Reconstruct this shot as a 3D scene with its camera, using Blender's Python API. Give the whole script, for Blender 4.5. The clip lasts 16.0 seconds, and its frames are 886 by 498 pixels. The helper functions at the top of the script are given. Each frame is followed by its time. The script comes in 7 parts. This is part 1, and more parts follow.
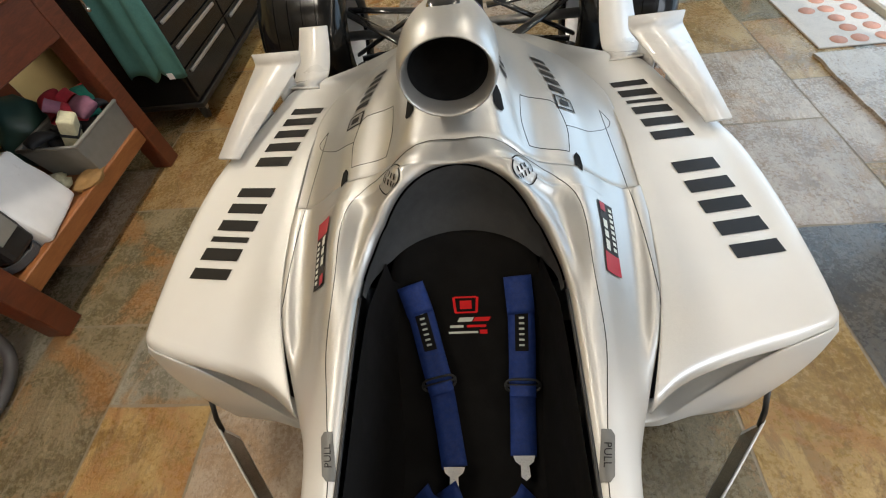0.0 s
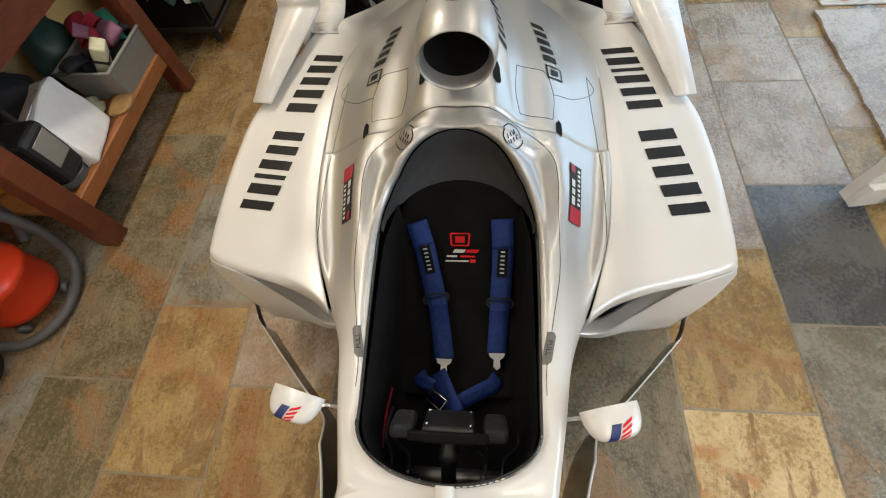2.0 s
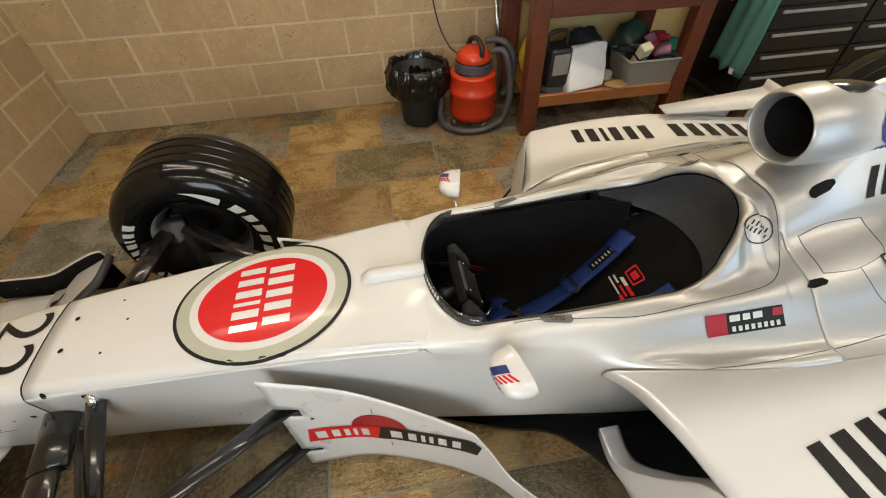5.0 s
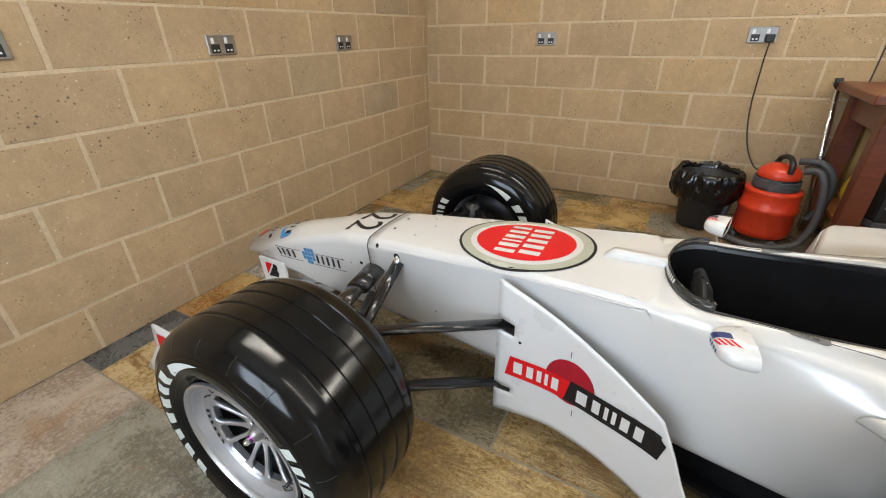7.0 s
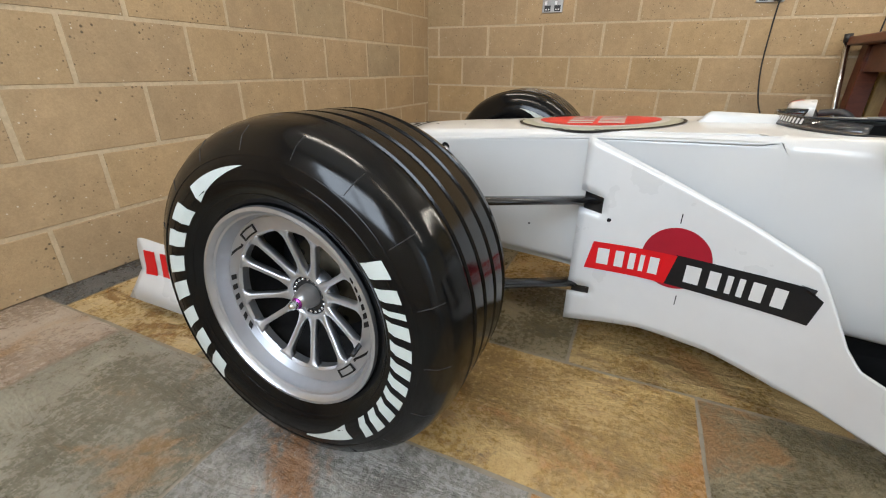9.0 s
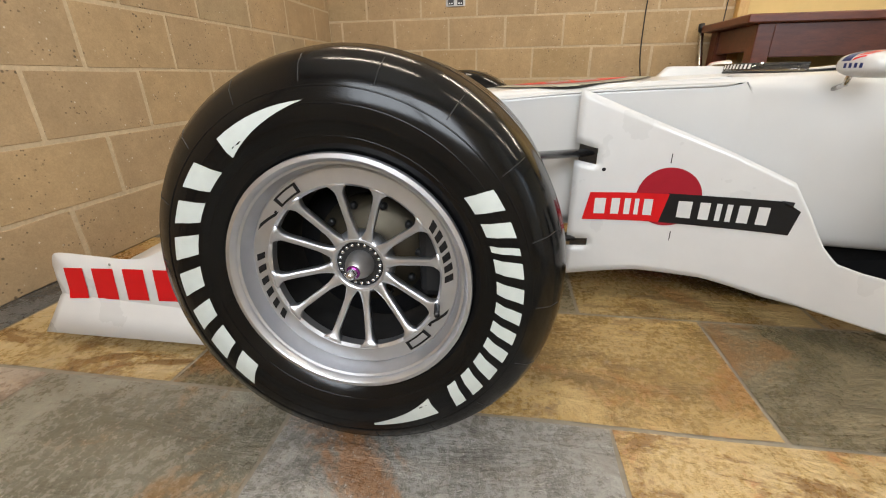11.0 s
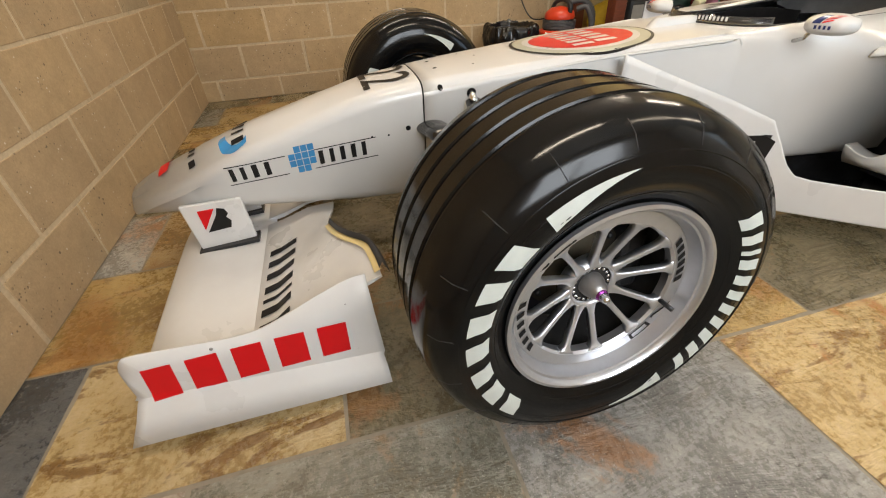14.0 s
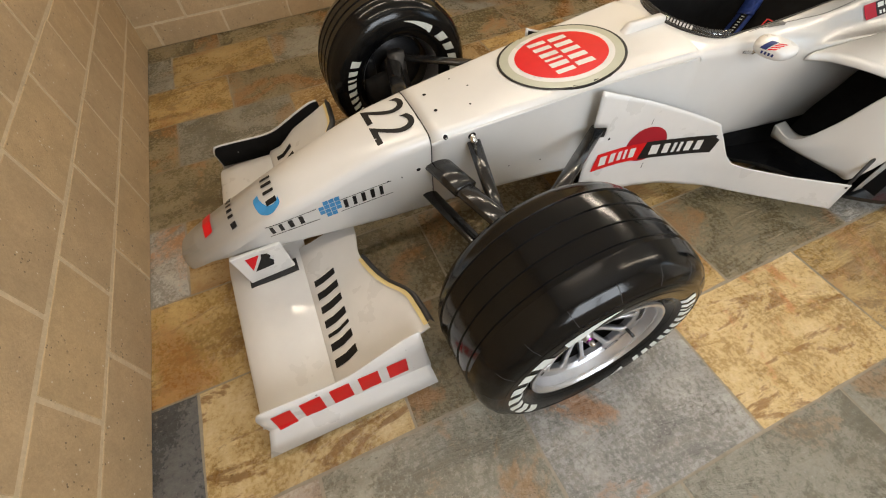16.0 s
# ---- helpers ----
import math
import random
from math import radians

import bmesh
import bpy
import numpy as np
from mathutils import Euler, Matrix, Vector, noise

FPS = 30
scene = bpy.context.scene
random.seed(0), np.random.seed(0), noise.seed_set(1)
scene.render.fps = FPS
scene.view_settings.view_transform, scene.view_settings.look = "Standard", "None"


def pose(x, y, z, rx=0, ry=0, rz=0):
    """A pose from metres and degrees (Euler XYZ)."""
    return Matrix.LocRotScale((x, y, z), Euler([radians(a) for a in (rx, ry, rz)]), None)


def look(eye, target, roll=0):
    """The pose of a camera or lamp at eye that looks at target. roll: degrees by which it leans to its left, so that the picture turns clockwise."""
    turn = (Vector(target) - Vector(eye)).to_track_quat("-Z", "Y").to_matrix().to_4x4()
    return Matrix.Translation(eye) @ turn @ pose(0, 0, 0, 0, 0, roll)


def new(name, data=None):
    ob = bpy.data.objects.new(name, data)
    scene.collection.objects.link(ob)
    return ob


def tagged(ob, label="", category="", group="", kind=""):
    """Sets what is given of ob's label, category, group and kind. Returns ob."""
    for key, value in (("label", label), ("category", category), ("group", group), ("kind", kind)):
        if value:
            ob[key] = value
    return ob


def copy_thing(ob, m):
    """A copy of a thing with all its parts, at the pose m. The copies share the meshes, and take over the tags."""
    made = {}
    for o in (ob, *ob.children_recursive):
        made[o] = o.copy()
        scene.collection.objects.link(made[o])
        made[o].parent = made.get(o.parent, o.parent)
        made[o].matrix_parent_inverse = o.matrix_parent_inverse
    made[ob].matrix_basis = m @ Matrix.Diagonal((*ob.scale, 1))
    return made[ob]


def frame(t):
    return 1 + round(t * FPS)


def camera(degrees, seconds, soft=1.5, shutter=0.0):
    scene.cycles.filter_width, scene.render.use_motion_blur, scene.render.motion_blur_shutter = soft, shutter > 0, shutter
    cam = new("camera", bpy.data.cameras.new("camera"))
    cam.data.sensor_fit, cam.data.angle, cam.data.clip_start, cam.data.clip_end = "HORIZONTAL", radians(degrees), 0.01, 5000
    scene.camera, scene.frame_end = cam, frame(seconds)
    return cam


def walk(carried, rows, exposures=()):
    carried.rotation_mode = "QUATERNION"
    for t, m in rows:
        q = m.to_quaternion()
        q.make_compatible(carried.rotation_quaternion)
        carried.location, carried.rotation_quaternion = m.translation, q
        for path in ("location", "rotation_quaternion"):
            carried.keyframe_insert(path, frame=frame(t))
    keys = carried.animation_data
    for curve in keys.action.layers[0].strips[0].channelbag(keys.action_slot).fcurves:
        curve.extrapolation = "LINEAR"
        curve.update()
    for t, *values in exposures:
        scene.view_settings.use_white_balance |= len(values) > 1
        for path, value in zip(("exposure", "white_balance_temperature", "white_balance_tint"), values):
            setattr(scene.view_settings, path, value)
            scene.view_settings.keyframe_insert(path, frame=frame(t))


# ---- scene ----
cam = camera(94.0, 16.0, 1.1)
PATH = [
    (0, (0.048, 0.958, 1.282), (-0.149, 2.156, -0.307), -10.5),
    (0.5, (0.034, 0.912, 1.344), (-0.149, 1.976, -0.339), -10.9),
    (1, (0.04, 0.899, 1.399), (-0.138, 1.871, -0.34), -11.0),
    (1.5, (0.049, 0.878, 1.463), (-0.14, 1.798, -0.303), -11.2),
    (2, (0.066, 0.862, 1.504), (-0.126, 1.756, -0.275), -9.9),
    (2.5, (0.079, 0.858, 1.515), (-0.149, 1.745, -0.263), -8.0),
    (3, (0.126, 0.848, 1.488), (-0.19, 1.744, -0.271), -5.2),
    (3.5, (0.234, 0.858, 1.434), (-0.284, 1.749, -0.28), -2.9),
    (4, (0.356, 0.847, 1.409), (-0.455, 1.642, -0.238), -1.8),
    (4.5, (0.522, 0.8, 1.375), (-0.611, 1.365, -0.174), -1.5),
    (5, (0.703, 0.76, 1.372), (-0.686, 0.962, -0.053), -2.2),
    (5.2, (0.76, 0.751, 1.371), (-0.697, 0.775, 0.001), -3.0),
    (7.3, (1.216, 0.738, 1.092), (-0.336, -0.153, 0.2), -0.8),
    (7.5, (1.256, 0.72, 1.039), (-0.302, -0.183, 0.169), -0.6),
    (8, (1.298, 0.671, 0.911), (-0.287, -0.223, 0.083), 0.2),
    (8.5, (1.286, 0.61, 0.798), (-0.341, -0.233, -0.004), 0.6),
    (9, (1.263, 0.509, 0.702), (-0.408, -0.239, -0.103), 0.6),
    (9.2, (1.261, 0.482, 0.675), (-0.426, -0.231, -0.131), 0.4),
    (11.3, (1.339, 0.19, 0.592), (-0.486, -0.014, -0.2), -0.9),
    (11.5, (1.339, 0.151, 0.604), (-0.483, 0.004, -0.208), -0.8),
    (12, (1.327, 0.057, 0.62), (-0.491, 0.062, -0.213), -0.7),
    (12.5, (1.298, -0.044, 0.604), (-0.492, 0.111, -0.274), -0.5),
    (13, (1.281, -0.146, 0.612), (-0.463, 0.12, -0.33), -1.1),
    (13.5, (1.246, -0.276, 0.689), (-0.428, 0.072, -0.348), -2.0),
    (14, (1.227, -0.357, 0.79), (-0.357, 0.043, -0.364), -2.9),
    (14.5, (1.211, -0.391, 0.931), (-0.266, 0.028, -0.352), -3.5),
    (15, (1.2, -0.421, 1.094), (-0.143, 0.0, -0.327), -3.5),
    (15.5, (1.163, -0.433, 1.213), (-0.055, -0.025, -0.319), -3.9),
    (16, (1.06, -0.444, 1.291), (-0.063, -0.029, -0.311), -4.6),
]
walk(cam, [(t, look(eye, target, roll)) for t, eye, target, roll in PATH],
     [(0.0, -0.22, 6250, 10), (3.0, -0.25, 6250, 10), (4.0, -0.32, 6500, 10), (5.0, -0.25, 6550, 10), (7.3, -0.07, 5900, 10), (9.2, -0.04, 6000, 10), (11.3, 0.0, 6550, 12), (14.0, -0.03, 6660, 12), (16.0, -0.12, 6600, 12)])

# ---- light ----
world = bpy.data.worlds.new("world")
scene.world = world
world.use_nodes = True
wn = world.node_tree.nodes
sky = wn.new("ShaderNodeTexSky")
sky.sky_type = "NISHITA"
sky.sun_disc = False
sky.sun_elevation = radians(38)
sky.sun_rotation = radians(200)
wn["Background"].inputs["Strength"].default_value = 0.12
world.node_tree.links.new(sky.outputs["Color"], wn["Background"].inputs["Color"])

sun = new("sun", bpy.data.lights.new("sun", "SUN"))
sun.data.energy = 2.5
sun.data.angle = radians(0.6)
sun.data.color = (1.0, 0.95, 0.87)
sun.rotation_euler = (radians(52), 0, radians(20))

ROOM_X0, ROOM_X1, ROOM_Y0, ROOM_Y1, ROOM_Z = -2.17, 2.30, -1.185, 5.20, 2.45
DOOR_Y0, DOOR_Y1, DOOR_Z = 1.98, 4.40, 2.10
WIN_Y0, WIN_Y1, WIN_Z0, WIN_Z1 = -0.55, 0.95, 0.90, 2.05


def area_lamp(name, place, target, sx, sy, watts, colour):
    lamp = new(name, bpy.data.lights.new(name, "AREA"))
    lamp.data.shape = "RECTANGLE"
    lamp.data.size, lamp.data.size_y = sx, sy
    lamp.data.energy = watts
    lamp.data.color = colour
    lamp.matrix_world = look(place, target)
    return lamp


WARM = (1.0, 0.90, 0.74)
DAY = (0.88, 0.95, 1.0)
LAMP_PLACES = [(-1.15, -0.35), (-1.15, 1.25), (-1.15, 2.95), (0.60, -0.10), (0.95, 1.60), (0.95, 2.95)]
LAMP_WATTS = [8, 14, 24, 11, 3, 7]
for (lx, ly), watts in zip(LAMP_PLACES, LAMP_WATTS):
    area_lamp("batten_light", (lx, ly, ROOM_Z - 0.085), (lx, ly, 0), 0.09, 1.15, watts, WARM)
area_lamp("doorway_light", (ROOM_X1 + 0.10, 3.19, 1.08), (0.0, 3.0, 0.2), 2.3, 2.0, 43, (0.64, 0.83, 1.0))
area_lamp("window_light", (ROOM_X1 + 0.12, 0.20, 1.48), (0.0, 0.20, 0.6), 1.4, 1.08, 55, DAY)


# ---- materials ----
class Mat:
    """Node material with a principled shader and short helpers."""

    def __init__(self, name, colour=(0.5, 0.5, 0.5), rough=0.5, metal=0.0, coat=0.0, coat_rough=0.05):
        self.m = bpy.data.materials.new(name)
        self.m.use_nodes = True
        self.t = self.m.node_tree
        self.b = self.t.nodes["Principled BSDF"]
        self.set("Base Color", (*colour, 1))
        self.set("Roughness", rough)
        self.set("Metallic", metal)
        self.set("Coat Weight", coat)
        self.set("Coat Roughness", coat_rough)

    def set(self, key, value):
        self.b.inputs[key].default_value = value

    def node(self, kind, **inputs):
        n = self.t.nodes.new(kind)
        for k, v in inputs.items():
            n.inputs[k.replace("_", " ")].default_value = v
        return n

    def link(self, a, b):
        self.t.links.new(a, b)

    def coords(self, which="Object"):
        return self.node("ShaderNodeTexCoord").outputs[which]

    def noise(self, scale, detail=4, rough=0.55, vector=None, distort=0.0):
        n = self.node("ShaderNodeTexNoise", Scale=scale, Detail=detail, Roughness=rough, Distortion=distort)
        self.link(vector if vector is not None else self.coords(), n.inputs["Vector"])
        return n.outputs["Fac"]

    def ramp(self, fac, stops):
        n = self.node("ShaderNodeValToRGB")
        e = n.color_ramp.elements
        while len(e) < len(stops):
            e.new(0.5)
        for el, (p, c) in zip(e, stops):
            el.position = p
            el.color = (*c, 1) if len(c) == 3 else c
        self.link(fac, n.inputs["Fac"])
        return n.outputs["Color"]

    def mix(self, fac, a, b, how="MIX"):
        n = self.t.nodes.new("ShaderNodeMix")
        n.data_type = "RGBA"
        n.blend_type = how
        for key, v in ((0, fac), (6, a), (7, b)):
            if isinstance(v, (int, float)):
                n.inputs[key].default_value = v
            elif isinstance(v, tuple):
                n.inputs[key].default_value = (*v, 1)
            else:
                self.link(v, n.inputs[key])
        return n.outputs[2]

    def math(self, op, a, b=0.0, clamp=False):
        n = self.t.nodes.new("ShaderNodeMath")
        n.operation = op
        n.use_clamp = clamp
        for i, v in enumerate((a, b)):
            if isinstance(v, (int, float)):
                n.inputs[i].default_value = v
            else:
                self.link(v, n.inputs[i])
        return n.outputs[0]

    def bump(self, height, strength=0.3, distance=0.002):
        n = self.node("ShaderNodeBump", Strength=strength, Distance=distance)
        self.link(height, n.inputs["Height"])
        self.link(n.outputs["Normal"], self.b.inputs["Normal"])

    def base(self, colour):
        self.link(colour, self.b.inputs["Base Color"])

    def rough(self, value):
        self.link(value, self.b.inputs["Roughness"])


def smooth_step(mt, value, lo, hi):
    n = mt.t.nodes.new("ShaderNodeMapRange")
    n.interpolation_type = "SMOOTHSTEP"
    n.inputs["From Min"].default_value, n.inputs["From Max"].default_value = lo, hi
    mt.link(value, n.inputs["Value"])
    return n.outputs["Result"]


def speckled(name, colour, rough, amount=0.25, scale=40, bump=0.1, metal=0.0, coat=0.0):
    """Plain surface with grain at two scales."""
    mt = Mat(name, colour, rough, metal, coat)
    dark = tuple(c * (1 - amount) for c in colour)
    light = tuple(min(1, c * (1 + amount)) for c in colour)
    f = mt.math("MULTIPLY", mt.noise(scale, 5), 0.6)
    f = mt.math("ADD", f, mt.math("MULTIPLY", mt.noise(scale * 0.12, 3), 0.4))
    mt.base(mt.ramp(f, [(0.3, dark), (0.7, light)]))
    mt.rough(mt.ramp(mt.noise(scale * 0.4), [(0.3, (rough * 0.85,) * 3), (0.7, (min(1, rough * 1.15),) * 3)]))
    if bump:
        mt.bump(mt.noise(scale * 3, 4), bump, 0.001)
    return mt.m


def paint_material():
    """Pearl white that fades to silver round the cockpit, on the airbox lip and on the nose tip."""
    mt = Mat("pearl_paint", (0.8, 0.78, 0.74), 0.3, 0.0, 0.4, 0.10)
    sep = mt.node("ShaderNodeSeparateXYZ")
    mt.link(mt.coords(), sep.inputs["Vector"])
    x, y, z = sep.outputs
    ax = mt.math("ABSOLUTE", x)
    mid = mt.math("MULTIPLY", smooth_step(mt, y, 0.98, 1.38), mt.math("SUBTRACT", 1.0, smooth_step(mt, ax, 0.37, 0.50)))
    back = mt.math("SUBTRACT", 1.0, mt.math("MULTIPLY", smooth_step(mt, z, 0.715, 0.78), smooth_step(mt, y, 1.68, 1.82)))
    mid = mt.math("MULTIPLY", mid, back)
    tip = mt.math("SUBTRACT", 1.0, smooth_step(mt, mt.math("SUBTRACT", y, mt.math("MULTIPLY", mt.math("SUBTRACT", z, 0.35), 1.1)), -0.84, -0.60))
    silver = mt.math("MAXIMUM", mid, tip, True)
    flake = mt.noise(900, 2)
    fine = mt.ramp(flake, [(0.35, (0.38, 0.38, 0.372)), (0.65, (0.51, 0.51, 0.50))])
    dust = mt.ramp(mt.noise(3.0, 4), [(0.3, (0.585, 0.58, 0.565)), (0.7, (0.64, 0.635, 0.62))])
    mt.base(mt.mix(silver, dust, fine))
    mt.link(mt.math("MULTIPLY", silver, 0.78), mt.b.inputs["Metallic"])
    mt.rough(mt.math("ADD", mt.math("ADD", 0.28, mt.math("MULTIPLY", silver, 0.13)), mt.math("MULTIPLY", mt.noise(6, 3), 0.06)))
    return mt.m


def slate_material(name, lo, mid, hi, stain, stain_amount, vein=0.5, flecks=0.0):
    """Riven slate: layered bedding, rust stains with ragged edges, dark pits, pale flecks, a slight sealed sheen."""
    mt = Mat(name, mid, 0.42)
    rnd = mt.node("ShaderNodeObjectInfo").outputs["Random"]
    shift = mt.node("ShaderNodeVectorMath")
    shift.operation = "ADD"
    geo = mt.node("ShaderNodeNewGeometry")
    mt.link(geo.outputs["Position"], shift.inputs[0])
    comb = mt.node("ShaderNodeCombineXYZ")
    for i in range(3):
        mt.link(mt.math("MULTIPLY", rnd, 37.0 + 11 * i), comb.inputs[i])
    mt.link(comb.outputs[0], shift.inputs[1])
    v = shift.outputs[0]

    def bedded(sx, sy, turn=0.0):
        mp = mt.node("ShaderNodeMapping")
        mp.inputs["Scale"].default_value = (sx, sy, 1)
        mp.inputs["Rotation"].default_value = (0, 0, turn)
        mt.link(v, mp.inputs["Vector"])
        return mp.outputs[0]

    cloud = mt.noise(4.0, 7, 0.62, v, 0.7)
    grain = mt.noise(70, 7, 0.72, v)
    layer = mt.noise(2.4, 9, 0.68, bedded(4.2, 1.3, 0.12), 0.9)
    f = mt.math("ADD", mt.math("MULTIPLY", cloud, 0.42), mt.math("ADD", mt.math("MULTIPLY", grain, 0.30), mt.math("MULTIPLY", layer, 0.28)))
    col = mt.ramp(f, [(0.42, lo), (0.5, mid), (0.575, hi)])
    # brown bedding patches, torn along the layers
    torn = mt.ramp(mt.math("ADD", mt.math("MULTIPLY", layer, 0.7), mt.math("MULTIPLY", mt.noise(13, 6, 0.7, bedded(2.2, 0.9)), 0.3)), [(0.525, (0, 0, 0)), (0.565, (1, 1, 1))])
    col = mt.mix(mt.math("MULTIPLY", torn, vein), col, tuple(c * k for c, k in zip(lo, (0.88, 0.78, 0.68))))
    rust = mt.ramp(mt.math("ADD", mt.math("MULTIPLY", mt.noise(2.3, 8, 0.62, v, 0.9), 0.8), mt.math("MULTIPLY", grain, 0.2)),
                   [(0.565 - 0.09 * stain_amount, (0, 0, 0)), (0.615 - 0.08 * stain_amount, (1, 1, 1))])
    col = mt.mix(mt.math("MULTIPLY", rust, min(1.0, stain_amount + 0.25)), col, mt.mix(grain, tuple(c * 0.75 for c in stain), tuple(c * 1.2 for c in stain)))
    pits = mt.ramp(mt.noise(1.0, 3, 0.6, bedded(150, 55)), [(0.60, (1, 1, 1)), (0.67, (0.30, 0.27, 0.24))])
    col = mt.mix(mt.math("MULTIPLY", mt.ramp(mt.noise(6, 3, 0.5, v), [(0.45, (0, 0, 0)), (0.62, (1, 1, 1))]), 0.7), col, mt.mix(1.0, col, pits, "MULTIPLY"))
    if flecks:
        spot = mt.ramp(mt.noise(190, 3, 0.6, v), [(0.62, (0, 0, 0)), (0.69, (1, 1, 1))])
        col = mt.mix(mt.math("MULTIPLY", spot, flecks), col, (0.62, 0.60, 0.54))
    tint = mt.ramp(rnd, [(0.0, (0.86, 0.86, 0.86)), (1.0, (1.12, 1.10, 1.06))])
    col = mt.mix(1.0, col, tint, "MULTIPLY")
    mt.base(col)
    mt.rough(mt.ramp(mt.math("ADD", mt.math("MULTIPLY", grain, 0.5), mt.math("MULTIPLY", cloud, 0.5)), [(0.42, (0.17, 0.17, 0.17)), (0.58, (0.42, 0.42, 0.42))]))
    mt.set("Specular IOR Level", 0.6)
    h = mt.math("ADD", mt.math("MULTIPLY", cloud, 0.8), mt.math("ADD", mt.math("MULTIPLY", layer, 1.0), mt.math("MULTIPLY", grain, 0.30)))
    mt.bump(h, 1.0, 0.012)
    return mt.m


def block_material():
    """Sandy concrete block: soft cloudy tone, fine grain, dark pits and pale grit."""
    mt = Mat("concrete_block", (0.36, 0.27, 0.17), 0.9)
    rnd = mt.node("ShaderNodeObjectInfo").outputs["Random"]
    geo = mt.node("ShaderNodeNewGeometry").outputs["Position"]
    fine = mt.noise(150, 4, 0.7, geo)
    base = mt.ramp(rnd, [(0.0, (0.415, 0.308, 0.185)), (0.45, (0.435, 0.322, 0.192)), (0.8, (0.455, 0.334, 0.190)), (0.93, (0.445, 0.318, 0.165)), (1.0, (0.375, 0.300, 0.195))])
    base = mt.mix(0.55, base, mt.ramp(mt.noise(7, 5, 0.6, geo), [(0.3, (0.82, 0.81, 0.80)), (0.7, (1.08, 1.07, 1.05))]), "MULTIPLY")
    base = mt.mix(0.65, base, mt.ramp(fine, [(0.36, (0.84, 0.83, 0.81)), (0.64, (1.07, 1.07, 1.07))]), "MULTIPLY")
    base = mt.mix(0.5, base, mt.ramp(mt.noise(24, 6, 0.65, geo), [(0.36, (0.88, 0.86, 0.83)), (0.64, (1.08, 1.07, 1.06))]), "MULTIPLY")
    base = mt.mix(0.5, base, mt.ramp(mt.noise(1.6, 4, 0.6, geo), [(0.35, (0.86, 0.84, 0.82)), (0.65, (1.06, 1.05, 1.04))]), "MULTIPLY")

    def specks(scale, size, gate, lo):
        vor = mt.node("ShaderNodeTexVoronoi", Scale=scale)
        mt.link(geo, vor.inputs["Vector"])
        dot = mt.ramp(vor.outputs["Distance"], [(size, (1, 1, 1)), (size * 1.7, (0, 0, 0))])
        return mt.math("MULTIPLY", dot, mt.ramp(mt.noise(gate, 2, 0.5, geo), [(lo, (0, 0, 0)), (lo + 0.05, (1, 1, 1))]))

    pit = specks(62.0, 0.13, 13, 0.53)
    hole = specks(38.0, 0.12, 9, 0.57)
    grit = specks(48.0, 0.10, 17, 0.54)
    base = mt.mix(mt.math("MULTIPLY", pit, 0.75), base, (0.13, 0.095, 0.06))
    base = mt.mix(mt.math("MULTIPLY", hole, 0.8), base, (0.10, 0.075, 0.05))
    base = mt.mix(mt.math("MULTIPLY", grit, 0.8), base, (0.66, 0.60, 0.49))
    mt.base(base)
    deep = mt.math("ADD", mt.math("MULTIPLY", pit, -1.2), mt.math("MULTIPLY", hole, -1.6))
    mt.bump(mt.math("ADD", mt.math("ADD", fine, mt.noise(45, 5, 0.6, geo)), deep), 0.6, 0.0025)
    return mt.m


def wood_material(name, lo, hi, rough, axis_scale=(6, 1.0, 6), coat=0.2):
    mt = Mat(name, hi, rough, 0, coat, 0.2)
    mp = mt.node("ShaderNodeMapping")
    mp.inputs["Scale"].default_value = axis_scale
    mt.link(mt.coords(), mp.inputs["Vector"])
    g = mt.noise(9, 6, 0.6, mp.outputs[0], 0.6)
    g2 = mt.noise(60, 3, 0.5, mp.outputs[0])
    mt.base(mt.ramp(mt.math("ADD", mt.math("MULTIPLY", g, 0.7), mt.math("MULTIPLY", g2, 0.3)), [(0.32, lo), (0.68, hi)]))
    mt.bump(g2, 0.12, 0.001)
    return mt.m


def rubber_material():
    mt = Mat("tyre_rubber", (0.012, 0.012, 0.013), 0.36)
    n = mt.noise(12, 5)
    mt.base(mt.ramp(n, [(0.3, (0.0025, 0.0025, 0.003)), (0.7, (0.006, 0.006, 0.0058))]))
    mt.rough(mt.ramp(mt.noise(20, 4), [(0.3, (0.11, 0.11, 0.11)), (0.7, (0.18, 0.18, 0.18))]))
    mt.bump(mt.noise(260, 3), 0.03, 0.001)
    mt.set("Specular IOR Level", 0.30)
    return mt.m


def carbon_material(name="carbon", rough=0.24):
    mt = Mat(name, (0.012, 0.012, 0.013), rough, 0.0, 0.5, 0.10)
    mt.set("Specular IOR Level", 0.35)
    ck = mt.node("ShaderNodeTexChecker", Scale=420.0)
    ck.inputs["Color1"].default_value = (0.005, 0.005, 0.0055, 1)
    ck.inputs["Color2"].default_value = (0.013, 0.013, 0.014, 1)
    mt.link(mt.coords(), ck.inputs["Vector"])
    mt.base(ck.outputs["Color"])
    return mt.m


def emitter(name, colour, strength):
    mt = Mat(name, colour, 0.5)
    mt.set("Emission Color", (*colour, 1))
    mt.set("Emission Strength", strength)
    return mt.m


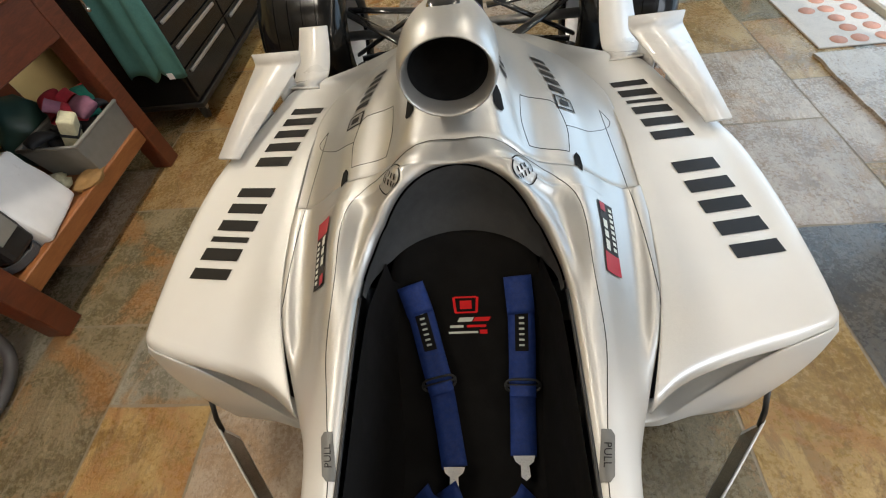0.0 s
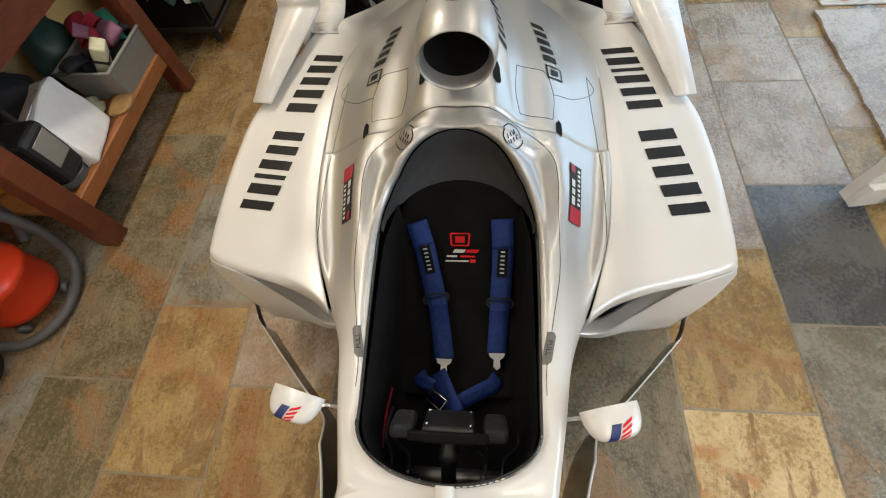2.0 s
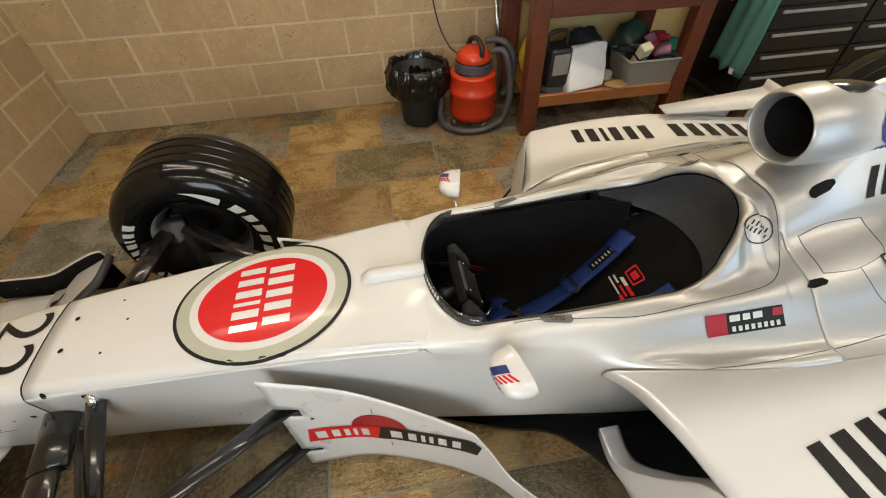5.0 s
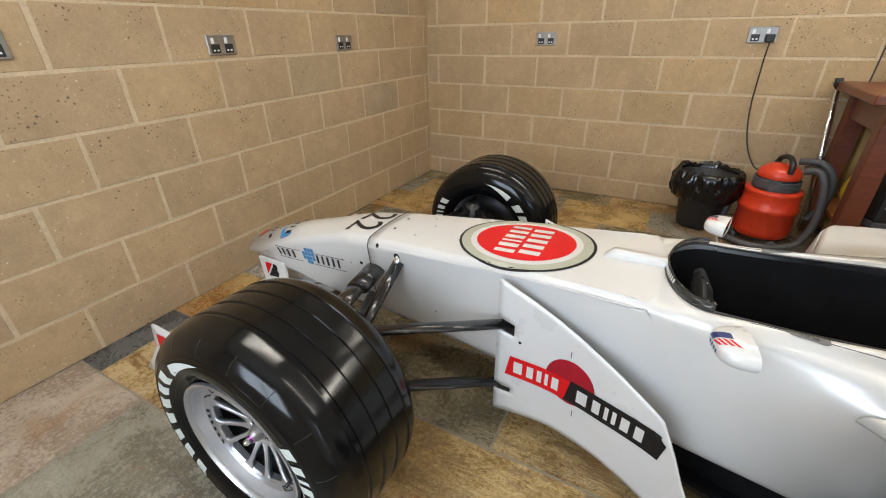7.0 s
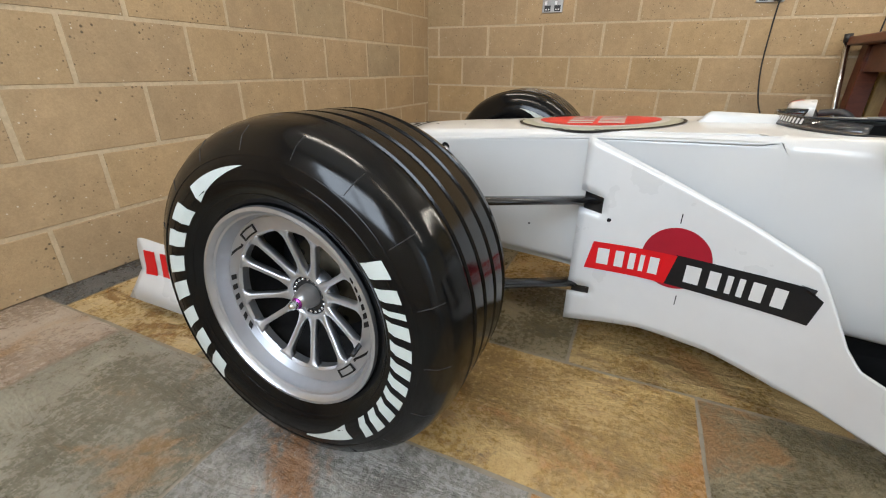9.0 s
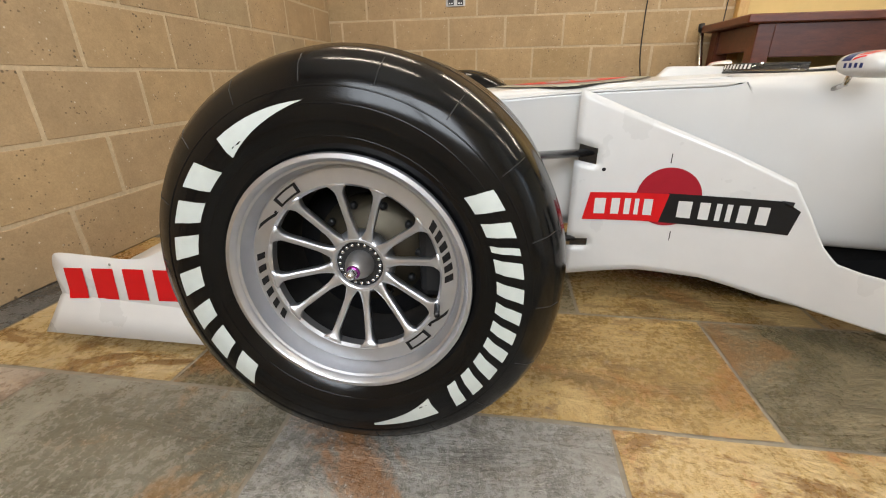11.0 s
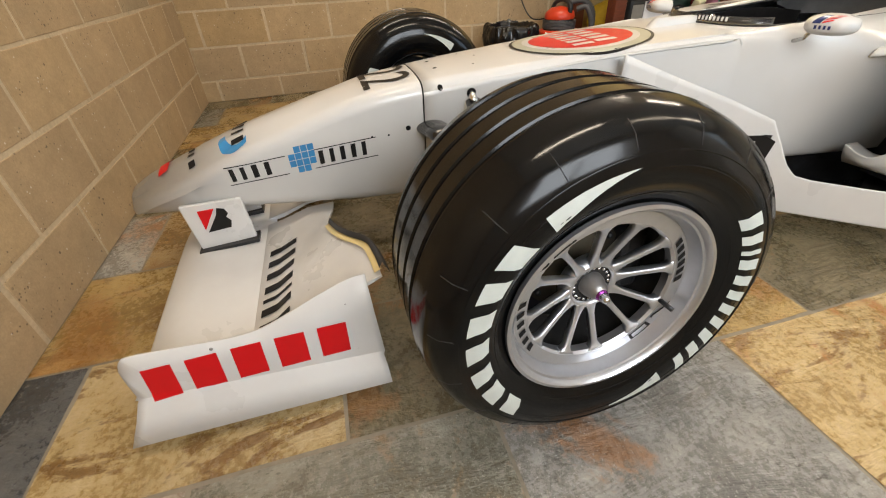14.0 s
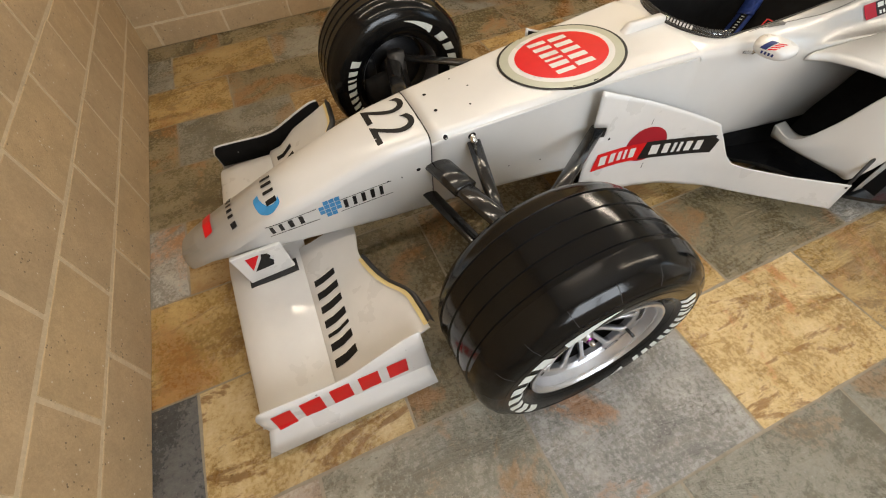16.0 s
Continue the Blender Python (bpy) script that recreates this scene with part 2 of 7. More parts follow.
PAINT = paint_material()
WHITE = speckled("white_gloss_paint", (0.625, 0.62, 0.61), 0.3, 0.03, 20, 0, 0, 0.5)
CARBON = carbon_material()
BLACK = speckled("black_plastic", (0.016, 0.016, 0.017), 0.45, 0.25, 30, 0.05)
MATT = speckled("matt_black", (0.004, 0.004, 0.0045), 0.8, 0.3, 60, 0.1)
FABRIC = speckled("black_seat_cloth", (0.004, 0.0036, 0.0036), 0.95, 0.4, 25, 0.4)
GRIP = speckled("black_suede", (0.012, 0.012, 0.013), 0.9, 0.3, 90, 0.2)
FOAM = speckled("grey_headrest_foam", (0.030, 0.032, 0.035), 0.75, 0.15, 60, 0.2)
RUBBER = rubber_material()
LETTER = speckled("tyre_letter_white", (0.54, 0.57, 0.53), 0.6, 0.06, 60, 0)
ALLOY = speckled("cast_alloy", (0.62, 0.63, 0.66), 0.34, 0.05, 60, 0.02, 0.9)
BRIGHT = speckled("machined_metal", (0.70, 0.70, 0.70), 0.2, 0.04, 80, 0, 1.0)
STEEL = speckled("dull_steel", (0.35, 0.34, 0.33), 0.4, 0.2, 40, 0.05, 0.9)
# near-black alloy: its colour carries the shade behind the wheel spokes
DARKALLOY = speckled("shaded_barrel_alloy", (0.045, 0.043, 0.042), 0.55, 0.2, 40, 0.03, 0.6)
DISC = speckled("carbon_brake_disc", (0.022, 0.022, 0.024), 0.45, 0.25, 60, 0.05, 0.3)
BRONZE = speckled("bronze_metal", (0.10, 0.085, 0.06), 0.45, 0.2, 40, 0.03, 0.8)
TAB = speckled("grey_tab", (0.13, 0.13, 0.128), 0.45, 0.1, 60, 0.02, 0.3)
PURPLE = Mat("anodised_purple", (0.28, 0.05, 0.30), 0.25, 0.9).m
INK = speckled("black_print", (0.012, 0.0115, 0.012), 0.4, 0.2, 40, 0)
RED = speckled("red_print", (0.60, 0.006, 0.010), 0.35, 0.06, 30, 0, 0, 0.3)
DEEP_RED = speckled("dark_red_print", (0.30, 0.008, 0.02), 0.35, 0.2, 10, 0, 0, 0.3)
SAGE = speckled("grey_green_print", (0.40, 0.41, 0.33), 0.35, 0.05, 30, 0, 0, 0.3)
BLUE = speckled("blue_print", (0.02, 0.03, 0.30), 0.35, 0.06, 30, 0, 0, 0.3)
SKYBLUE = speckled("sky_blue_print", (0.03, 0.23, 0.50), 0.35, 0.1, 30, 0, 0, 0.3)
CREAM = speckled("cream_edge", (0.72, 0.58, 0.27), 0.45, 0.08, 30, 0)
NAVY = speckled("navy_print", (0.012, 0.026, 0.13), 0.35, 0.06, 30, 0, 0, 0.3)
WEB = speckled("blue_webbing", (0.005, 0.027, 0.165), 0.75, 0.25, 220, 0.4)
GLASS = Mat("smoked_screen", (0.25, 0.25, 0.25), 0.05)
GLASS.set("Transmission Weight", 0.9)
GLASS = GLASS.m
for red_ink in (RED, DEEP_RED):
    red_ink.node_tree.nodes["Principled BSDF"].inputs["Specular IOR Level"].default_value = 0.25
    red_ink.node_tree.nodes["Principled BSDF"].inputs["Coat Weight"].default_value = 0.15
for dull in (FABRIC, MATT, INK):
    dull.node_tree.nodes["Principled BSDF"].inputs["Specular IOR Level"].default_value = 0.2
BLOCK = block_material()
MORTAR = speckled("mortar", (0.50, 0.400, 0.265), 0.95, 0.20, 70, 0.6)
GROUT = speckled("grout", (0.27, 0.23, 0.17), 0.85, 0.2, 70, 0.4)
SLATES = {}
SLATES["gold"] = slate_material("slate_gold", (0.20, 0.125, 0.042), (0.36, 0.24, 0.085), (0.47, 0.335, 0.145), (0.30, 0.13, 0.032), 0.38, 0.75)
SLATES["sand"] = slate_material("slate_sand", (0.27, 0.165, 0.058), (0.50, 0.355, 0.155), (0.62, 0.475, 0.26), (0.38, 0.15, 0.030), 0.62, 0.95)
SLATES["rust"] = slate_material("slate_rust", (0.20, 0.122, 0.045), (0.33, 0.212, 0.085), (0.43, 0.305, 0.145), (0.26, 0.125, 0.035), 0.42, 0.6)
SLATES["green"] = slate_material("slate_green", (0.13, 0.12, 0.085), (0.22, 0.205, 0.16), (0.31, 0.295, 0.235), (0.28, 0.15, 0.05), 0.35, 0.4, 0.35)
SLATES["olive"] = slate_material("slate_olive", (0.095, 0.078, 0.038), (0.18, 0.145, 0.078), (0.28, 0.225, 0.13), (0.28, 0.13, 0.035), 0.45, 0.5, 0.2)
SLATES["grey"] = slate_material("slate_grey", (0.17, 0.16, 0.14), (0.31, 0.295, 0.265), (0.45, 0.43, 0.39), (0.33, 0.150, 0.050), 0.55, 0.45, 0.6)
SLATES["dark"] = slate_material("slate_dark", (0.048, 0.050, 0.052), (0.080, 0.084, 0.088), (0.13, 0.13, 0.13), (0.10, 0.08, 0.055), 0.25, 0.3, 0.15)
SLATES["pink"] = slate_material("slate_pink", (0.25, 0.19, 0.145), (0.37, 0.30, 0.235), (0.47, 0.41, 0.345), (0.30, 0.18, 0.08), 0.35, 0.4, 0.4)
PLASTER = speckled("cream_plaster", (0.62, 0.46, 0.20), 0.85, 0.06, 12, 0.15)
WALLPAINT = speckled("off_white_wall", (0.62, 0.56, 0.46), 0.85, 0.06, 8, 0.1)
CEIL = speckled("white_ceiling", (0.78, 0.76, 0.72), 0.9, 0.03, 8, 0.05)
REDWOOD = wood_material("red_stained_timber", (0.085, 0.022, 0.010), (0.17, 0.045, 0.018), 0.4)
SHELFWOOD = wood_material("orange_shelf_board", (0.22, 0.08, 0.025), (0.36, 0.14, 0.045), 0.45)
DOORWHITE = speckled("white_door_paint", (0.76, 0.75, 0.73), 0.4, 0.05, 20, 0.05)
OAK = wood_material("varnished_pine", (0.45, 0.27, 0.08), (0.62, 0.40, 0.14), 0.4, (4, 4, 0.8))
BINBAG = speckled("black_bin_liner", (0.006, 0.006, 0.007), 0.14, 0.2, 30, 0)
ORANGE = speckled("orange_vacuum_plastic", (0.62, 0.045, 0.012), 0.32, 0.08, 20, 0.03)
HOSE = speckled("grey_hose", (0.075, 0.075, 0.08), 0.5, 0.15, 40, 0)
CRATE = speckled("grey_crate_plastic", (0.22, 0.21, 0.19), 0.55, 0.1, 30, 0.05)
BAG = speckled("white_polythene", (0.72, 0.72, 0.74), 0.3, 0.05, 20, 0.1)
TEAL = speckled("teal_towel", (0.06, 0.17, 0.155), 0.95, 0.2, 220, 0.6)
CHEST = speckled("black_chest_enamel", (0.009, 0.009, 0.010), 0.22, 0.2, 20, 0)
MAT_WEAVE = speckled("pale_door_mat", (0.50, 0.44, 0.38), 0.95, 0.15, 160, 0.6)
DOT_PINK = speckled("mat_dot_pink", (0.45, 0.22, 0.15), 0.95, 0.15, 120, 0.5)
DOT_GREY = speckled("mat_dot_plum", (0.14, 0.10, 0.11), 0.95, 0.15, 120, 0.5)
LAWN = speckled("garden_green", (0.05, 0.11, 0.025), 0.9, 0.5, 3, 0.4)
PAVING = speckled("pale_paving", (0.42, 0.40, 0.37), 0.85, 0.15, 10, 0.3)
LAMPGLOW = emitter("batten_diffuser", (1.0, 0.84, 0.62), 9.0)


# ---- mesh helpers ----
def mesh_of(verts, faces, name="mesh", smooth=True):
    me = bpy.data.meshes.new(name)
    me.from_pydata([tuple(map(float, v)) for v in verts], [], faces)
    me.validate()
    if smooth:
        me.shade_smooth()
    return me


def put(name, me, material, parent=None, label="", m=None):
    """Links a mesh as one object, under a thing or part if one is given."""
    ob = new(name, me)
    if material and not me.materials:
        me.materials.append(material)
    if parent:
        ob.parent = parent
    if m is not None:
        ob.matrix_local = m
    if label:
        ob["label"] = label
    return ob


def part(name, bm, material, parent, label="", smooth=False):
    me = bpy.data.meshes.new(name)
    bmesh.ops.recalc_face_normals(bm, faces=bm.faces)
    bm.to_mesh(me)
    bm.free()
    if smooth:
        me.shade_smooth()
    return put(name, me, material, parent, label)


def empty(name, label, category, at=(0, 0, 0), rz=0, group=""):
    ob = new(name)
    ob.matrix_world = pose(*at, 0, 0, rz)
    return tagged(ob, label, category, group)


def box_bm(x0, x1, y0, y1, z0, z1, bevel=0.0, seg=1, bm=None):
    bm = bm or bmesh.new()
    made = bmesh.ops.create_cube(bm, size=1)["verts"]
    for v in made:
        v.co = Vector(((x0 + x1) / 2 + v.co.x * (x1 - x0), (y0 + y1) / 2 + v.co.y * (y1 - y0), (z0 + z1) / 2 + v.co.z * (z1 - z0)))
    if bevel:
        edges = list({e for v in made for e in v.link_edges})
        bmesh.ops.bevel(bm, geom=edges, offset=bevel, segments=seg, affect="EDGES", profile=0.5)
    return bm


def catmull(points, n):
    """n samples along a smooth curve through points (rows of any width)."""
    p = np.array(points, float)
    k = len(p)
    t = np.linspace(0, k - 1, n)
    i = np.minimum(t.astype(int), k - 2)
    u = (t - i)[:, None]
    g = lambda j: p[np.clip(j, 0, k - 1)].reshape(len(j), -1)
    a, b, c, d = g(i - 1), g(i), g(i + 1), g(i + 2)
    out = 0.5 * (2 * b + (c - a) * u + (2 * a - 5 * b + 4 * c - d) * u ** 2 + (3 * b - a - 3 * c + d) * u ** 3)
    return out.reshape((n,) + p.shape[1:])


def along(ys, values, y):
    """Smooth monotone-ish value of a profile at y."""
    ys, values = np.array(ys, float), np.array(values, float)
    i = int(np.clip(np.searchsorted(ys, y) - 1, 0, len(ys) - 2))
    slope = np.gradient(values, ys)
    h = ys[i + 1] - ys[i]
    u = np.clip((y - ys[i]) / h, 0, 1)
    return ((2 * u ** 3 - 3 * u ** 2 + 1) * values[i] + (u ** 3 - 2 * u ** 2 + u) * h * slope[i]
            + (3 * u ** 2 - 2 * u ** 3) * values[i + 1] + (u ** 3 - u ** 2) * h * slope[i + 1])


def grid_faces(n, m, closed=False, base=0, flip=False):
    out = []
    for i in range(n - 1):
        for j in range(m if closed else m - 1):
            k = (j + 1) % m
            f = (base + i * m + j, base + i * m + k, base + (i + 1) * m + k, base + (i + 1) * m + j)
            out.append(f[::-1] if flip else f)
    return out


def grid_mesh(rows, closed=False, caps=False, name="loft"):
    rows = np.array(rows, float)
    n, m = rows.shape[:2]
    faces = grid_faces(n, m, closed)
    if caps:
        faces += [tuple(range(m))[::-1], tuple((n - 1) * m + j for j in range(m))]
    return mesh_of(rows.reshape(-1, 3), faces, name)


def both_sides(rows, name="loft"):
    """A half shell and its mirror image in one mesh, joined on the middle line where it reaches it."""
    rows = np.array(rows, float)
    n, m = rows.shape[:2]
    v = np.concatenate([rows.reshape(-1, 3), (rows * np.array([-1, 1, 1])).reshape(-1, 3)])
    me = mesh_of(v, grid_faces(n, m) + grid_faces(n, m, False, n * m, True), name)
    bm = bmesh.new()
    bm.from_mesh(me)
    bmesh.ops.remove_doubles(bm, verts=[w for w in bm.verts if abs(w.co.x) < 1e-5], dist=1e-5)
    bm.to_mesh(me)
    bm.free()
    me.shade_smooth()
    return me


def tube(path, radius, sides=8, closed_ends=True):
    """Verts and faces of a round bar along a path; radius a number or one a point."""
    p = [Vector(q) for q in path]
    r = radius if hasattr(radius, "__len__") else [radius] * len(p)
    verts, faces = [], []
    up = Vector((0.13, 0.31, 0.94)).normalized()
    for i, q in enumerate(p):
        d = (p[min(i + 1, len(p) - 1)] - p[max(i - 1, 0)]).normalized()
        if abs(d.dot(up)) > 0.98:
            up = Vector((1, 0.1, 0)).normalized()
        a = d.cross(up).normalized()
        b = d.cross(a).normalized()
        up = -b if (-b).dot(up) > 0 else b
        for k in range(sides):
            w = 2 * math.pi * k / sides
            verts.append(q + r[i] * (math.cos(w) * a + math.sin(w) * b))
    faces = grid_faces(len(p), sides, True)
    if closed_ends:
        faces += [tuple(range(sides))[::-1], tuple((len(p) - 1) * sides + k for k in range(sides))]
    return verts, faces


def tube_mesh(path, radius, sides=8, name="bar"):
    return mesh_of(*tube(path, radius, sides), name)


def curve_tube(points, radius, n=40, sides=8, name="hose"):
    return tube_mesh(catmull(points, n), radius, sides, name)


def blade_mesh(a, b, chord, thick, n=14, name="arm"):
    """A streamlined bar from a to b: an oval section, chord across y mostly."""
    a, b = Vector(a), Vector(b)
    d = (b - a).normalized()
    c = (Vector((0, 1, 0)) - d * d.y).normalized()
    t = d.cross(c).normalized()
    rows = []
    for q in (a, a + (b - a) * 0.5, b):
        rows.append([q + c * (chord / 2 * math.cos(2 * math.pi * k / n)) + t * (thick / 2 * math.sin(2 * math.pi * k / n)) for k in range(n)])
    return grid_mesh(np.array([[tuple(v) for v in r] for r in rows]), True, True, name)


def lathe(profile, sides=64, axis="x", name="lathe", closed=False):
    """Turns rows of (along, radius) round an axis."""
    rows = []
    for k in range(sides):
        w = 2 * math.pi * k / sides
        c, s = math.cos(w), math.sin(w)
        if axis == "x":
            rows.append([(a, r * c, r * s) for a, r in profile])
        elif axis == "y":
            rows.append([(r * c, a, r * s) for a, r in profile])
        else:
            rows.append([(r * c, r * s, a) for a, r in profile])
    rows = np.array(rows)
    n, m = rows.shape[:2]
    faces = []
    for i in range(n):
        for j in range(m - 1):
            faces.append((i * m + j, i * m + j + 1, ((i + 1) % n) * m + j + 1, ((i + 1) % n) * m + j))
    me = mesh_of(rows.reshape(-1, 3), faces, name)
    bm = bmesh.new()
    bm.from_mesh(me)
    bmesh.ops.remove_doubles(bm, verts=bm.verts, dist=1e-6)
    bmesh.ops.recalc_face_normals(bm, faces=bm.faces)
    bm.to_mesh(me)
    bm.free()
    me.shade_smooth()
    return me


def harden(ob, angle=35):
    """Sharp edges stay sharp on a smooth-shaded object."""
    ob.data.shade_smooth()
    ob.data.set_sharp_from_angle(angle=radians(angle))
    return ob


def thicken(ob, metres, offset=-1.0):
    mod = ob.modifiers.new("thickness", "SOLIDIFY")
    mod.thickness, mod.offset = metres, offset
    return ob


def plate_mesh(outline, thick, axis="x", name="plate"):
    """A flat plate from an outline of (a, b) pairs, thick along the axis, with its middle in the plane 0."""
    n = len(outline)
    place = {"x": lambda a, b, t: (t, a, b), "y": lambda a, b, t: (a, t, b), "z": lambda a, b, t: (a, b, t)}[axis]
    v = [place(a, b, -thick / 2) for a, b in outline] + [place(a, b, thick / 2) for a, b in outline]
    faces = [tuple(range(n))[::-1], tuple(range(n, 2 * n))] + [(i, (i + 1) % n, n + (i + 1) % n, n + i) for i in range(n)]
    me = mesh_of(v, faces, name, False)
    bm = bmesh.new()
    bm.from_mesh(me)
    bmesh.ops.recalc_face_normals(bm, faces=bm.faces)
    bm.to_mesh(me)
    bm.free()
    return me


def bvh_of(*obs):
    from mathutils.bvhtree import BVHTree
    verts, polys = [], []
    for ob in obs:
        base = len(verts)
        verts += [v.co.copy() for v in ob.data.vertices]
        polys += [tuple(base + i for i in p.vertices) for p in ob.data.polygons]
    return BVHTree.FromPolygons(verts, polys)


def laid(shapes, tree, origin, u, v, way, lift=0.0015, fine=0.03, focus=None):
    """Flat shapes (lists of (a, b) in the plane of u and v) laid on a surface along way: one mesh, lift metres proud."""
    origin, u, v, way = Vector(origin), Vector(u).normalized(), Vector(v).normalized(), Vector(way).normalized()
    bm = bmesh.new()
    for outline in shapes:
        ring = [bm.verts.new((a, b, 0)) for a, b in outline]
        bm.faces.new(ring)
    bmesh.ops.triangulate(bm, faces=bm.faces)
    for _ in range(5):
        long = [e for e in bm.edges if e.calc_length() > fine]
        if not long:
            break
        bmesh.ops.subdivide_edges(bm, edges=long, cuts=1)
        bmesh.ops.triangulate(bm, faces=bm.faces)
    for w in bm.verts:
        start = origin + u * w.co.x + v * w.co.y - way * 0.25
        if focus is not None:
            spot_ = origin + u * w.co.x + v * w.co.y
            aim = (Vector((0, spot_.y, focus)) - spot_).normalized()
            hit, normal, _, _ = tree.ray_cast(spot_ - aim * 0.1, aim, 0.6)
        else:
            hit, normal, _, _ = tree.ray_cast(start, way, 0.6)
        if hit is None:
            hit, normal, _, _ = tree.find_nearest(start + way * 0.29)
        if normal.dot(aim if focus is not None else way) > 0:
            normal = -normal
        w.co = hit + normal * lift
    bmesh.ops.recalc_face_normals(bm, faces=bm.faces)
    me = bpy.data.meshes.new("print")
    bm.to_mesh(me)
    bm.free()
    me.shade_smooth()
    return me


def disc(cx, cy, rx, ry=None, n=40):
    ry = ry or rx
    return [(cx + rx * math.cos(2 * math.pi * k / n), cy + ry * math.sin(2 * math.pi * k / n)) for k in range(n)]


def rect(x0, y0, x1, y1, slant=0.0):
    return [(x0, y0), (x1, y0), (x1 + slant, y1), (x0 + slant, y1)]


def bars(widths, height, gap, fill=0.72, slant=0.0, x0=0.0):
    """A row of plain bars, one for each character, as wide as it; 0 is a space."""
    out, x = [], x0
    for w in widths:
        if w:
            cut = w * (1 - fill) / 2
            out.append(rect(x + cut, 0, x + w - cut, height, slant))
            x += w + gap
        else:
            x += height * 0.55
    return out, x - x0


def text_shapes(word, height):
    """Outlines of real characters from the built-in font, as one triangulated mesh, scaled to a cap height."""
    cu = bpy.data.curves.new("text", "FONT")
    cu.body = word
    cu.size = height / 0.70
    cu.resolution_u = 4
    ob = bpy.data.objects.new("text", cu)
    scene.collection.objects.link(ob)
    me = bpy.data.meshes.new_from_object(ob)
    bpy.data.objects.remove(ob)
    return me


def text_laid(word, height, tree, origin, u, v, way, lift=0.002):
    me = text_shapes(word, height)
    origin, u, v, way = Vector(origin), Vector(u).normalized(), Vector(v).normalized(), Vector(way).normalized()
    xs = [w.co.x for w in me.vertices]
    mid = (min(xs) + max(xs)) / 2
    for w in me.vertices:
        start = origin + u * (w.co.x - mid) + v * (w.co.y - height / 2) - way * 0.25
        hit, normal, _, _ = tree.ray_cast(start, way, 0.6) if tree else (None, None, None, None)
        if hit is None:
            w.co = start + way * (0.25 - lift)
        else:
            w.co = hit + (normal if normal.dot(way) < 0 else -normal) * lift
    return me


# ---- the room ----
WALL_T = 0.22


def structure(ob, label):
    return tagged(ob, label, "", "", "structure")


def wall_with_openings(name, label, axis, at, a0, a1, z0, z1, holes, material, outward=1):
    """A wall of real thickness, made of the blocks left round its openings."""
    bm = bmesh.new()
    cuts_a = sorted({a0, a1, *[h[0] for h in holes], *[h[1] for h in holes]})
    cuts_z = sorted({z0, z1, *[h[2] for h in holes], *[h[3] for h in holes]})
    for i in range(len(cuts_a) - 1):
        for j in range(len(cuts_z) - 1):
            ca, cz = (cuts_a[i] + cuts_a[i + 1]) / 2, (cuts_z[j] + cuts_z[j + 1]) / 2
            if any(h[0] < ca < h[1] and h[2] < cz < h[3] for h in holes):
                continue
            lo, hi = sorted((at, at + outward * WALL_T))
            if axis == "x":
                box_bm(lo, hi, cuts_a[i], cuts_a[i + 1], cuts_z[j], cuts_z[j + 1], bm=bm)
            else:
                box_bm(cuts_a[i], cuts_a[i + 1], lo, hi, cuts_z[j], cuts_z[j + 1], bm=bm)
    bmesh.ops.remove_doubles(bm, verts=bm.verts, dist=1e-5)
    return structure(part(name, bm, material, None), label)


wall_front = wall_with_openings("wall_1", "sandy concrete block wall with pale mortar joints", "y", ROOM_Y0 - 0.0012, ROOM_X0 - WALL_T, ROOM_X1 + WALL_T, 0, ROOM_Z, [], MORTAR, -1)
wall_side = wall_with_openings("wall_2", "sandy concrete block wall beside the work bench", "x", ROOM_X0 - 0.0012, ROOM_Y0, ROOM_Y1, 0, ROOM_Z, [], MORTAR, -1)
wall_open = wall_with_openings("wall_3", "off-white wall with doorway and window to the garden", "x", ROOM_X1, ROOM_Y0, ROOM_Y1, 0, ROOM_Z,
                               [(DOOR_Y0, DOOR_Y1, 0, DOOR_Z), (WIN_Y0, WIN_Y1, WIN_Z0, WIN_Z1)], WALLPAINT, 1)
wall_back = wall_with_openings("wall_4", "off-white plain back wall of the garage", "y", ROOM_Y1, ROOM_X0 - WALL_T, ROOM_X1 + WALL_T, 0, ROOM_Z, [], WALLPAINT, 1)
ceiling = structure(part("ceiling", box_bm(ROOM_X0 - WALL_T, ROOM_X1 + WALL_T, ROOM_Y0 - WALL_T, ROOM_Y1 + WALL_T, ROOM_Z, ROOM_Z + 0.12), CEIL, None), "plain white plaster ceiling")
floor = structure(part("floor", box_bm(ROOM_X0 - WALL_T, ROOM_X1 + WALL_T, ROOM_Y0 - WALL_T, ROOM_Y1 + WALL_T, -0.15, -0.004), GROUT, None), "multicoloured riven slate tile floor with grey grout")
plaster = structure(part("wall_panel", box_bm(ROOM_X0, ROOM_X0 + 0.035, 1.80, ROOM_Y1, 0, ROOM_Z, 0.004), PLASTER, None), "cream painted plaster behind the work bench")
structure(part("trim", box_bm(ROOM_X0, ROOM_X0 + 0.06, 1.735, 1.80, 0, ROOM_Z, 0.004), OAK, None), "varnished pine upright at the edge of the plaster")

ground = structure(part("ground", box_bm(ROOM_X1 + WALL_T, 320, -300, 300, -0.25, -0.06), LAWN, None), "garden lawn outside the garage")
structure(part("pavement", box_bm(ROOM_X1 + WALL_T, 5.2, -4, 9, -0.08, -0.03, 0.01), PAVING, None), "pale paving outside the doorway")


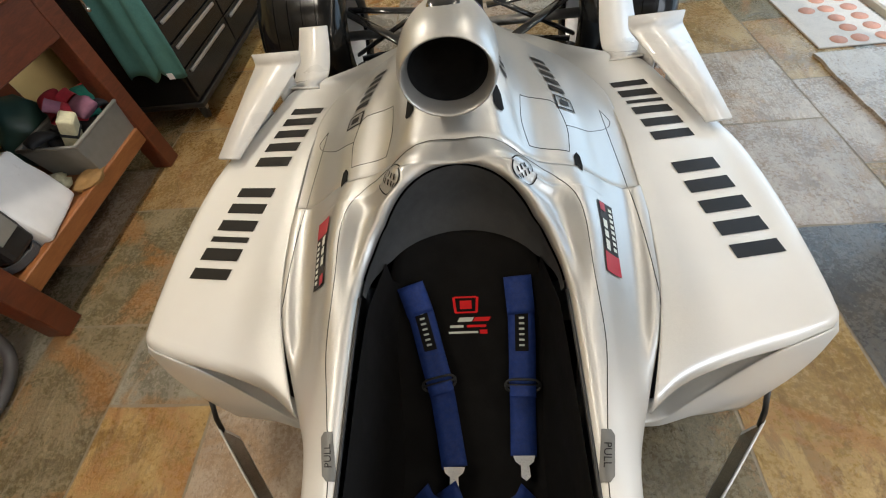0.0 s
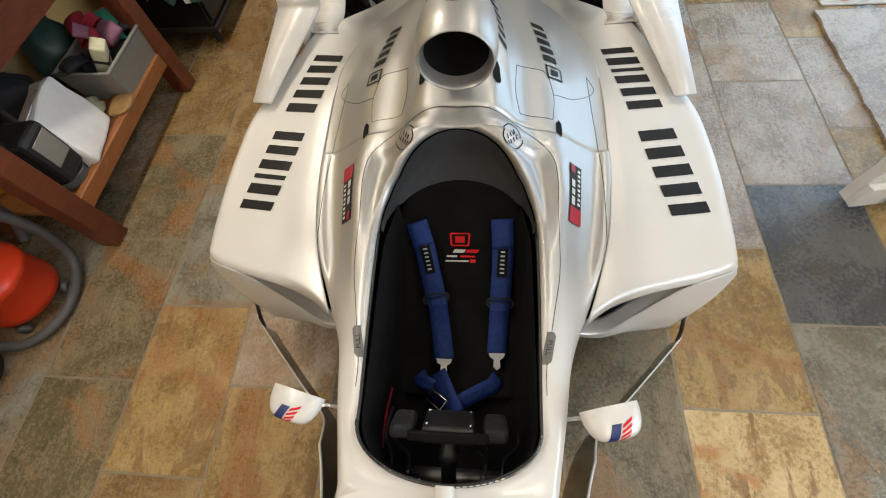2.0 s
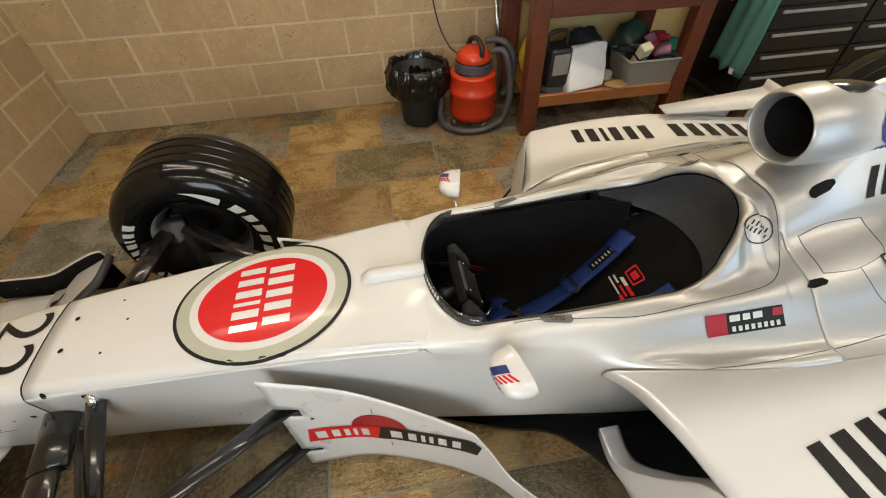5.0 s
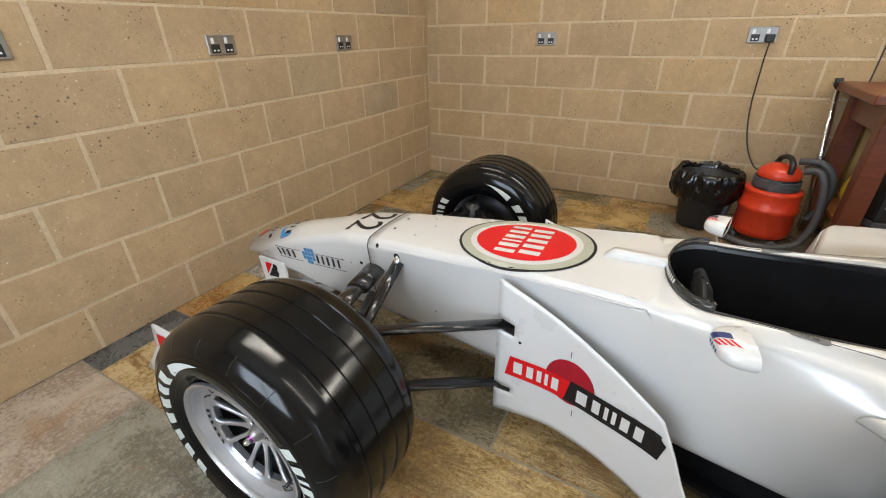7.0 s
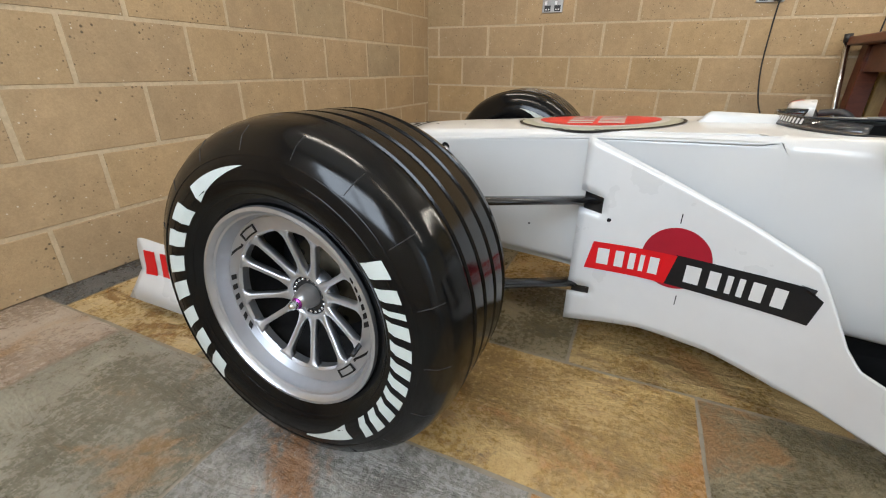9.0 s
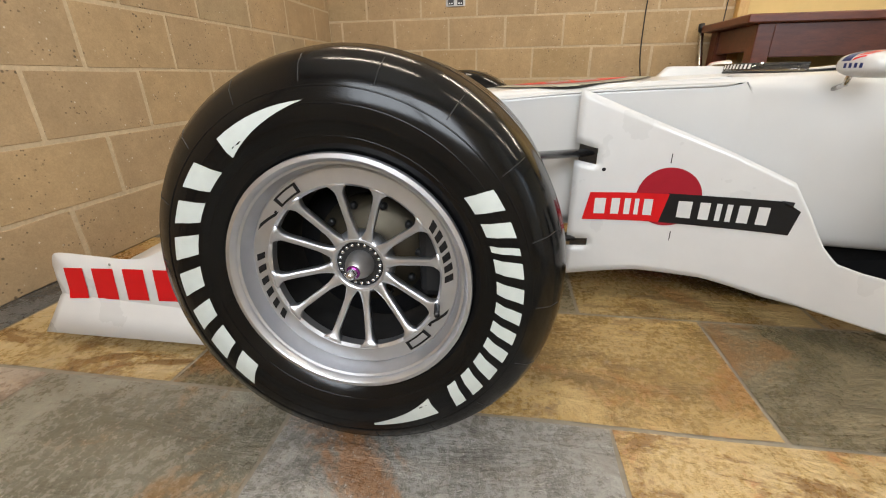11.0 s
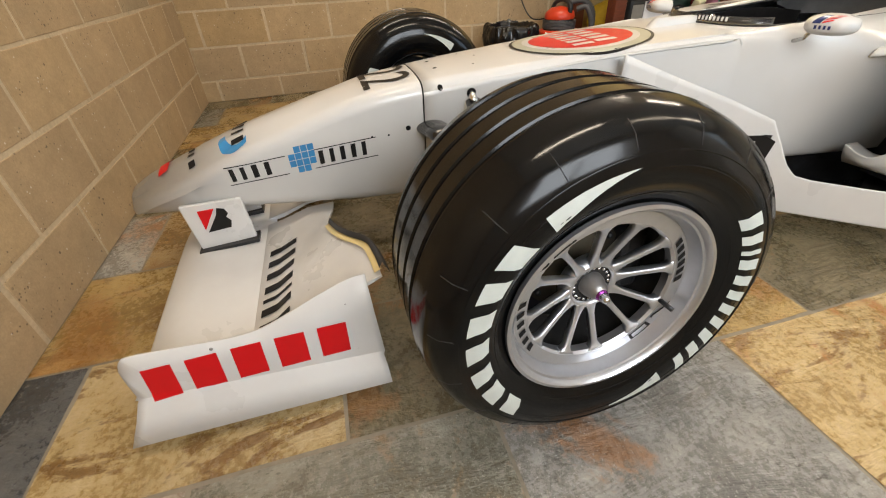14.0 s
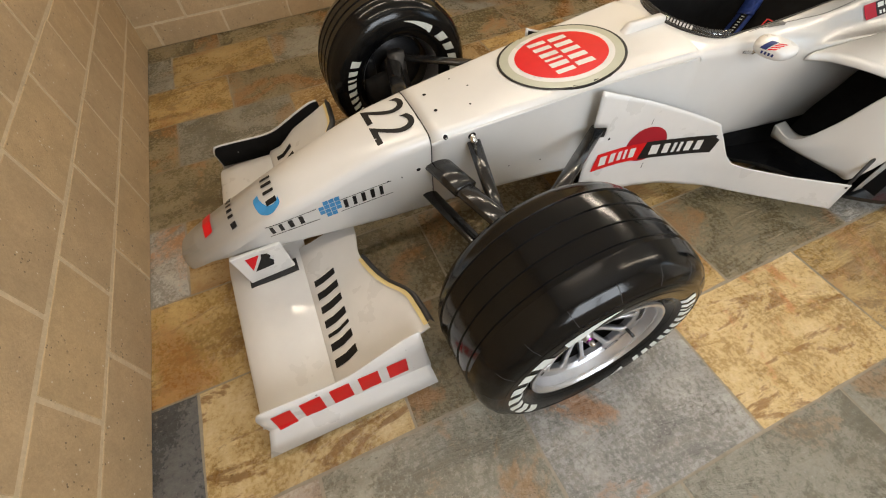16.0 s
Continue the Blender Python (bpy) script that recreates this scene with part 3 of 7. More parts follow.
def hedge():
    bm = bmesh.new()
    rng = random.Random(5)
    for _ in range(2600):
        y, z = rng.uniform(-9, 14), rng.uniform(-0.1, 2.6)
        x = 8.5 + rng.uniform(0, 1.0) + 0.25 * math.sin(y * 1.3) + 0.12 * z
        s = rng.uniform(0.10, 0.24)
        m = pose(x, y, z, rng.uniform(0, 360), rng.uniform(0, 360), rng.uniform(0, 360))
        vs = [bm.verts.new(m @ Vector(c)) for c in ((-s, 0, 0), (0, -s * 0.4, 0.03), (s, 0, 0), (0, s * 0.4, 0.03))]
        bm.faces.new(vs)
    ob = part("hedge", bm, LAWN, None)
    return tagged(ob, "dense green garden hedge beyond the doorway", "hedge", "", "stuff")


hedge()

window = structure(empty("window_1", "white framed garden window", "window"), "white framed garden window")
for a0, a1, z0, z1 in ((WIN_Y0, WIN_Y1, WIN_Z0, WIN_Z0 + 0.06), (WIN_Y0, WIN_Y1, WIN_Z1 - 0.06, WIN_Z1), (WIN_Y0, WIN_Y0 + 0.06, WIN_Z0 + 0.06, WIN_Z1 - 0.06),
                       (WIN_Y1 - 0.06, WIN_Y1, WIN_Z0 + 0.06, WIN_Z1 - 0.06), (0.17, 0.23, WIN_Z0 + 0.06, WIN_Z1 - 0.06)):
    part("window_frame", box_bm(ROOM_X1 + 0.02, ROOM_X1 + 0.08, a0, a1, z0, z1, 0.004), DOORWHITE, window)
structure(part("door_frame", box_bm(ROOM_X1 - 0.05, ROOM_X1 + WALL_T, DOOR_Y0 - 0.02, DOOR_Y1 + 0.02, -0.03, 0.035, 0.008), speckled("sill_stone", (0.55, 0.50, 0.42), 0.7, 0.1, 30, 0.2), None), "pale stone threshold of the doorway")

# white door leaf standing open into the room
leaf = structure(empty("door_1", "white panelled timber door leaf standing open", "door"), "white panelled timber door leaf standing open")
leaf.matrix_world = pose(1.475, 1.845, 0, 0, 0, 9)
part("door_board", box_bm(0, 0.84, 0, 0.045, 0.02, 2.0, 0.004), DOORWHITE, leaf)
part("ledge", box_bm(0.0, 0.84, -0.03, 0.0, 0.02, 0.14, 0.005), DOORWHITE, leaf)
part("ledge", box_bm(0.0, 0.84, -0.03, 0.0, 1.0, 1.12, 0.005), DOORWHITE, leaf)
part("bolt", box_bm(0.10, 0.16, -0.045, -0.03, 0.03, 0.12, 0.004), BRIGHT, leaf, "small chrome bolt")

for lx, ly in LAMP_PLACES:
    lamp = empty("ceiling_light", "white batten ceiling light with a warm glowing diffuser", "ceiling light", (lx, ly, ROOM_Z), 0, "battens on the ceiling")
    part("housing", box_bm(-0.05, 0.05, -0.62, 0.62, -0.045, 0, 0.006), DOORWHITE, lamp)
    part("diffuser", box_bm(-0.045, 0.045, -0.60, 0.60, -0.078, -0.0455, 0.012, 2), LAMPGLOW, lamp)


# ---- the racing car: nose towards -y, tail towards +y ----
car = empty("racing_car", "pearl white and silver open-wheel racing car with an empty cockpit", "racing car")

# profiles of nose and chassis along y: top middle, half width, underside, corner radius
NOSE_Y = [-0.935, -0.92, -0.89, -0.82, -0.68, -0.45, -0.28, -0.115, 0.15, 0.45, 0.80, 0.95]
NOSE_TOP = [0.265, 0.298, 0.322, 0.356, 0.410, 0.474, 0.513, 0.535, 0.556, 0.574, 0.588, 0.592]
NOSE_BOT = [0.245, 0.238, 0.236, 0.234, 0.228, 0.212, 0.200, 0.200, 0.196, 0.190, 0.182, 0.180]
NOSE_HALF = [0.018, 0.048, 0.068, 0.086, 0.102, 0.119, 0.128, 0.140, 0.160, 0.185, 0.222, 0.246]
NOSE_LOW = [0.014, 0.036, 0.050, 0.062, 0.076, 0.092, 0.102, 0.112, 0.132, 0.168, 0.220, 0.238]


def hull_ring(y, n=44):
    """Closed section of nose or chassis: flat crowned top, rounded shoulders, sides drawn in below."""
    top, bot = along(NOSE_Y, NOSE_TOP, y), along(NOSE_Y, NOSE_BOT, y)
    wide, low = along(NOSE_Y, NOSE_HALF, y), along(NOSE_Y, NOSE_LOW, y)
    h = top - bot
    sh = min(0.034 - 0.014 * float(np.clip((y + 0.1) / 0.5, 0, 1)), wide * 0.7, h * 0.45)
    lo = min(0.03, low * 0.6, h * 0.3)
    crown = 0.006 + 0.03 * np.clip((-0.25 - y) / 0.5, 0, 1) * min(1, h / 0.15)
    half = [(0, top), (wide * 0.45, top - crown * 0.25), (wide - sh, top - crown)]
    for a in (25, 50, 75):
        half.append((wide - sh + sh * math.sin(radians(a)), top - crown - sh + sh * math.cos(radians(a))))
    half += [(wide, top - crown - sh - 0.005), (wide * 0.55 + low * 0.45, bot + h * 0.5), (low + 0.004, bot + lo + 0.004)]
    for a in (20, 55, 85):
        half.append((low - lo + lo * math.cos(radians(a)), bot + lo - lo * math.sin(radians(a))))
    half.append((0, bot))
    half = np.array(half)
    ring = np.concatenate([half, half[-2:0:-1] * np.array([-1, 1])])
    return [(x, y, z) for x, z in ring]


nose_rows = [hull_ring(y) for y in np.concatenate([np.linspace(-0.935, -0.86, 9), np.linspace(-0.84, -0.117, 30)])]
nose_cone = put("nose_cone", grid_mesh(nose_rows, True, True), PAINT, car, "white nose with a silver tip")
harden(nose_cone, 50)

# chassis with the cockpit opening: half sections from the rim to the keel
# lines along the shell from the rim outwards, x and z at each y
RIM_Y = [0.80, 0.95, 1.10, 1.20, 1.30, 1.40, 1.48, 1.52, 1.56, 1.586, 1.64, 1.70]
rim_inner_x, rim_inner_z = [0.000, 0.190, 0.190, 0.193, 0.195, 0.185, 0.152, 0.127, 0.090, 0.000, 0.000, 0.000], [0.588, 0.586, 0.588, 0.593, 0.600, 0.607, 0.634, 0.676, 0.712, 0.728, 0.744, 0.775]
rim_top_x, rim_top_z = [0.080, 0.200, 0.201, 0.205, 0.206, 0.196, 0.168, 0.145, 0.115, 0.085, 0.080, 0.072], [0.587, 0.590, 0.595, 0.603, 0.611, 0.618, 0.652, 0.692, 0.722, 0.736, 0.740, 0.762]
panel_in_x, panel_in_z = [0.140, 0.212, 0.216, 0.224, 0.226, 0.218, 0.206, 0.199, 0.190, 0.179, 0.172, 0.166], [0.582, 0.589, 0.595, 0.603, 0.612, 0.617, 0.621, 0.630, 0.643, 0.657, 0.671, 0.690]
panel_out_x, panel_out_z = [0.194, 0.228, 0.236, 0.250, 0.259, 0.258, 0.258, 0.257, 0.257, 0.256, 0.256, 0.258], [0.580, 0.584, 0.588, 0.594, 0.603, 0.620, 0.636, 0.642, 0.646, 0.648, 0.649, 0.651]
slope_x, slope_z = [0.212, 0.241, 0.257, 0.277, 0.292, 0.305, 0.313, 0.316, 0.319, 0.322, 0.325, 0.328], [0.573, 0.573, 0.573, 0.575, 0.573, 0.576, 0.585, 0.590, 0.594, 0.596, 0.598, 0.601]
hollow_x, hollow_z = [0.2205, 0.248, 0.274, 0.302, 0.327, 0.348, 0.358, 0.362, 0.366, 0.368, 0.371, 0.374], [0.555, 0.553, 0.549, 0.552, 0.553, 0.556, 0.561, 0.564, 0.567, 0.569, 0.571, 0.574]
crease_x, crease_z = [0.2165, 0.249, 0.288, 0.326, 0.360, 0.390, 0.400, 0.405, 0.409, 0.411, 0.413, 0.415], [0.500, 0.495, 0.490, 0.515, 0.551, 0.556, 0.559, 0.561, 0.563, 0.564, 0.565, 0.567]
SHELL_LINES = ((rim_inner_x, rim_inner_z), (rim_top_x, rim_top_z), (panel_in_x, panel_in_z), (panel_out_x, panel_out_z), (slope_x, slope_z), (hollow_x, hollow_z), (crease_x, crease_z))
SHELL = [[(xs[i], zs[i]) for xs, zs in SHELL_LINES] for i in range(len(RIM_Y))]


def rim_x(y):
    """Half width of the cockpit opening."""
    front = 0.19 * math.sqrt(max(0.0, 1 - (max(0.0, 0.915 - y) / 0.105) ** 2)) if y > 0.81 else 0.0
    back = 0.19 * math.sqrt(max(0.0, 1 - (max(0.0, y - 1.36) / 0.226) ** 2)) if y < 1.586 else 0.0
    swell = 0.008 * math.sin(math.pi * np.clip((y - 0.95) / 0.7, 0, 1))
    return min(front, back) + (swell if min(front, back) > 0.15 else 0)


def shell_section(y):
    """Seven points of the shell's half section at y."""
    pts = []
    for k in range(7):
        pts.append((along(RIM_Y, [s[k][0] for s in SHELL], y), along(RIM_Y, [s[k][1] for s in SHELL], y)))
    return pts


def half_curve(pts, y, opening=False):
    """Smooth half section that meets its mirror image without a ridge."""
    pts = [tuple(map(float, p)) for p in pts]
    (ax, az), (bx, bz) = pts[0], pts[1]
    first = (2 * ax - bx, 2 * az - bz) if opening else (-bx, bz)
    step = 3
    row = catmull([first] + pts, step * len(pts) + 1)[step:]
    return [(max(0.0, x), y, z) for x, z in row]


def chassis_row(y):
    if y < 0.80:
        ring = np.array(hull_ring(y))
        half = ring[:13, [0, 2]]
        return half_curve(half, y)
    pts = shell_section(y)
    x0 = rim_x(y)
    d = x0 - pts[0][0]
    if y < 1.10:
        p0, p4 = pts[0][0], pts[4][0]
        pts = [(x0 + (x - p0) * (p4 - x0) / (p4 - p0), z) if k < 4 else (x, z) for k, (x, z) in enumerate(pts)]
    else:
        pts = [(max(0.0, x + d * w), z) for (x, z), w in zip(pts, (1, 0.95, 0.55, 0.15, 0, 0, 0))]
    bot = along(NOSE_Y, NOSE_BOT, min(y, 0.95))
    low = along([0.8, 1.1, 1.4, 1.7], [0.220, 0.268, 0.312, 0.33], y)
    cx, cz = pts[6]
    pts += [((cx * 0.6 + low * 0.4) + 0.004, (cz + bot) / 2 + 0.03), (low + 0.006, bot + 0.06), (low - 0.006, bot + 0.014), (low - 0.04, bot), (low * 0.5, bot), (0, bot)]
    return half_curve(pts, y, x0 > 0)


ch_y = np.concatenate([np.linspace(-0.113, 0.78, 24), np.linspace(0.80, 0.93, 22), np.linspace(0.95, 1.50, 30), np.linspace(1.508, 1.5865, 34), np.linspace(1.592, 1.641, 9)])
chassis = put("chassis", both_sides([chassis_row(y) for y in ch_y]), PAINT, car, "white monocoque turning silver round the cockpit")
thicken(chassis, 0.006)

# black rubber edging round the opening
edge_ys = np.concatenate([0.81 + 0.105 * (1 - np.cos(np.linspace(0.02, math.pi / 2, 16))), np.linspace(0.93, 1.36, 14)[1:]])
edge_pts = []
for y in edge_ys:
    p = shell_section(y)[0]
    edge_pts.append((rim_x(y) - 0.001, y, along(RIM_Y, [s[0][1] for s in SHELL], y) + 0.002))
edge_pts = [(-x, y, z) for x, y, z in edge_pts[::-1]] + edge_pts
put("cockpit_edging", tube_mesh(edge_pts, 0.0035, 6), BLACK, car, "black rubber edging")

# engine cover with shoulders, from the headrest to the tail
COVER_Y = [1.64, 1.72, 1.85, 2.0, 2.2, 2.45, 2.75, 3.05]
spine_mid_x, spine_mid_z = [0.000, 0.000, 0.000, 0.000, 0.000, 0.000, 0.000, 0.000], [0.744, 0.785, 0.905, 0.880, 0.803, 0.704, 0.588, 0.480]
spine_edge_x, spine_edge_z = [0.080, 0.078, 0.052, 0.032, 0.020, 0.014, 0.014, 0.014], [0.740, 0.772, 0.868, 0.850, 0.776, 0.682, 0.570, 0.465]
flank_up_x, flank_up_z = [0.126, 0.118, 0.096, 0.078, 0.056, 0.040, 0.040, 0.038], [0.712, 0.735, 0.785, 0.775, 0.724, 0.640, 0.540, 0.450]
flank_low_x, flank_low_z = [0.172, 0.160, 0.150, 0.138, 0.115, 0.085, 0.075, 0.060], [0.671, 0.690, 0.712, 0.709, 0.676, 0.605, 0.510, 0.430]
shoulder_x, shoulder_z = [0.256, 0.258, 0.248, 0.230, 0.195, 0.145, 0.110, 0.080], [0.649, 0.656, 0.675, 0.668, 0.641, 0.575, 0.475, 0.395]
slope_back_x, slope_back_z = [0.325, 0.328, 0.318, 0.302, 0.260, 0.192, 0.135, 0.090], [0.598, 0.604, 0.621, 0.617, 0.600, 0.545, 0.445, 0.355]
foot_x, foot_z = [0.371, 0.375, 0.373, 0.362, 0.312, 0.228, 0.152, 0.100], [0.571, 0.576, 0.584, 0.586, 0.575, 0.520, 0.410, 0.320]
cover_hem_x, cover_hem_z = [0.413, 0.416, 0.418, 0.410, 0.350, 0.255, 0.162, 0.100], [0.565, 0.568, 0.572, 0.575, 0.560, 0.500, 0.360, 0.270]
COVER_LINES = ((spine_mid_x, spine_mid_z), (spine_edge_x, spine_edge_z), (flank_up_x, flank_up_z), (flank_low_x, flank_low_z), (shoulder_x, shoulder_z), (slope_back_x, slope_back_z), (foot_x, foot_z), (cover_hem_x, cover_hem_z))
COVER = [[(xs[i], zs[i]) for xs, zs in COVER_LINES] for i in range(len(COVER_Y))]


def cover_row(y):
    pts = [(along(COVER_Y, [s[k][0] for s in COVER], y), along(COVER_Y, [s[k][1] for s in COVER], y)) for k in range(8)]
    drop = max(0.0, (1.657 - y) / 0.02)
    return [(x, y_, z - drop * (0.0015 + 0.0025 * float(np.clip((0.28 - x) / 0.05, 0, 1)))) for x, y_, z in half_curve(catmull(pts, 14), y)]


cover = put("engine_cover", both_sides([cover_row(y) for y in np.linspace(1.634, 3.05, 61)]), PAINT, car, "silver engine cover fading to white")
thicken(cover, 0.005)

# airbox: a round intake with a rolled lip, tapering back into the spine
air_rows = []
for y, rx, rz, zc in [(1.675, 0.072, 0.064, 0.882), (1.66, 0.075, 0.066, 0.882), (1.640, 0.079, 0.070, 0.883), (1.630, 0.083, 0.074, 0.883), (1.633, 0.087, 0.079, 0.883),
                      (1.648, 0.091, 0.084, 0.884), (1.68, 0.094, 0.088, 0.885), (1.73, 0.093, 0.088, 0.884), (1.79, 0.084, 0.083, 0.877), (1.86, 0.066, 0.078, 0.862),
                      (1.95, 0.040, 0.066, 0.836), (2.06, 0.020, 0.045, 0.795), (2.2, 0.008, 0.020, 0.750)]:
    air_rows.append([(rx * math.cos(w), y, zc + rz * math.sin(w)) for w in np.linspace(0, 2 * math.pi, 48, endpoint=False)])
airbox = put("airbox", grid_mesh(catmull(air_rows, 70), True), PAINT, car, "silver airbox with a round black intake")
put("intake_duct", lathe([(1.735, 0.0), (1.735, 0.045), (1.715, 0.064), (1.664, 0.0735)], 40, "y"), MATT, airbox, "black mouth of the intake").matrix_local = pose(0, 0, 0.882) @ Matrix.Diagonal((1.0, 1.0, 0.865, 1.0))
cam_pod = lathe([(-0.05, 0.0), (-0.045, 0.012), (-0.02, 0.022), (0.03, 0.02), (0.09, 0.006), (0.10, 0)], 20, "y")
put("roll_hoop_plate", cam_pod, CARBON, car, "black plate on top of the airbox", pose(0, 1.735, 0.966) @ Matrix.Diagonal((1.4, 0.8, 0.5, 1)))
fin = put("top_fin", plate_mesh([(1.760, 0.952), (1.800, 0.962), (1.832, 0.974), (1.838, 0.968), (1.860, 0.925), (1.790, 0.935)], 0.012, "x"), PAINT, car, "small white fin behind the airbox plate")
# sidepods with an open mouth in front


def pod_point(u, k, sx):
    """Column k of the pod's outline from the crease over the top and down the side, u from front to tail."""
    front = [1.165, 1.210, 1.248, 1.282, 1.312, 1.330, 1.345, 1.375, 1.41][k]
    y = front + u * (2.95 - front)
    out = along([1.2, 1.33, 1.5, 1.70, 1.80, 1.88, 1.98, 2.12, 2.26, 2.36, 2.44, 2.52, 2.65, 2.95], [0.678, 0.697, 0.705, 0.701, 0.692, 0.672, 0.636, 0.598, 0.566, 0.54, 0.495, 0.41, 0.30, 0.20], y)
    inn = along([1.165, 1.25, 1.35, 1.5, 1.7, 2.0, 2.3, 2.6, 2.95], [0.318, 0.345, 0.372, 0.398, 0.410, 0.400, 0.29, 0.17, 0.10], y)
    edge = along([1.2, 1.35, 1.6, 1.9, 2.08, 2.19, 2.24, 2.42, 2.65, 2.95], [0.520, 0.534, 0.548, 0.552, 0.550, 0.547, 0.538, 0.468, 0.43, 0.33], y)
    mid = along([1.165, 1.3, 1.6, 1.9, 2.08, 2.19, 2.24, 2.42, 2.65, 2.95], [0.525, 0.556, 0.566, 0.574, 0.562, 0.550, 0.540, 0.485, 0.45, 0.34], y)
    f = [0.0, 0.14, 0.40, 0.74, 0.95, 1.0, 0.975, 0.88, 0.82][k]
    if k <= 4:
        z = mid + (edge - mid) * (0.0, 0.05, 0.30, 0.72, 1.0)[k]
    else:
        z = max(0.05, [0, 0, 0, 0, 0, edge - 0.030, edge - 0.10, 0.27, 0.07][k])
    return (sx * (inn + f * (out - inn)), y, z)


pods = []
for sx in (1, -1):
    roll_in = 0.022 * (1 - np.cos(np.linspace(0, math.pi / 2, 8))) / 1.7
    us = np.concatenate([roll_in, np.linspace(0.018, 0.06, 7), np.linspace(0.08, 1, 60)])
    rows = []
    for u in us:
        row = np.array([pod_point(u, k, sx) for k in range(9)])
        rest = max(0.0, 0.022 - u * 1.7)
        row[:6, 2] -= 0.022 - math.sqrt(0.022 ** 2 - rest ** 2)
        rows.append(catmull(row, 44))
    pod = put("sidepod", grid_mesh(rows), PAINT, car, "white sidepod with an open cooling mouth")
    thicken(pod, 0.004, 0)
    pods.append(pod)
    upper = [(0.345, 1.215, 0.240), (0.43, 1.222, 0.225), (0.50, 1.248, 0.330), (0.56, 1.266, 0.470), (0.62, 1.282, 0.508), (0.68, 1.307, 0.504), (0.704, 1.328, 0.497)]
    lower = [(0.345, 1.240, 0.185), (0.43, 1.232, 0.192), (0.52, 1.242, 0.192), (0.60, 1.252, 0.194), (0.645, 1.260, 0.200), (0.682, 1.285, 0.320), (0.704, 1.325, 0.470)]
    face = []
    for (a, b) in zip(catmull(upper, 30), catmull(lower, 30)):
        m_ = a * 0.45 + b * 0.55 + np.array([0.004, -0.010, 0.0])
        face.append(catmull([a + np.array([0, 0.05, 0.004]), a + np.array([0, 0.006, 0.005]), a, m_, b], 16) * np.array([sx, 1, 1]))
    ff = put("mouth_face", grid_mesh(face), PAINT, pod, "white front face below the cooling mouth")
    thicken(ff, 0.004, 0)
    # flat black sheet stands in for the deep shade inside the cooling mouth
    put("radiator_shadow", mesh_of([(sx * 0.30, 1.44, 0.10), (sx * 0.70, 1.44, 0.08), (sx * 0.70, 1.44, 0.52), (sx * 0.36, 1.44, 0.55)], [(0, 1, 2, 3)]), MATT, pod, "flat black sheet for the shade inside the mouth")

# floor tray
FL_Y = [0.62, 0.70, 0.81, 1.0, 1.18, 1.285, 1.36, 1.45, 1.9, 2.3, 2.9]
FL_X = [0.06, 0.12, 0.163, 0.23, 0.295, 0.42, 0.60, 0.70, 0.712, 0.70, 0.62]
ys = np.linspace(0.62, 2.9, 60)
out = [(along(FL_Y, FL_X, y), y) for y in ys]
outline = out + [(-x, y) for x, y in out[::-1]]
tray = put("floor_tray", plate_mesh(outline, 0.016, "z"), CARBON, car, "black carbon floor tray", pose(0, 0, 0.048))
put("keel", mesh_of(*[(lambda b: ([v for v in b], [(0, 1, 2, 3), (4, 7, 6, 5), (0, 4, 5, 1), (1, 5, 6, 2), (2, 6, 7, 3), (3, 7, 4, 0)]))(
    [(-0.10, 0.70, 0.056), (0.10, 0.70, 0.056), (0.30, 1.5, 0.056), (-0.30, 1.5, 0.056), (-0.13, 0.66, 0.20), (0.13, 0.66, 0.20), (0.30, 1.5, 0.20), (-0.30, 1.5, 0.20)])][0], "keel", False), MATT, car, "black keel under the cockpit")

# bargeboards
BB_Y = [0.415, 0.60, 0.75, 0.870, 0.905, 0.935, 0.955, 0.985, 1.09, 1.225]
BB_X = [0.228, 0.248, 0.296, 0.345, 0.365, 0.388, 0.408, 0.440, 0.545, 0.672]
BB_T = [0.562, 0.485, 0.424, 0.366, 0.300, 0.235, 0.206, 0.200, 0.198, 0.207]
BB_B = [0.068, 0.100, 0.106, 0.086, 0.085, 0.085, 0.085, 0.086, 0.088, 0.090]


def bargeboard(sx):
    rows = []
    for y in np.concatenate([np.linspace(0.415, 0.870, 26), np.linspace(0.878, 0.985, 16), np.linspace(1.01, 1.225, 12)]):
        x, t, b = (float(np.interp(y, BB_Y, q)) for q in (BB_X, BB_T, BB_B))
        x = along(BB_Y, BB_X, y)
        rows.append([(sx * (x - 0.01 * (z - 0.2)), y, z) for z in np.linspace(t, b, 24)])
    rows = np.array(rows)
    n, m = rows.shape[:2]
    keep = []
    for f in grid_faces(n, m):
        c = rows.reshape(-1, 3)[list(f)].mean(0)
        if c[1] < 0.475 and (0.385 < c[2] < 0.425 or 0.155 < c[2] < 0.185):
            continue
        keep.append(f)
    ob = put("bargeboard", mesh_of(rows.reshape(-1, 3), keep, "bargeboard"), WHITE, car, "white curved bargeboard with a printed band" if sx > 0 else "white curved bargeboard, black inside")
    thicken(ob, 0.004, 0)
    harden(ob)
    put("stay", tube_mesh([(sx * 0.664, 1.218, 0.190), (sx * 0.660, 1.236, 0.240), (sx * 0.652, 1.268, 0.300)], 0.006, 8), BLACK, ob, "thin black stay")
    return ob


barge = {sx: bargeboard(sx) for sx in (1, -1)}
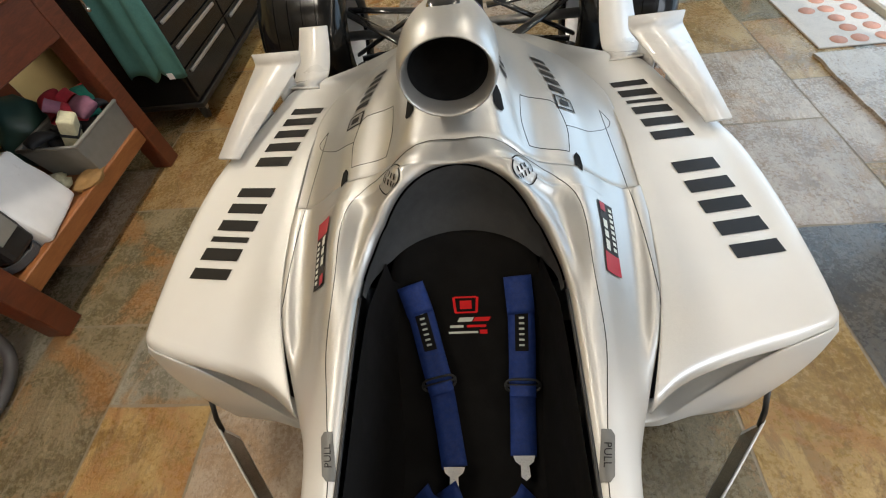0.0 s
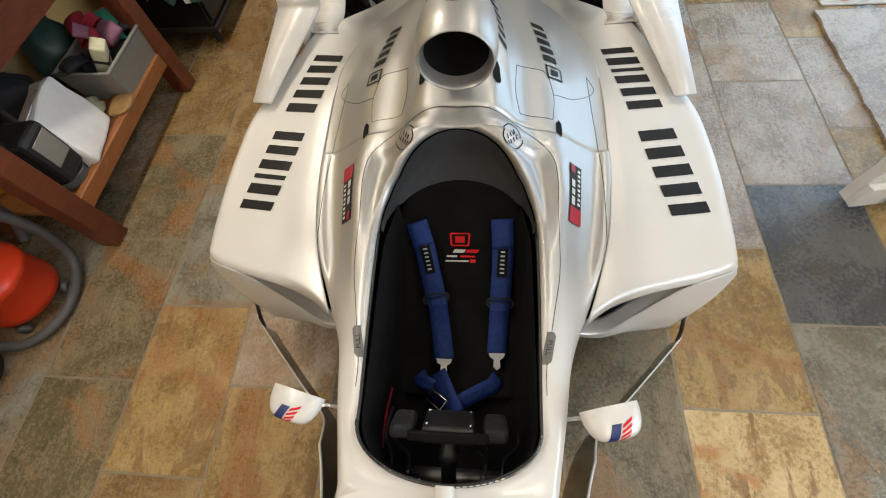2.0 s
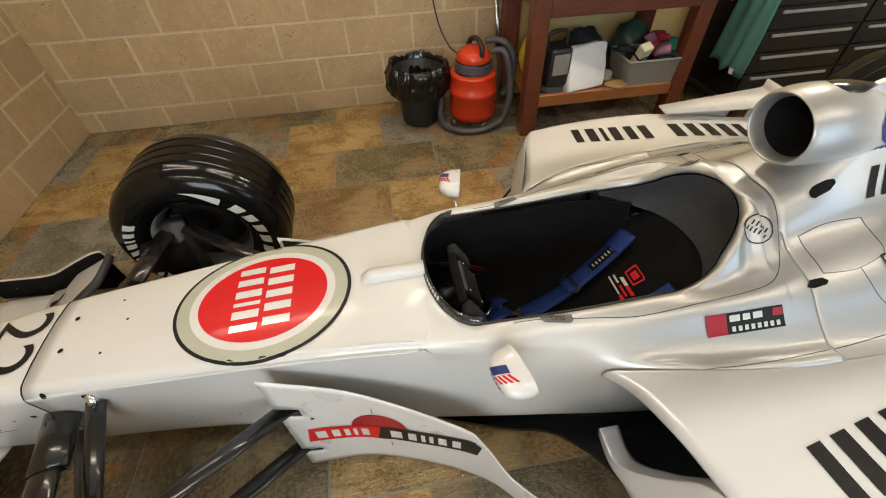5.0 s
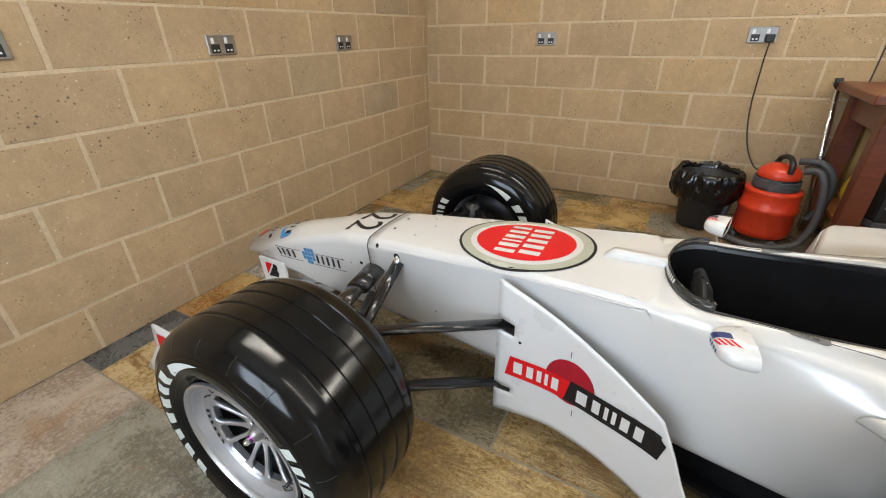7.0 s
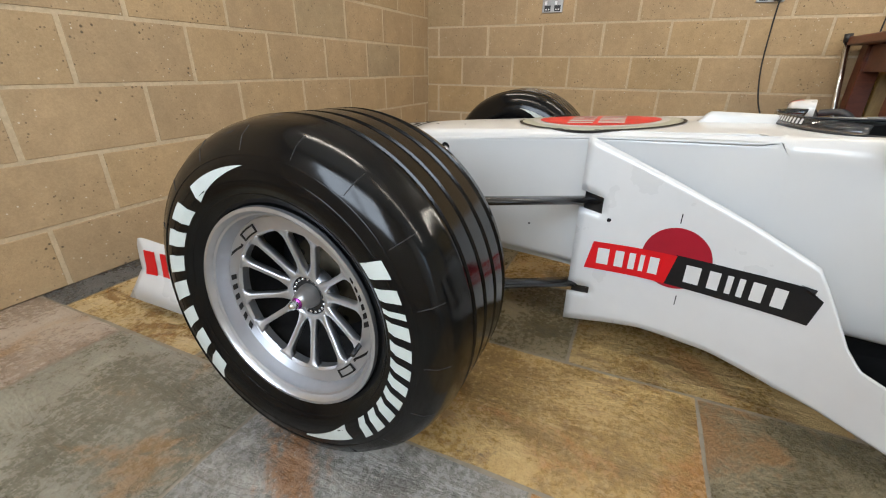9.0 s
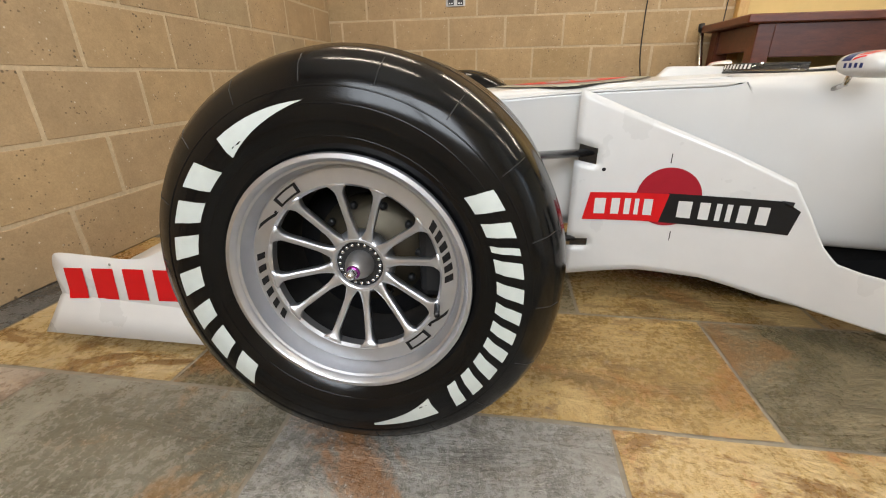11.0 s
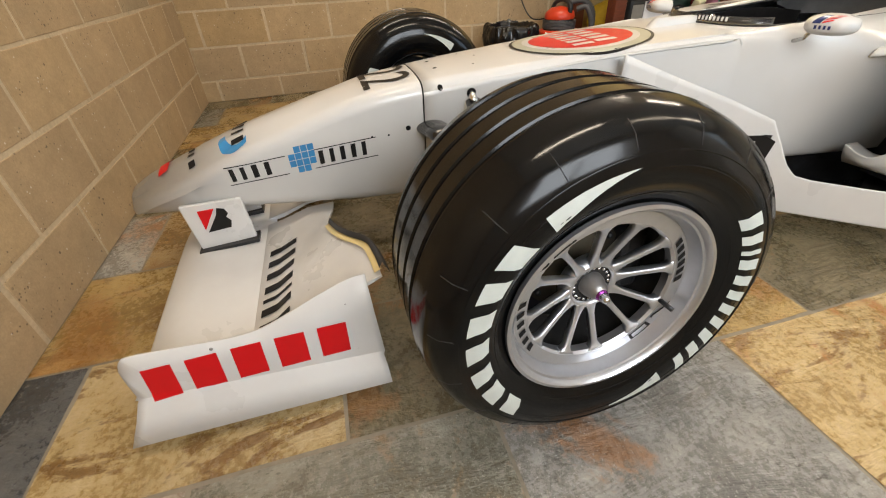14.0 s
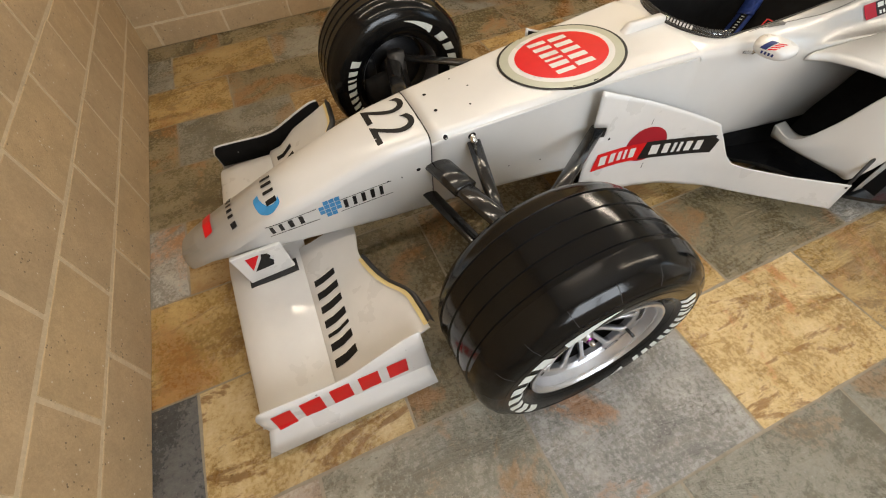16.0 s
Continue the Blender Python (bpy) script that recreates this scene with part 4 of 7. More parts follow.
for sx in (1, -1):
    rows = []
    for y in np.linspace(0.425, 1.217, 40):
        x, t, b = (float(np.interp(y, BB_Y, q)) for q in (BB_X, BB_T, BB_B))
        x = along(BB_Y, BB_X, y)
        rows.append([(sx * (x - 0.0035 - 0.01 * (z - 0.2)), y, z) for z in np.linspace(t - 0.006, b + 0.006, 10)])
    put("inner_skin", grid_mesh(rows), CARBON, barge[sx], "black carbon inner face")


# front wing
def front_wing():
    main = []
    for x in np.linspace(-0.575, 0.575, 50):
        a = abs(x)
        le = -0.838 - 0.02 * (1 - a / 0.575)
        zc = 0.095 + 0.012 * (1 - (a / 0.575) ** 2)
        sect = [(le, zc), (le + 0.012, zc + 0.013), (le + 0.08, zc + 0.022), (-0.60, zc + 0.022), (-0.585, zc + 0.018), (-0.60, zc + 0.008), (le + 0.08, zc - 0.006), (le + 0.015, zc - 0.008)]
        main.append([(x, y, z) for y, z in sect])
    ob = put("front_wing", grid_mesh(main, True, True), WHITE, car, "white front wing")
    harden(ob, 60)
    for sx in (1, -1):
        rows = []
        for s in np.linspace(0.02, 0.575, 30):
            te = along([0.0, 0.08, 0.2, 0.25, 0.38, 0.44, 0.50, 0.575], [-0.400, -0.405, -0.420, -0.412, -0.372, -0.335, -0.325, -0.32], s)
            rise = along([0, 0.2, 0.4, 0.575], [0.055, 0.085, 0.14, 0.165], s)
            sect = [(-0.617, 0.118), (-0.607, 0.132), (-0.56, 0.143), (-0.48, 0.150 + rise * 0.35), (te, 0.118 + rise), (te + 0.001, 0.112 + rise), (-0.48, 0.142 + rise * 0.35), (-0.56, 0.130)]
            rows.append([(sx * s, y, z) for y, z in sect])
        flap = put("flap", grid_mesh(rows, True, True), WHITE, ob, "white upper flap with black printing")
        harden(flap, 60)
        trail = []
        for s in np.linspace(0.22, 0.565, 24):
            te = along([0.0, 0.08, 0.2, 0.25, 0.38, 0.44, 0.50, 0.575], [-0.400, -0.405, -0.420, -0.412, -0.372, -0.335, -0.325, -0.32], s)
            rise = along([0, 0.2, 0.4, 0.575], [0.055, 0.085, 0.14, 0.165], s)
            trail.append([(sx * s, te - 0.012, 0.1195 + rise), (sx * s, te + 0.003, 0.122 + rise + 0.004)])
        put("yellow_seal", grid_mesh(trail), CREAM, flap, "yellowed trailing strip")
        gur = [[(x, y - 0.004, z + 0.003), (x, y + 0.003, z + 0.016), (x, y + 0.016, z - 0.012)] for (x, y, z) in [r[1] for r in trail]]
        put("gurney", grid_mesh(gur), BLACK, flap, "black gurney strip")
        # endplate: upright panel, folded foot flaring outwards
        top = [(-0.822, 0.190), (-0.812, 0.214), (-0.79, 0.222), (-0.70, 0.218), (-0.62, 0.214), (-0.56, 0.222), (-0.50, 0.248), (-0.44, 0.276), (-0.385, 0.297), (-0.352, 0.300)]
        tp = catmull(top, 30)
        rows = []
        for i, (y, zt) in enumerate(tp):
            u = i / 29
            yb = -0.815 + u * (0.815 - 0.340)
            zf = 0.112 - 0.028 * u
            rows.append([(sx * 0.585, y, zt), (sx * 0.590, y * 0.6 + yb * 0.4, zt * 0.55 + zf * 0.45), (sx * 0.594, yb, zf + 0.006), (sx * 0.598, yb - 0.004, zf),
                         (sx * 0.612, yb - 0.016 * (1 - u), zf * 0.6 + 0.012), (sx * 0.634, -0.852 + u * 0.515, 0.030)])
        ep = put("endplate", grid_mesh(rows), WHITE, ob, "white endplate with a red printed name")
        thicken(ep, 0.005, 0)
        harden(ep, 25)
        if sx < 0:
            put("endplate_skin", grid_mesh([[(q[0] + 0.004, q[1] + 0.004, q[2] - 0.005 * (i == 0)) for i, q in enumerate(r[:4])] for r in rows]), MATT, ep, "black inner face")
        for yy, zz in ((-0.66, 0.200), (-0.73, 0.165), (-0.40, 0.24)):
            put("rivet", lathe([(0, 0.004), (0.002, 0.003), (0.003, 0)], 10, "x"), STEEL, ep, m=pose(sx * 0.588, yy, zz))
        # pylon from the nose
        out = [(-0.800, 0.270), (-0.640, 0.270), (-0.632, 0.140), (-0.785, 0.126)]
        py = put("pylon", plate_mesh(out, 0.014, "x"), WHITE, ob, "white pylon with a red and black emblem", pose(sx * 0.088, 0, 0))
        bmod = py.modifiers.new("round", "BEVEL")
        bmod.width = 0.003
        put("pylon_foot", plate_mesh([(-0.79, 0.122), (-0.625, 0.134), (-0.625, 0.143), (-0.79, 0.131)], 0.05, "x"), BLACK, py, "black foot of the pylon")
        put("emblem_red", plate_mesh([(-0.758, 0.250), (-0.715, 0.252), (-0.755, 0.190)], 0.002, "x"), RED, py, "red wedge", pose(sx * 0.0085, 0, 0))
        put("emblem_black", plate_mesh([(-0.708, 0.252), (-0.690, 0.247), (-0.684, 0.232), (-0.692, 0.222), (-0.682, 0.208), (-0.688, 0.188), (-0.75, 0.182), (-0.715, 0.232)], 0.002, "x"), INK, py, "black block", pose(sx * 0.0085, 0, 0))
    return ob


wing = front_wing()


# wheels
def wheel_template(rear=False):
    w = empty("wheel", "", "")
    half, R, rim_r = (0.185, 0.330, 0.185) if rear else (0.154, 0.317, 0.180)
    prof = []
    # inner bead to tread to outer bead, outside at +x
    s = half
    prof += [(-s + 0.020, rim_r - 0.004), (-s + 0.010, rim_r + 0.010), (-s - 0.002, rim_r + 0.030), (-s - 0.006, R - 0.088), (-s + 0.001, R - 0.052), (-s + 0.014, R - 0.026), (-s + 0.032, R - 0.012), (-s + 0.050, R - 0.005), (-s + 0.068, R - 0.002)]
    grooves = [-0.075, -0.026, 0.026, 0.075] if not rear else [-0.09, -0.03, 0.03, 0.09]
    for g in grooves:
        prof += [(g - 0.008, R), (g - 0.006, R - 0.0035), (g + 0.006, R - 0.0035), (g + 0.008, R)]
    prof += [(s - 0.064, R - 0.002), (s - 0.043, R - 0.005), (s - 0.023, R - 0.012), (s - 0.004, R - 0.026), (s + 0.009, R - 0.052), (s + 0.014, R - 0.088), (s + 0.006, rim_r + 0.030), (s - 0.004, rim_r + 0.016), (s - 0.012, rim_r + 0.004), (s - 0.02, rim_r - 0.004)]
    tyre_me = lathe(prof, 96)
    for v in tyre_me.vertices:
        v.co.z = max(v.co.z, -R + (0.008 if rear else 0.003))
    tyre = put("tyre", tyre_me, RUBBER, w, "black grooved tyre")
    harden(tyre, 50)
    for r in (rim_r + 0.026, R - 0.072, R - 0.052):
        at = sidewall_x(r, half, R, rim_r) - 0.0014
        put("mould_line", lathe([(at, r - 0.0012), (at + 0.0012, r), (at, r + 0.0012)], 96), RUBBER, w)
    if not rear:
        for k in range(18):
            rr = np.linspace(R - 0.014, R - 0.046, 6)
            nick = [(sidewall_x(r, half, R, rim_r) - 0.0012, 0.0, r) for r in rr]
            put("mould_nick", tube_mesh(nick, 0.0007, 5), BLACK, w, m=pose(0, 0, 0, 20 * k + 6))
    e = s - 0.004
    barrel = [(-s + 0.018, rim_r), (-s + 0.03, rim_r - 0.01), (-0.02, rim_r - 0.026), (e - 0.060, rim_r - 0.026), (e - 0.032, rim_r - 0.018), (e - 0.020, rim_r - 0.0135), (e - 0.008, rim_r - 0.0115), (e - 0.006, rim_r - 0.0080), (e - 0.001, rim_r - 0.007),
              (e + 0.004, rim_r - 0.002), (e + 0.003, rim_r + 0.004), (e - 0.004, rim_r + 0.005)]
    rim = put("rim", lathe(barrel, 80), ALLOY, w, "cast alloy rim")
    harden(rim, 40)
    if not rear:
        ring = put("spoke_ring", lathe([(e - 0.033, rim_r - 0.0175), (e - 0.030, rim_r - 0.021), (e - 0.031, rim_r - 0.043), (e - 0.036, rim_r - 0.047), (e - 0.052, rim_r - 0.046), (e - 0.054, rim_r - 0.020)], 72), ALLOY, w, "flat alloy band inside the rim")
        harden(ring, 30)
        spoke = []
        for u in np.linspace(0, 1, 15):
            r = 0.040 + u * (rim_r - 0.043 - 0.040)
            wd = 0.0054 + 0.0150 * (max(0, u - 0.80) / 0.20) ** 2.4 + 0.0068 * (max(0, 0.30 - u) / 0.30) ** 1.6
            x = e - 0.058 + 0.0265 * u ** 1.2
            spoke.append([(x - 0.002, -wd, r), (x, -wd + 0.0016, r), (x, wd - 0.0016, r), (x - 0.002, wd, r), (x - 0.015, wd * 0.8, r), (x - 0.015, -wd * 0.8, r)])
        me = grid_mesh(spoke, True, True, "spoke")
        for k in range(12):
            put("spoke", me, ALLOY, w, m=pose(0, 0, 0, 30 * k + 7.5 + (1.5 if k % 2 else -1.5)))
        g = e - 0.022
        put("hub", lathe([(g - 0.075, 0.0), (g - 0.060, 0.054), (g - 0.045, 0.052), (g - 0.036, 0.046), (g - 0.034, 0.040), (g - 0.042, 0.038)], 48), ALLOY, w, "alloy hub ring")
        put("hub_face", lathe([(g - 0.044, 0.040), (g - 0.044, 0.022)], 48), BLACK, w, "black drilled hub face")
        stud = lathe([(0, 0.0), (0, 0.0030), (0.004, 0.0028), (0.0045, 0)], 8)
        for k in range(20):
            a = 2 * math.pi * k / 20
            put("stud", stud, BRIGHT, w, m=pose(g - 0.044, 0.033 * math.cos(a), 0.033 * math.sin(a)))
        put("wheel_nut", lathe([(g - 0.050, 0.024), (g - 0.034, 0.022), (g - 0.020, 0.017), (g - 0.010, 0.012), (g - 0.009, 0)], 32), STEEL, w, "grey wheel nut")
        put("nut_collar", lathe([(g - 0.012, 0.0115), (g - 0.006, 0.0095), (g - 0.005, 0)], 24), PURPLE, w, "purple anodised collar")
        put("nut_tip", lathe([(g - 0.006, 0.008), (g + 0.004, 0.0075), (g + 0.008, 0.004), (g + 0.009, 0)], 20), BRIGHT, w, "bright rounded nut tip")
        put("brake_disc", lathe([(-0.02, 0.05), (-0.02, 0.135), (0.006, 0.137), (0.006, 0.05)], 48), DISC, w, "dark carbon brake disc behind the spokes")
        # extra dark surface over the alloy barrel, standing in for shade in there
        put("barrel_lining", lathe([(-0.06, rim_r - 0.030), (-0.02, rim_r - 0.030), (e - 0.054, rim_r - 0.028)], 60), DARKALLOY, w, "added dark surface for the shade inside the rim barrel")
        bolt = lathe([(0, 0.0), (0.0, 0.007), (0.008, 0.006), (0.009, 0)], 10)
        for k in range(10):
            put("disc_bolt", bolt, BLACK, w, m=pose(0.022, 0.083 * math.cos(0.63 * k), 0.083 * math.sin(0.63 * k)))
        caliper = box_bm(-0.035, 0.045, 0.085, 0.140, -0.075, 0.060, 0.014, 2)
        part("caliper", caliper, BLACK, w, "black brake caliper")
        put("brake_bell", lathe([(0.030, 0.0), (0.030, 0.060), (0.022, 0.068), (0.022, 0.096), (0.006, 0.098)], 36), BRONZE, w, "bronze brake bell")
        put("valve", tube_mesh([(e - 0.006, 0.132, -0.050), (e - 0.034, 0.128, -0.048)], 0.0045, 8), BLACK, w, "black tyre valve")
    else:
        put("rim_disc", lathe([(e - 0.03, rim_r - 0.02), (e - 0.06, 0.08), (e - 0.05, 0.03), (e - 0.04, 0)], 40), BLACK, w, "dark rear rim")
    return w, half, R, rim_r


def sidewall_x(r, half, R, rim_r):
    """How far out the outer sidewall lies at a radius."""
    return float(np.interp(r, [rim_r + 0.004, rim_r + 0.016, rim_r + 0.030, R - 0.088, R - 0.052, R - 0.026, R - 0.012], [half - 0.012, half - 0.004, half + 0.006, half + 0.014, half + 0.009, half - 0.004, half - 0.023])) + 0.0012


def arc_patch(a0, a1, r0, r1, xf, slant=0.0, n=5, taper=(0.0, 0.0)):
    """A bar on the sidewall between two angles (degrees, from the rear over the top) and two radii."""
    v, f = [], []
    for i in range(n):
        u = i / (n - 1)
        for j in range(4):
            w = j / 3
            lo, hi = r0 + taper[0] * u, r1 + taper[1] * u
            r = lo + (hi - lo) * w
            a = radians(a0 + (a1 - a0) * u + slant * (w - 0.5))
            v.append((xf(r), r * math.cos(a), r * math.sin(a)))
    f = grid_faces(n, 4)
    return v, f


def tyre_print(w, half, R, rim_r):
    """Plain pale bars where the tyre maker's names stand, and the swooshes."""
    xf = lambda r: sidewall_x(r, half, R, rim_r)
    pats = []
    lo, hi = 0.218, 0.254
    # long word on the front side, read from below upwards
    for k, wd in enumerate([8, 8, 7, 7.5, 7.5, 7.5, 8.5]):
        a = 226 - k * 13.5
        pats.append(arc_patch(a, a - wd * 1.12, lo, hi, xf, 4))
    # long word on the rear side
    a = 36
    for wd in [8.6, 6.4, 3.0, 6.6, 6.2, 5.6, 5.6, 5.6, 6.6, 6.6, 5.8]:
        pats.append(arc_patch(a, a - wd * 0.78, lo, hi, xf, -3))
        a -= wd + 1.9
    inside = lambda p: ([(-x - 0.002, y, z) for x, y, z in p[0]], p[1])
    for p in pats + [inside(q) for q in pats]:
        put("tyre_letter", mesh_of(*p, "tyre_letter"), LETTER, w, "pale bar of sidewall lettering")
    sw = []
    for a0, a1 in ((126, 95), (-57, -83)):
        sw.append(arc_patch(a0, a1, lo + 0.002, hi - 0.004, xf, 0, 9, (0.030, 0.0) if a0 > 0 else (0.026, 0.0)))
    for p in sw + [inside(q) for q in sw]:
        put("swoosh", mesh_of(*p, "swoosh"), LETTER, w, "pale tapering swoosh")


def rim_print(w, half, rim_r):
    e = half - 0.004
    xf = lambda r: float(np.interp(r, [rim_r - 0.047, rim_r - 0.043, rim_r - 0.021, rim_r - 0.017], [e - 0.036, e - 0.031, e - 0.030, e - 0.033])) + 0.0012
    pats = []
    lo, hi = rim_r - 0.040, rim_r - 0.024
    # two short names and two larger ones, read round the band
    for start in (170, 34):
        step = 8.0 if start > 100 else -6.4
        for k in range(6):
            pats.append(arc_patch(start + k * step, start + k * step + 4.2 * math.copysign(1, step), lo + 0.001, hi - 0.002, xf, 3, 3))
    for start in (118, -57):
        a = start
        for wd in (2.2, 0, 2.2):
            if wd:
                pats.append(arc_patch(a, a + wd, lo, hi, xf, 0, 3))
            a += wd + (6.2 if wd else 6.2)
        pats.append(arc_patch(start + 2, start + 16, hi - 0.003, hi, xf, 0, 5))
        pats.append(arc_patch(start + 2, start + 16, lo, lo + 0.003, xf, 0, 5))
        pats.append(arc_patch(start + 21, start + 23, lo + 0.002, lo + 0.005, xf, 0, 3))
        pats.append(arc_patch(start + 27, start + 31, lo, hi, xf, 14, 3))
    for p in pats:
        put("rim_letter", mesh_of(*p, "rim_letter"), INK, w, "dark bar of rim lettering")


fw, f_half, f_R, f_rim = wheel_template()
tyre_print(fw, f_half, f_R, f_rim)
rim_print(fw, f_half, f_rim)
WHEEL_X, WHEEL_Y, WHEEL_Z = 0.678, 0.020, 0.317
fw["label"] = "front wheel with a grooved slick tyre and silver spoked rim"
fw.parent = car
fw.matrix_local = pose(WHEEL_X, WHEEL_Y, WHEEL_Z, 0, -1.2, 0)
other = copy_thing(fw, pose(-0.696, 0.032, 0.3085, 0, 1.2, 0) @ pose(0, 0, 0, 0, 0, 180) @ Matrix.Scale(0.977, 4))
rw, r_half, r_R, r_rim = wheel_template(True)
rw["label"] = "rear wheel with a wide grooved tyre"
rw.parent = car
rw.matrix_local = pose(0.690, 3.03, 0.330)
copy_thing(rw, pose(-0.690, 3.03, 0.330, 0, 0, 180))


# suspension
for sx in (1, -1):
    hubx = sx * 0.50
    put("upper_arm", blade_mesh((sx * 0.135, -0.10, 0.405), (hubx, -0.02, 0.425), 0.064, 0.030), CARBON, car, "black carbon suspension arm")
    put("arm_fairing", blade_mesh((sx * 0.122, -0.098, 0.408), (sx * 0.27, -0.066, 0.412), 0.082, 0.042), CARBON, car, "black fairing at the root of the arm")
    put("upper_arm", blade_mesh((sx * 0.205, 0.455, 0.405), (hubx, 0.03, 0.425), 0.046, 0.020), CARBON, car, "black carbon suspension arm")
    put("lower_arm", blade_mesh((sx * 0.112, -0.13, 0.285), (hubx, -0.02, 0.215), 0.046, 0.020), CARBON, car, "black carbon suspension arm")
    put("lower_arm", blade_mesh((sx * 0.18, 0.47, 0.170), (hubx, 0.03, 0.205), 0.050, 0.020), CARBON, car, "black carbon suspension arm")
    put("pushrod", blade_mesh((sx * 0.150, 0.02, 0.470), (hubx, 0.0, 0.235), 0.044, 0.028), CARBON, car, "black carbon pushrod")
    put("pushrod_joint", tube_mesh([(sx * 0.138, 0.015, 0.500), (sx * 0.165, 0.022, 0.455)], [0.010, 0.014], 12), BRIGHT, car, "bright steel rod end")
    put("upright", mesh_of(*tube([(sx * 0.50, 0, 0.19), (sx * 0.505, 0, 0.45)], [0.045, 0.035], 10)), BLACK, car, "black wheel upright")
    put("axle", mesh_of(*tube([(sx * 0.49, 0, WHEEL_Z), (sx * 0.66, 0, WHEEL_Z)], 0.035, 16)), BLACK, car)
    put("brake_duct", mesh_of(*tube([(sx * 0.49, -0.14, WHEEL_Z), (sx * 0.50, 0.02, WHEEL_Z)], [0.055, 0.08], 16)), MATT, car, "black brake duct")
    for a, b, c, d in (((0.16, 2.62, 0.42), (0.53, 3.0, 0.45), 0.05, 0.02), ((0.12, 3.0, 0.42), (0.53, 3.03, 0.45), 0.05, 0.02), ((0.16, 2.55, 0.20), (0.53, 3.0, 0.20), 0.05, 0.02), ((0.12, 3.15, 0.20), (0.53, 3.05, 0.20), 0.05, 0.02), ((0.15, 2.85, 0.50), (0.53, 3.0, 0.25), 0.03, 0.02)):
        put("rear_arm", blade_mesh((sx * a[0], a[1], a[2]), (sx * b[0], b[1], b[2]), c, d), CARBON, car, "black rear suspension arm")
    put("drive_shaft", tube_mesh([(sx * 0.08, 3.03, 0.33), (sx * 0.60, 3.03, 0.33)], 0.022, 14), STEEL, car, "grey drive shaft")
part("gearbox", box_bm(-0.11, 0.11, 2.7, 3.35, 0.10, 0.34, 0.03, 2), MATT, car, "black gearbox casing")

# small fastener holes in the bodywork
tree_body = bvh_of(nose_cone, chassis, cover, airbox)
tree_pods = bvh_of(*pods)


def stuck(name, x, y, z, way, radius, material, label="", tree=tree_body, bulge=0.0012):
    """A small round fastener or hole lying on the body."""
    me = laid([disc(0, 0, radius, radius, 14)], tree, (x, y, z), *({"z": ((1, 0, 0), (0, 1, 0)), "x": ((0, 1, 0), (0, 0, 1))}["z" if abs(way[2]) > 0.5 else "x"]), way, bulge)
    return put(name, me, material, car, label)


DOWN = (0, 0, -1)
for x, y in ((0.0, 0.782), (0.046, -0.057), (-0.046, -0.057), (-0.012, 0.078), (0.075, 0.045), (-0.080, 0.045)):
    stuck("fastener_hole", x, y, 0.6, DOWN, 0.0075 if y > 0.5 else 0.0062 if y < 0 else 0.0035, MATT, "small dark fastener hole")
for sx in (1, -1):
    way = (-sx, 0, 0)
    for y, z, r in ((-0.069, 0.512, 0.007), (-0.160, 0.414, 0.007), (-0.215, 0.40, 0.003), (-0.26, 0.40, 0.003), (0.015, 0.492, 0.013), (0.16, 0.31, 0.003), (0.28, 0.30, 0.003)):
        stuck("fastener_hole", sx * 0.15, y, z, way, r, MATT, "small dark fastener hole")
    for x, y in ((0.367, 1.304), (0.372, 1.826), (0.370, 1.985)):
        stuck("body_screw", sx * x, y, 0.6, DOWN, 0.006, STEEL, "steel body screw", tree_pods)

# shut lines: thin dark beads lying on the bodywork


def seam(points, tree=tree_body, way=DOWN, r=0.0009, n=60, name="shut_line"):
    path = []
    for p in catmull(points, n):
        hit, normal, _, _ = tree.ray_cast(Vector(p) - Vector(way) * 0.25, Vector(way), 0.6)
        if hit is not None:
            path.append(tuple(hit))
    if len(path) > 3:
        put(name, tube_mesh(path, r, 5), INK, car)


ring_half = hull_ring(-0.115)
put("shut_line", tube_mesh([(p[0] * 1.002, -0.115, p[2] + 0.0006) for p in ring_half] + [ring_half[0]], 0.0014, 5), INK, car, "dark joint of the nose")
tree_both = bvh_of(chassis, cover, *pods)
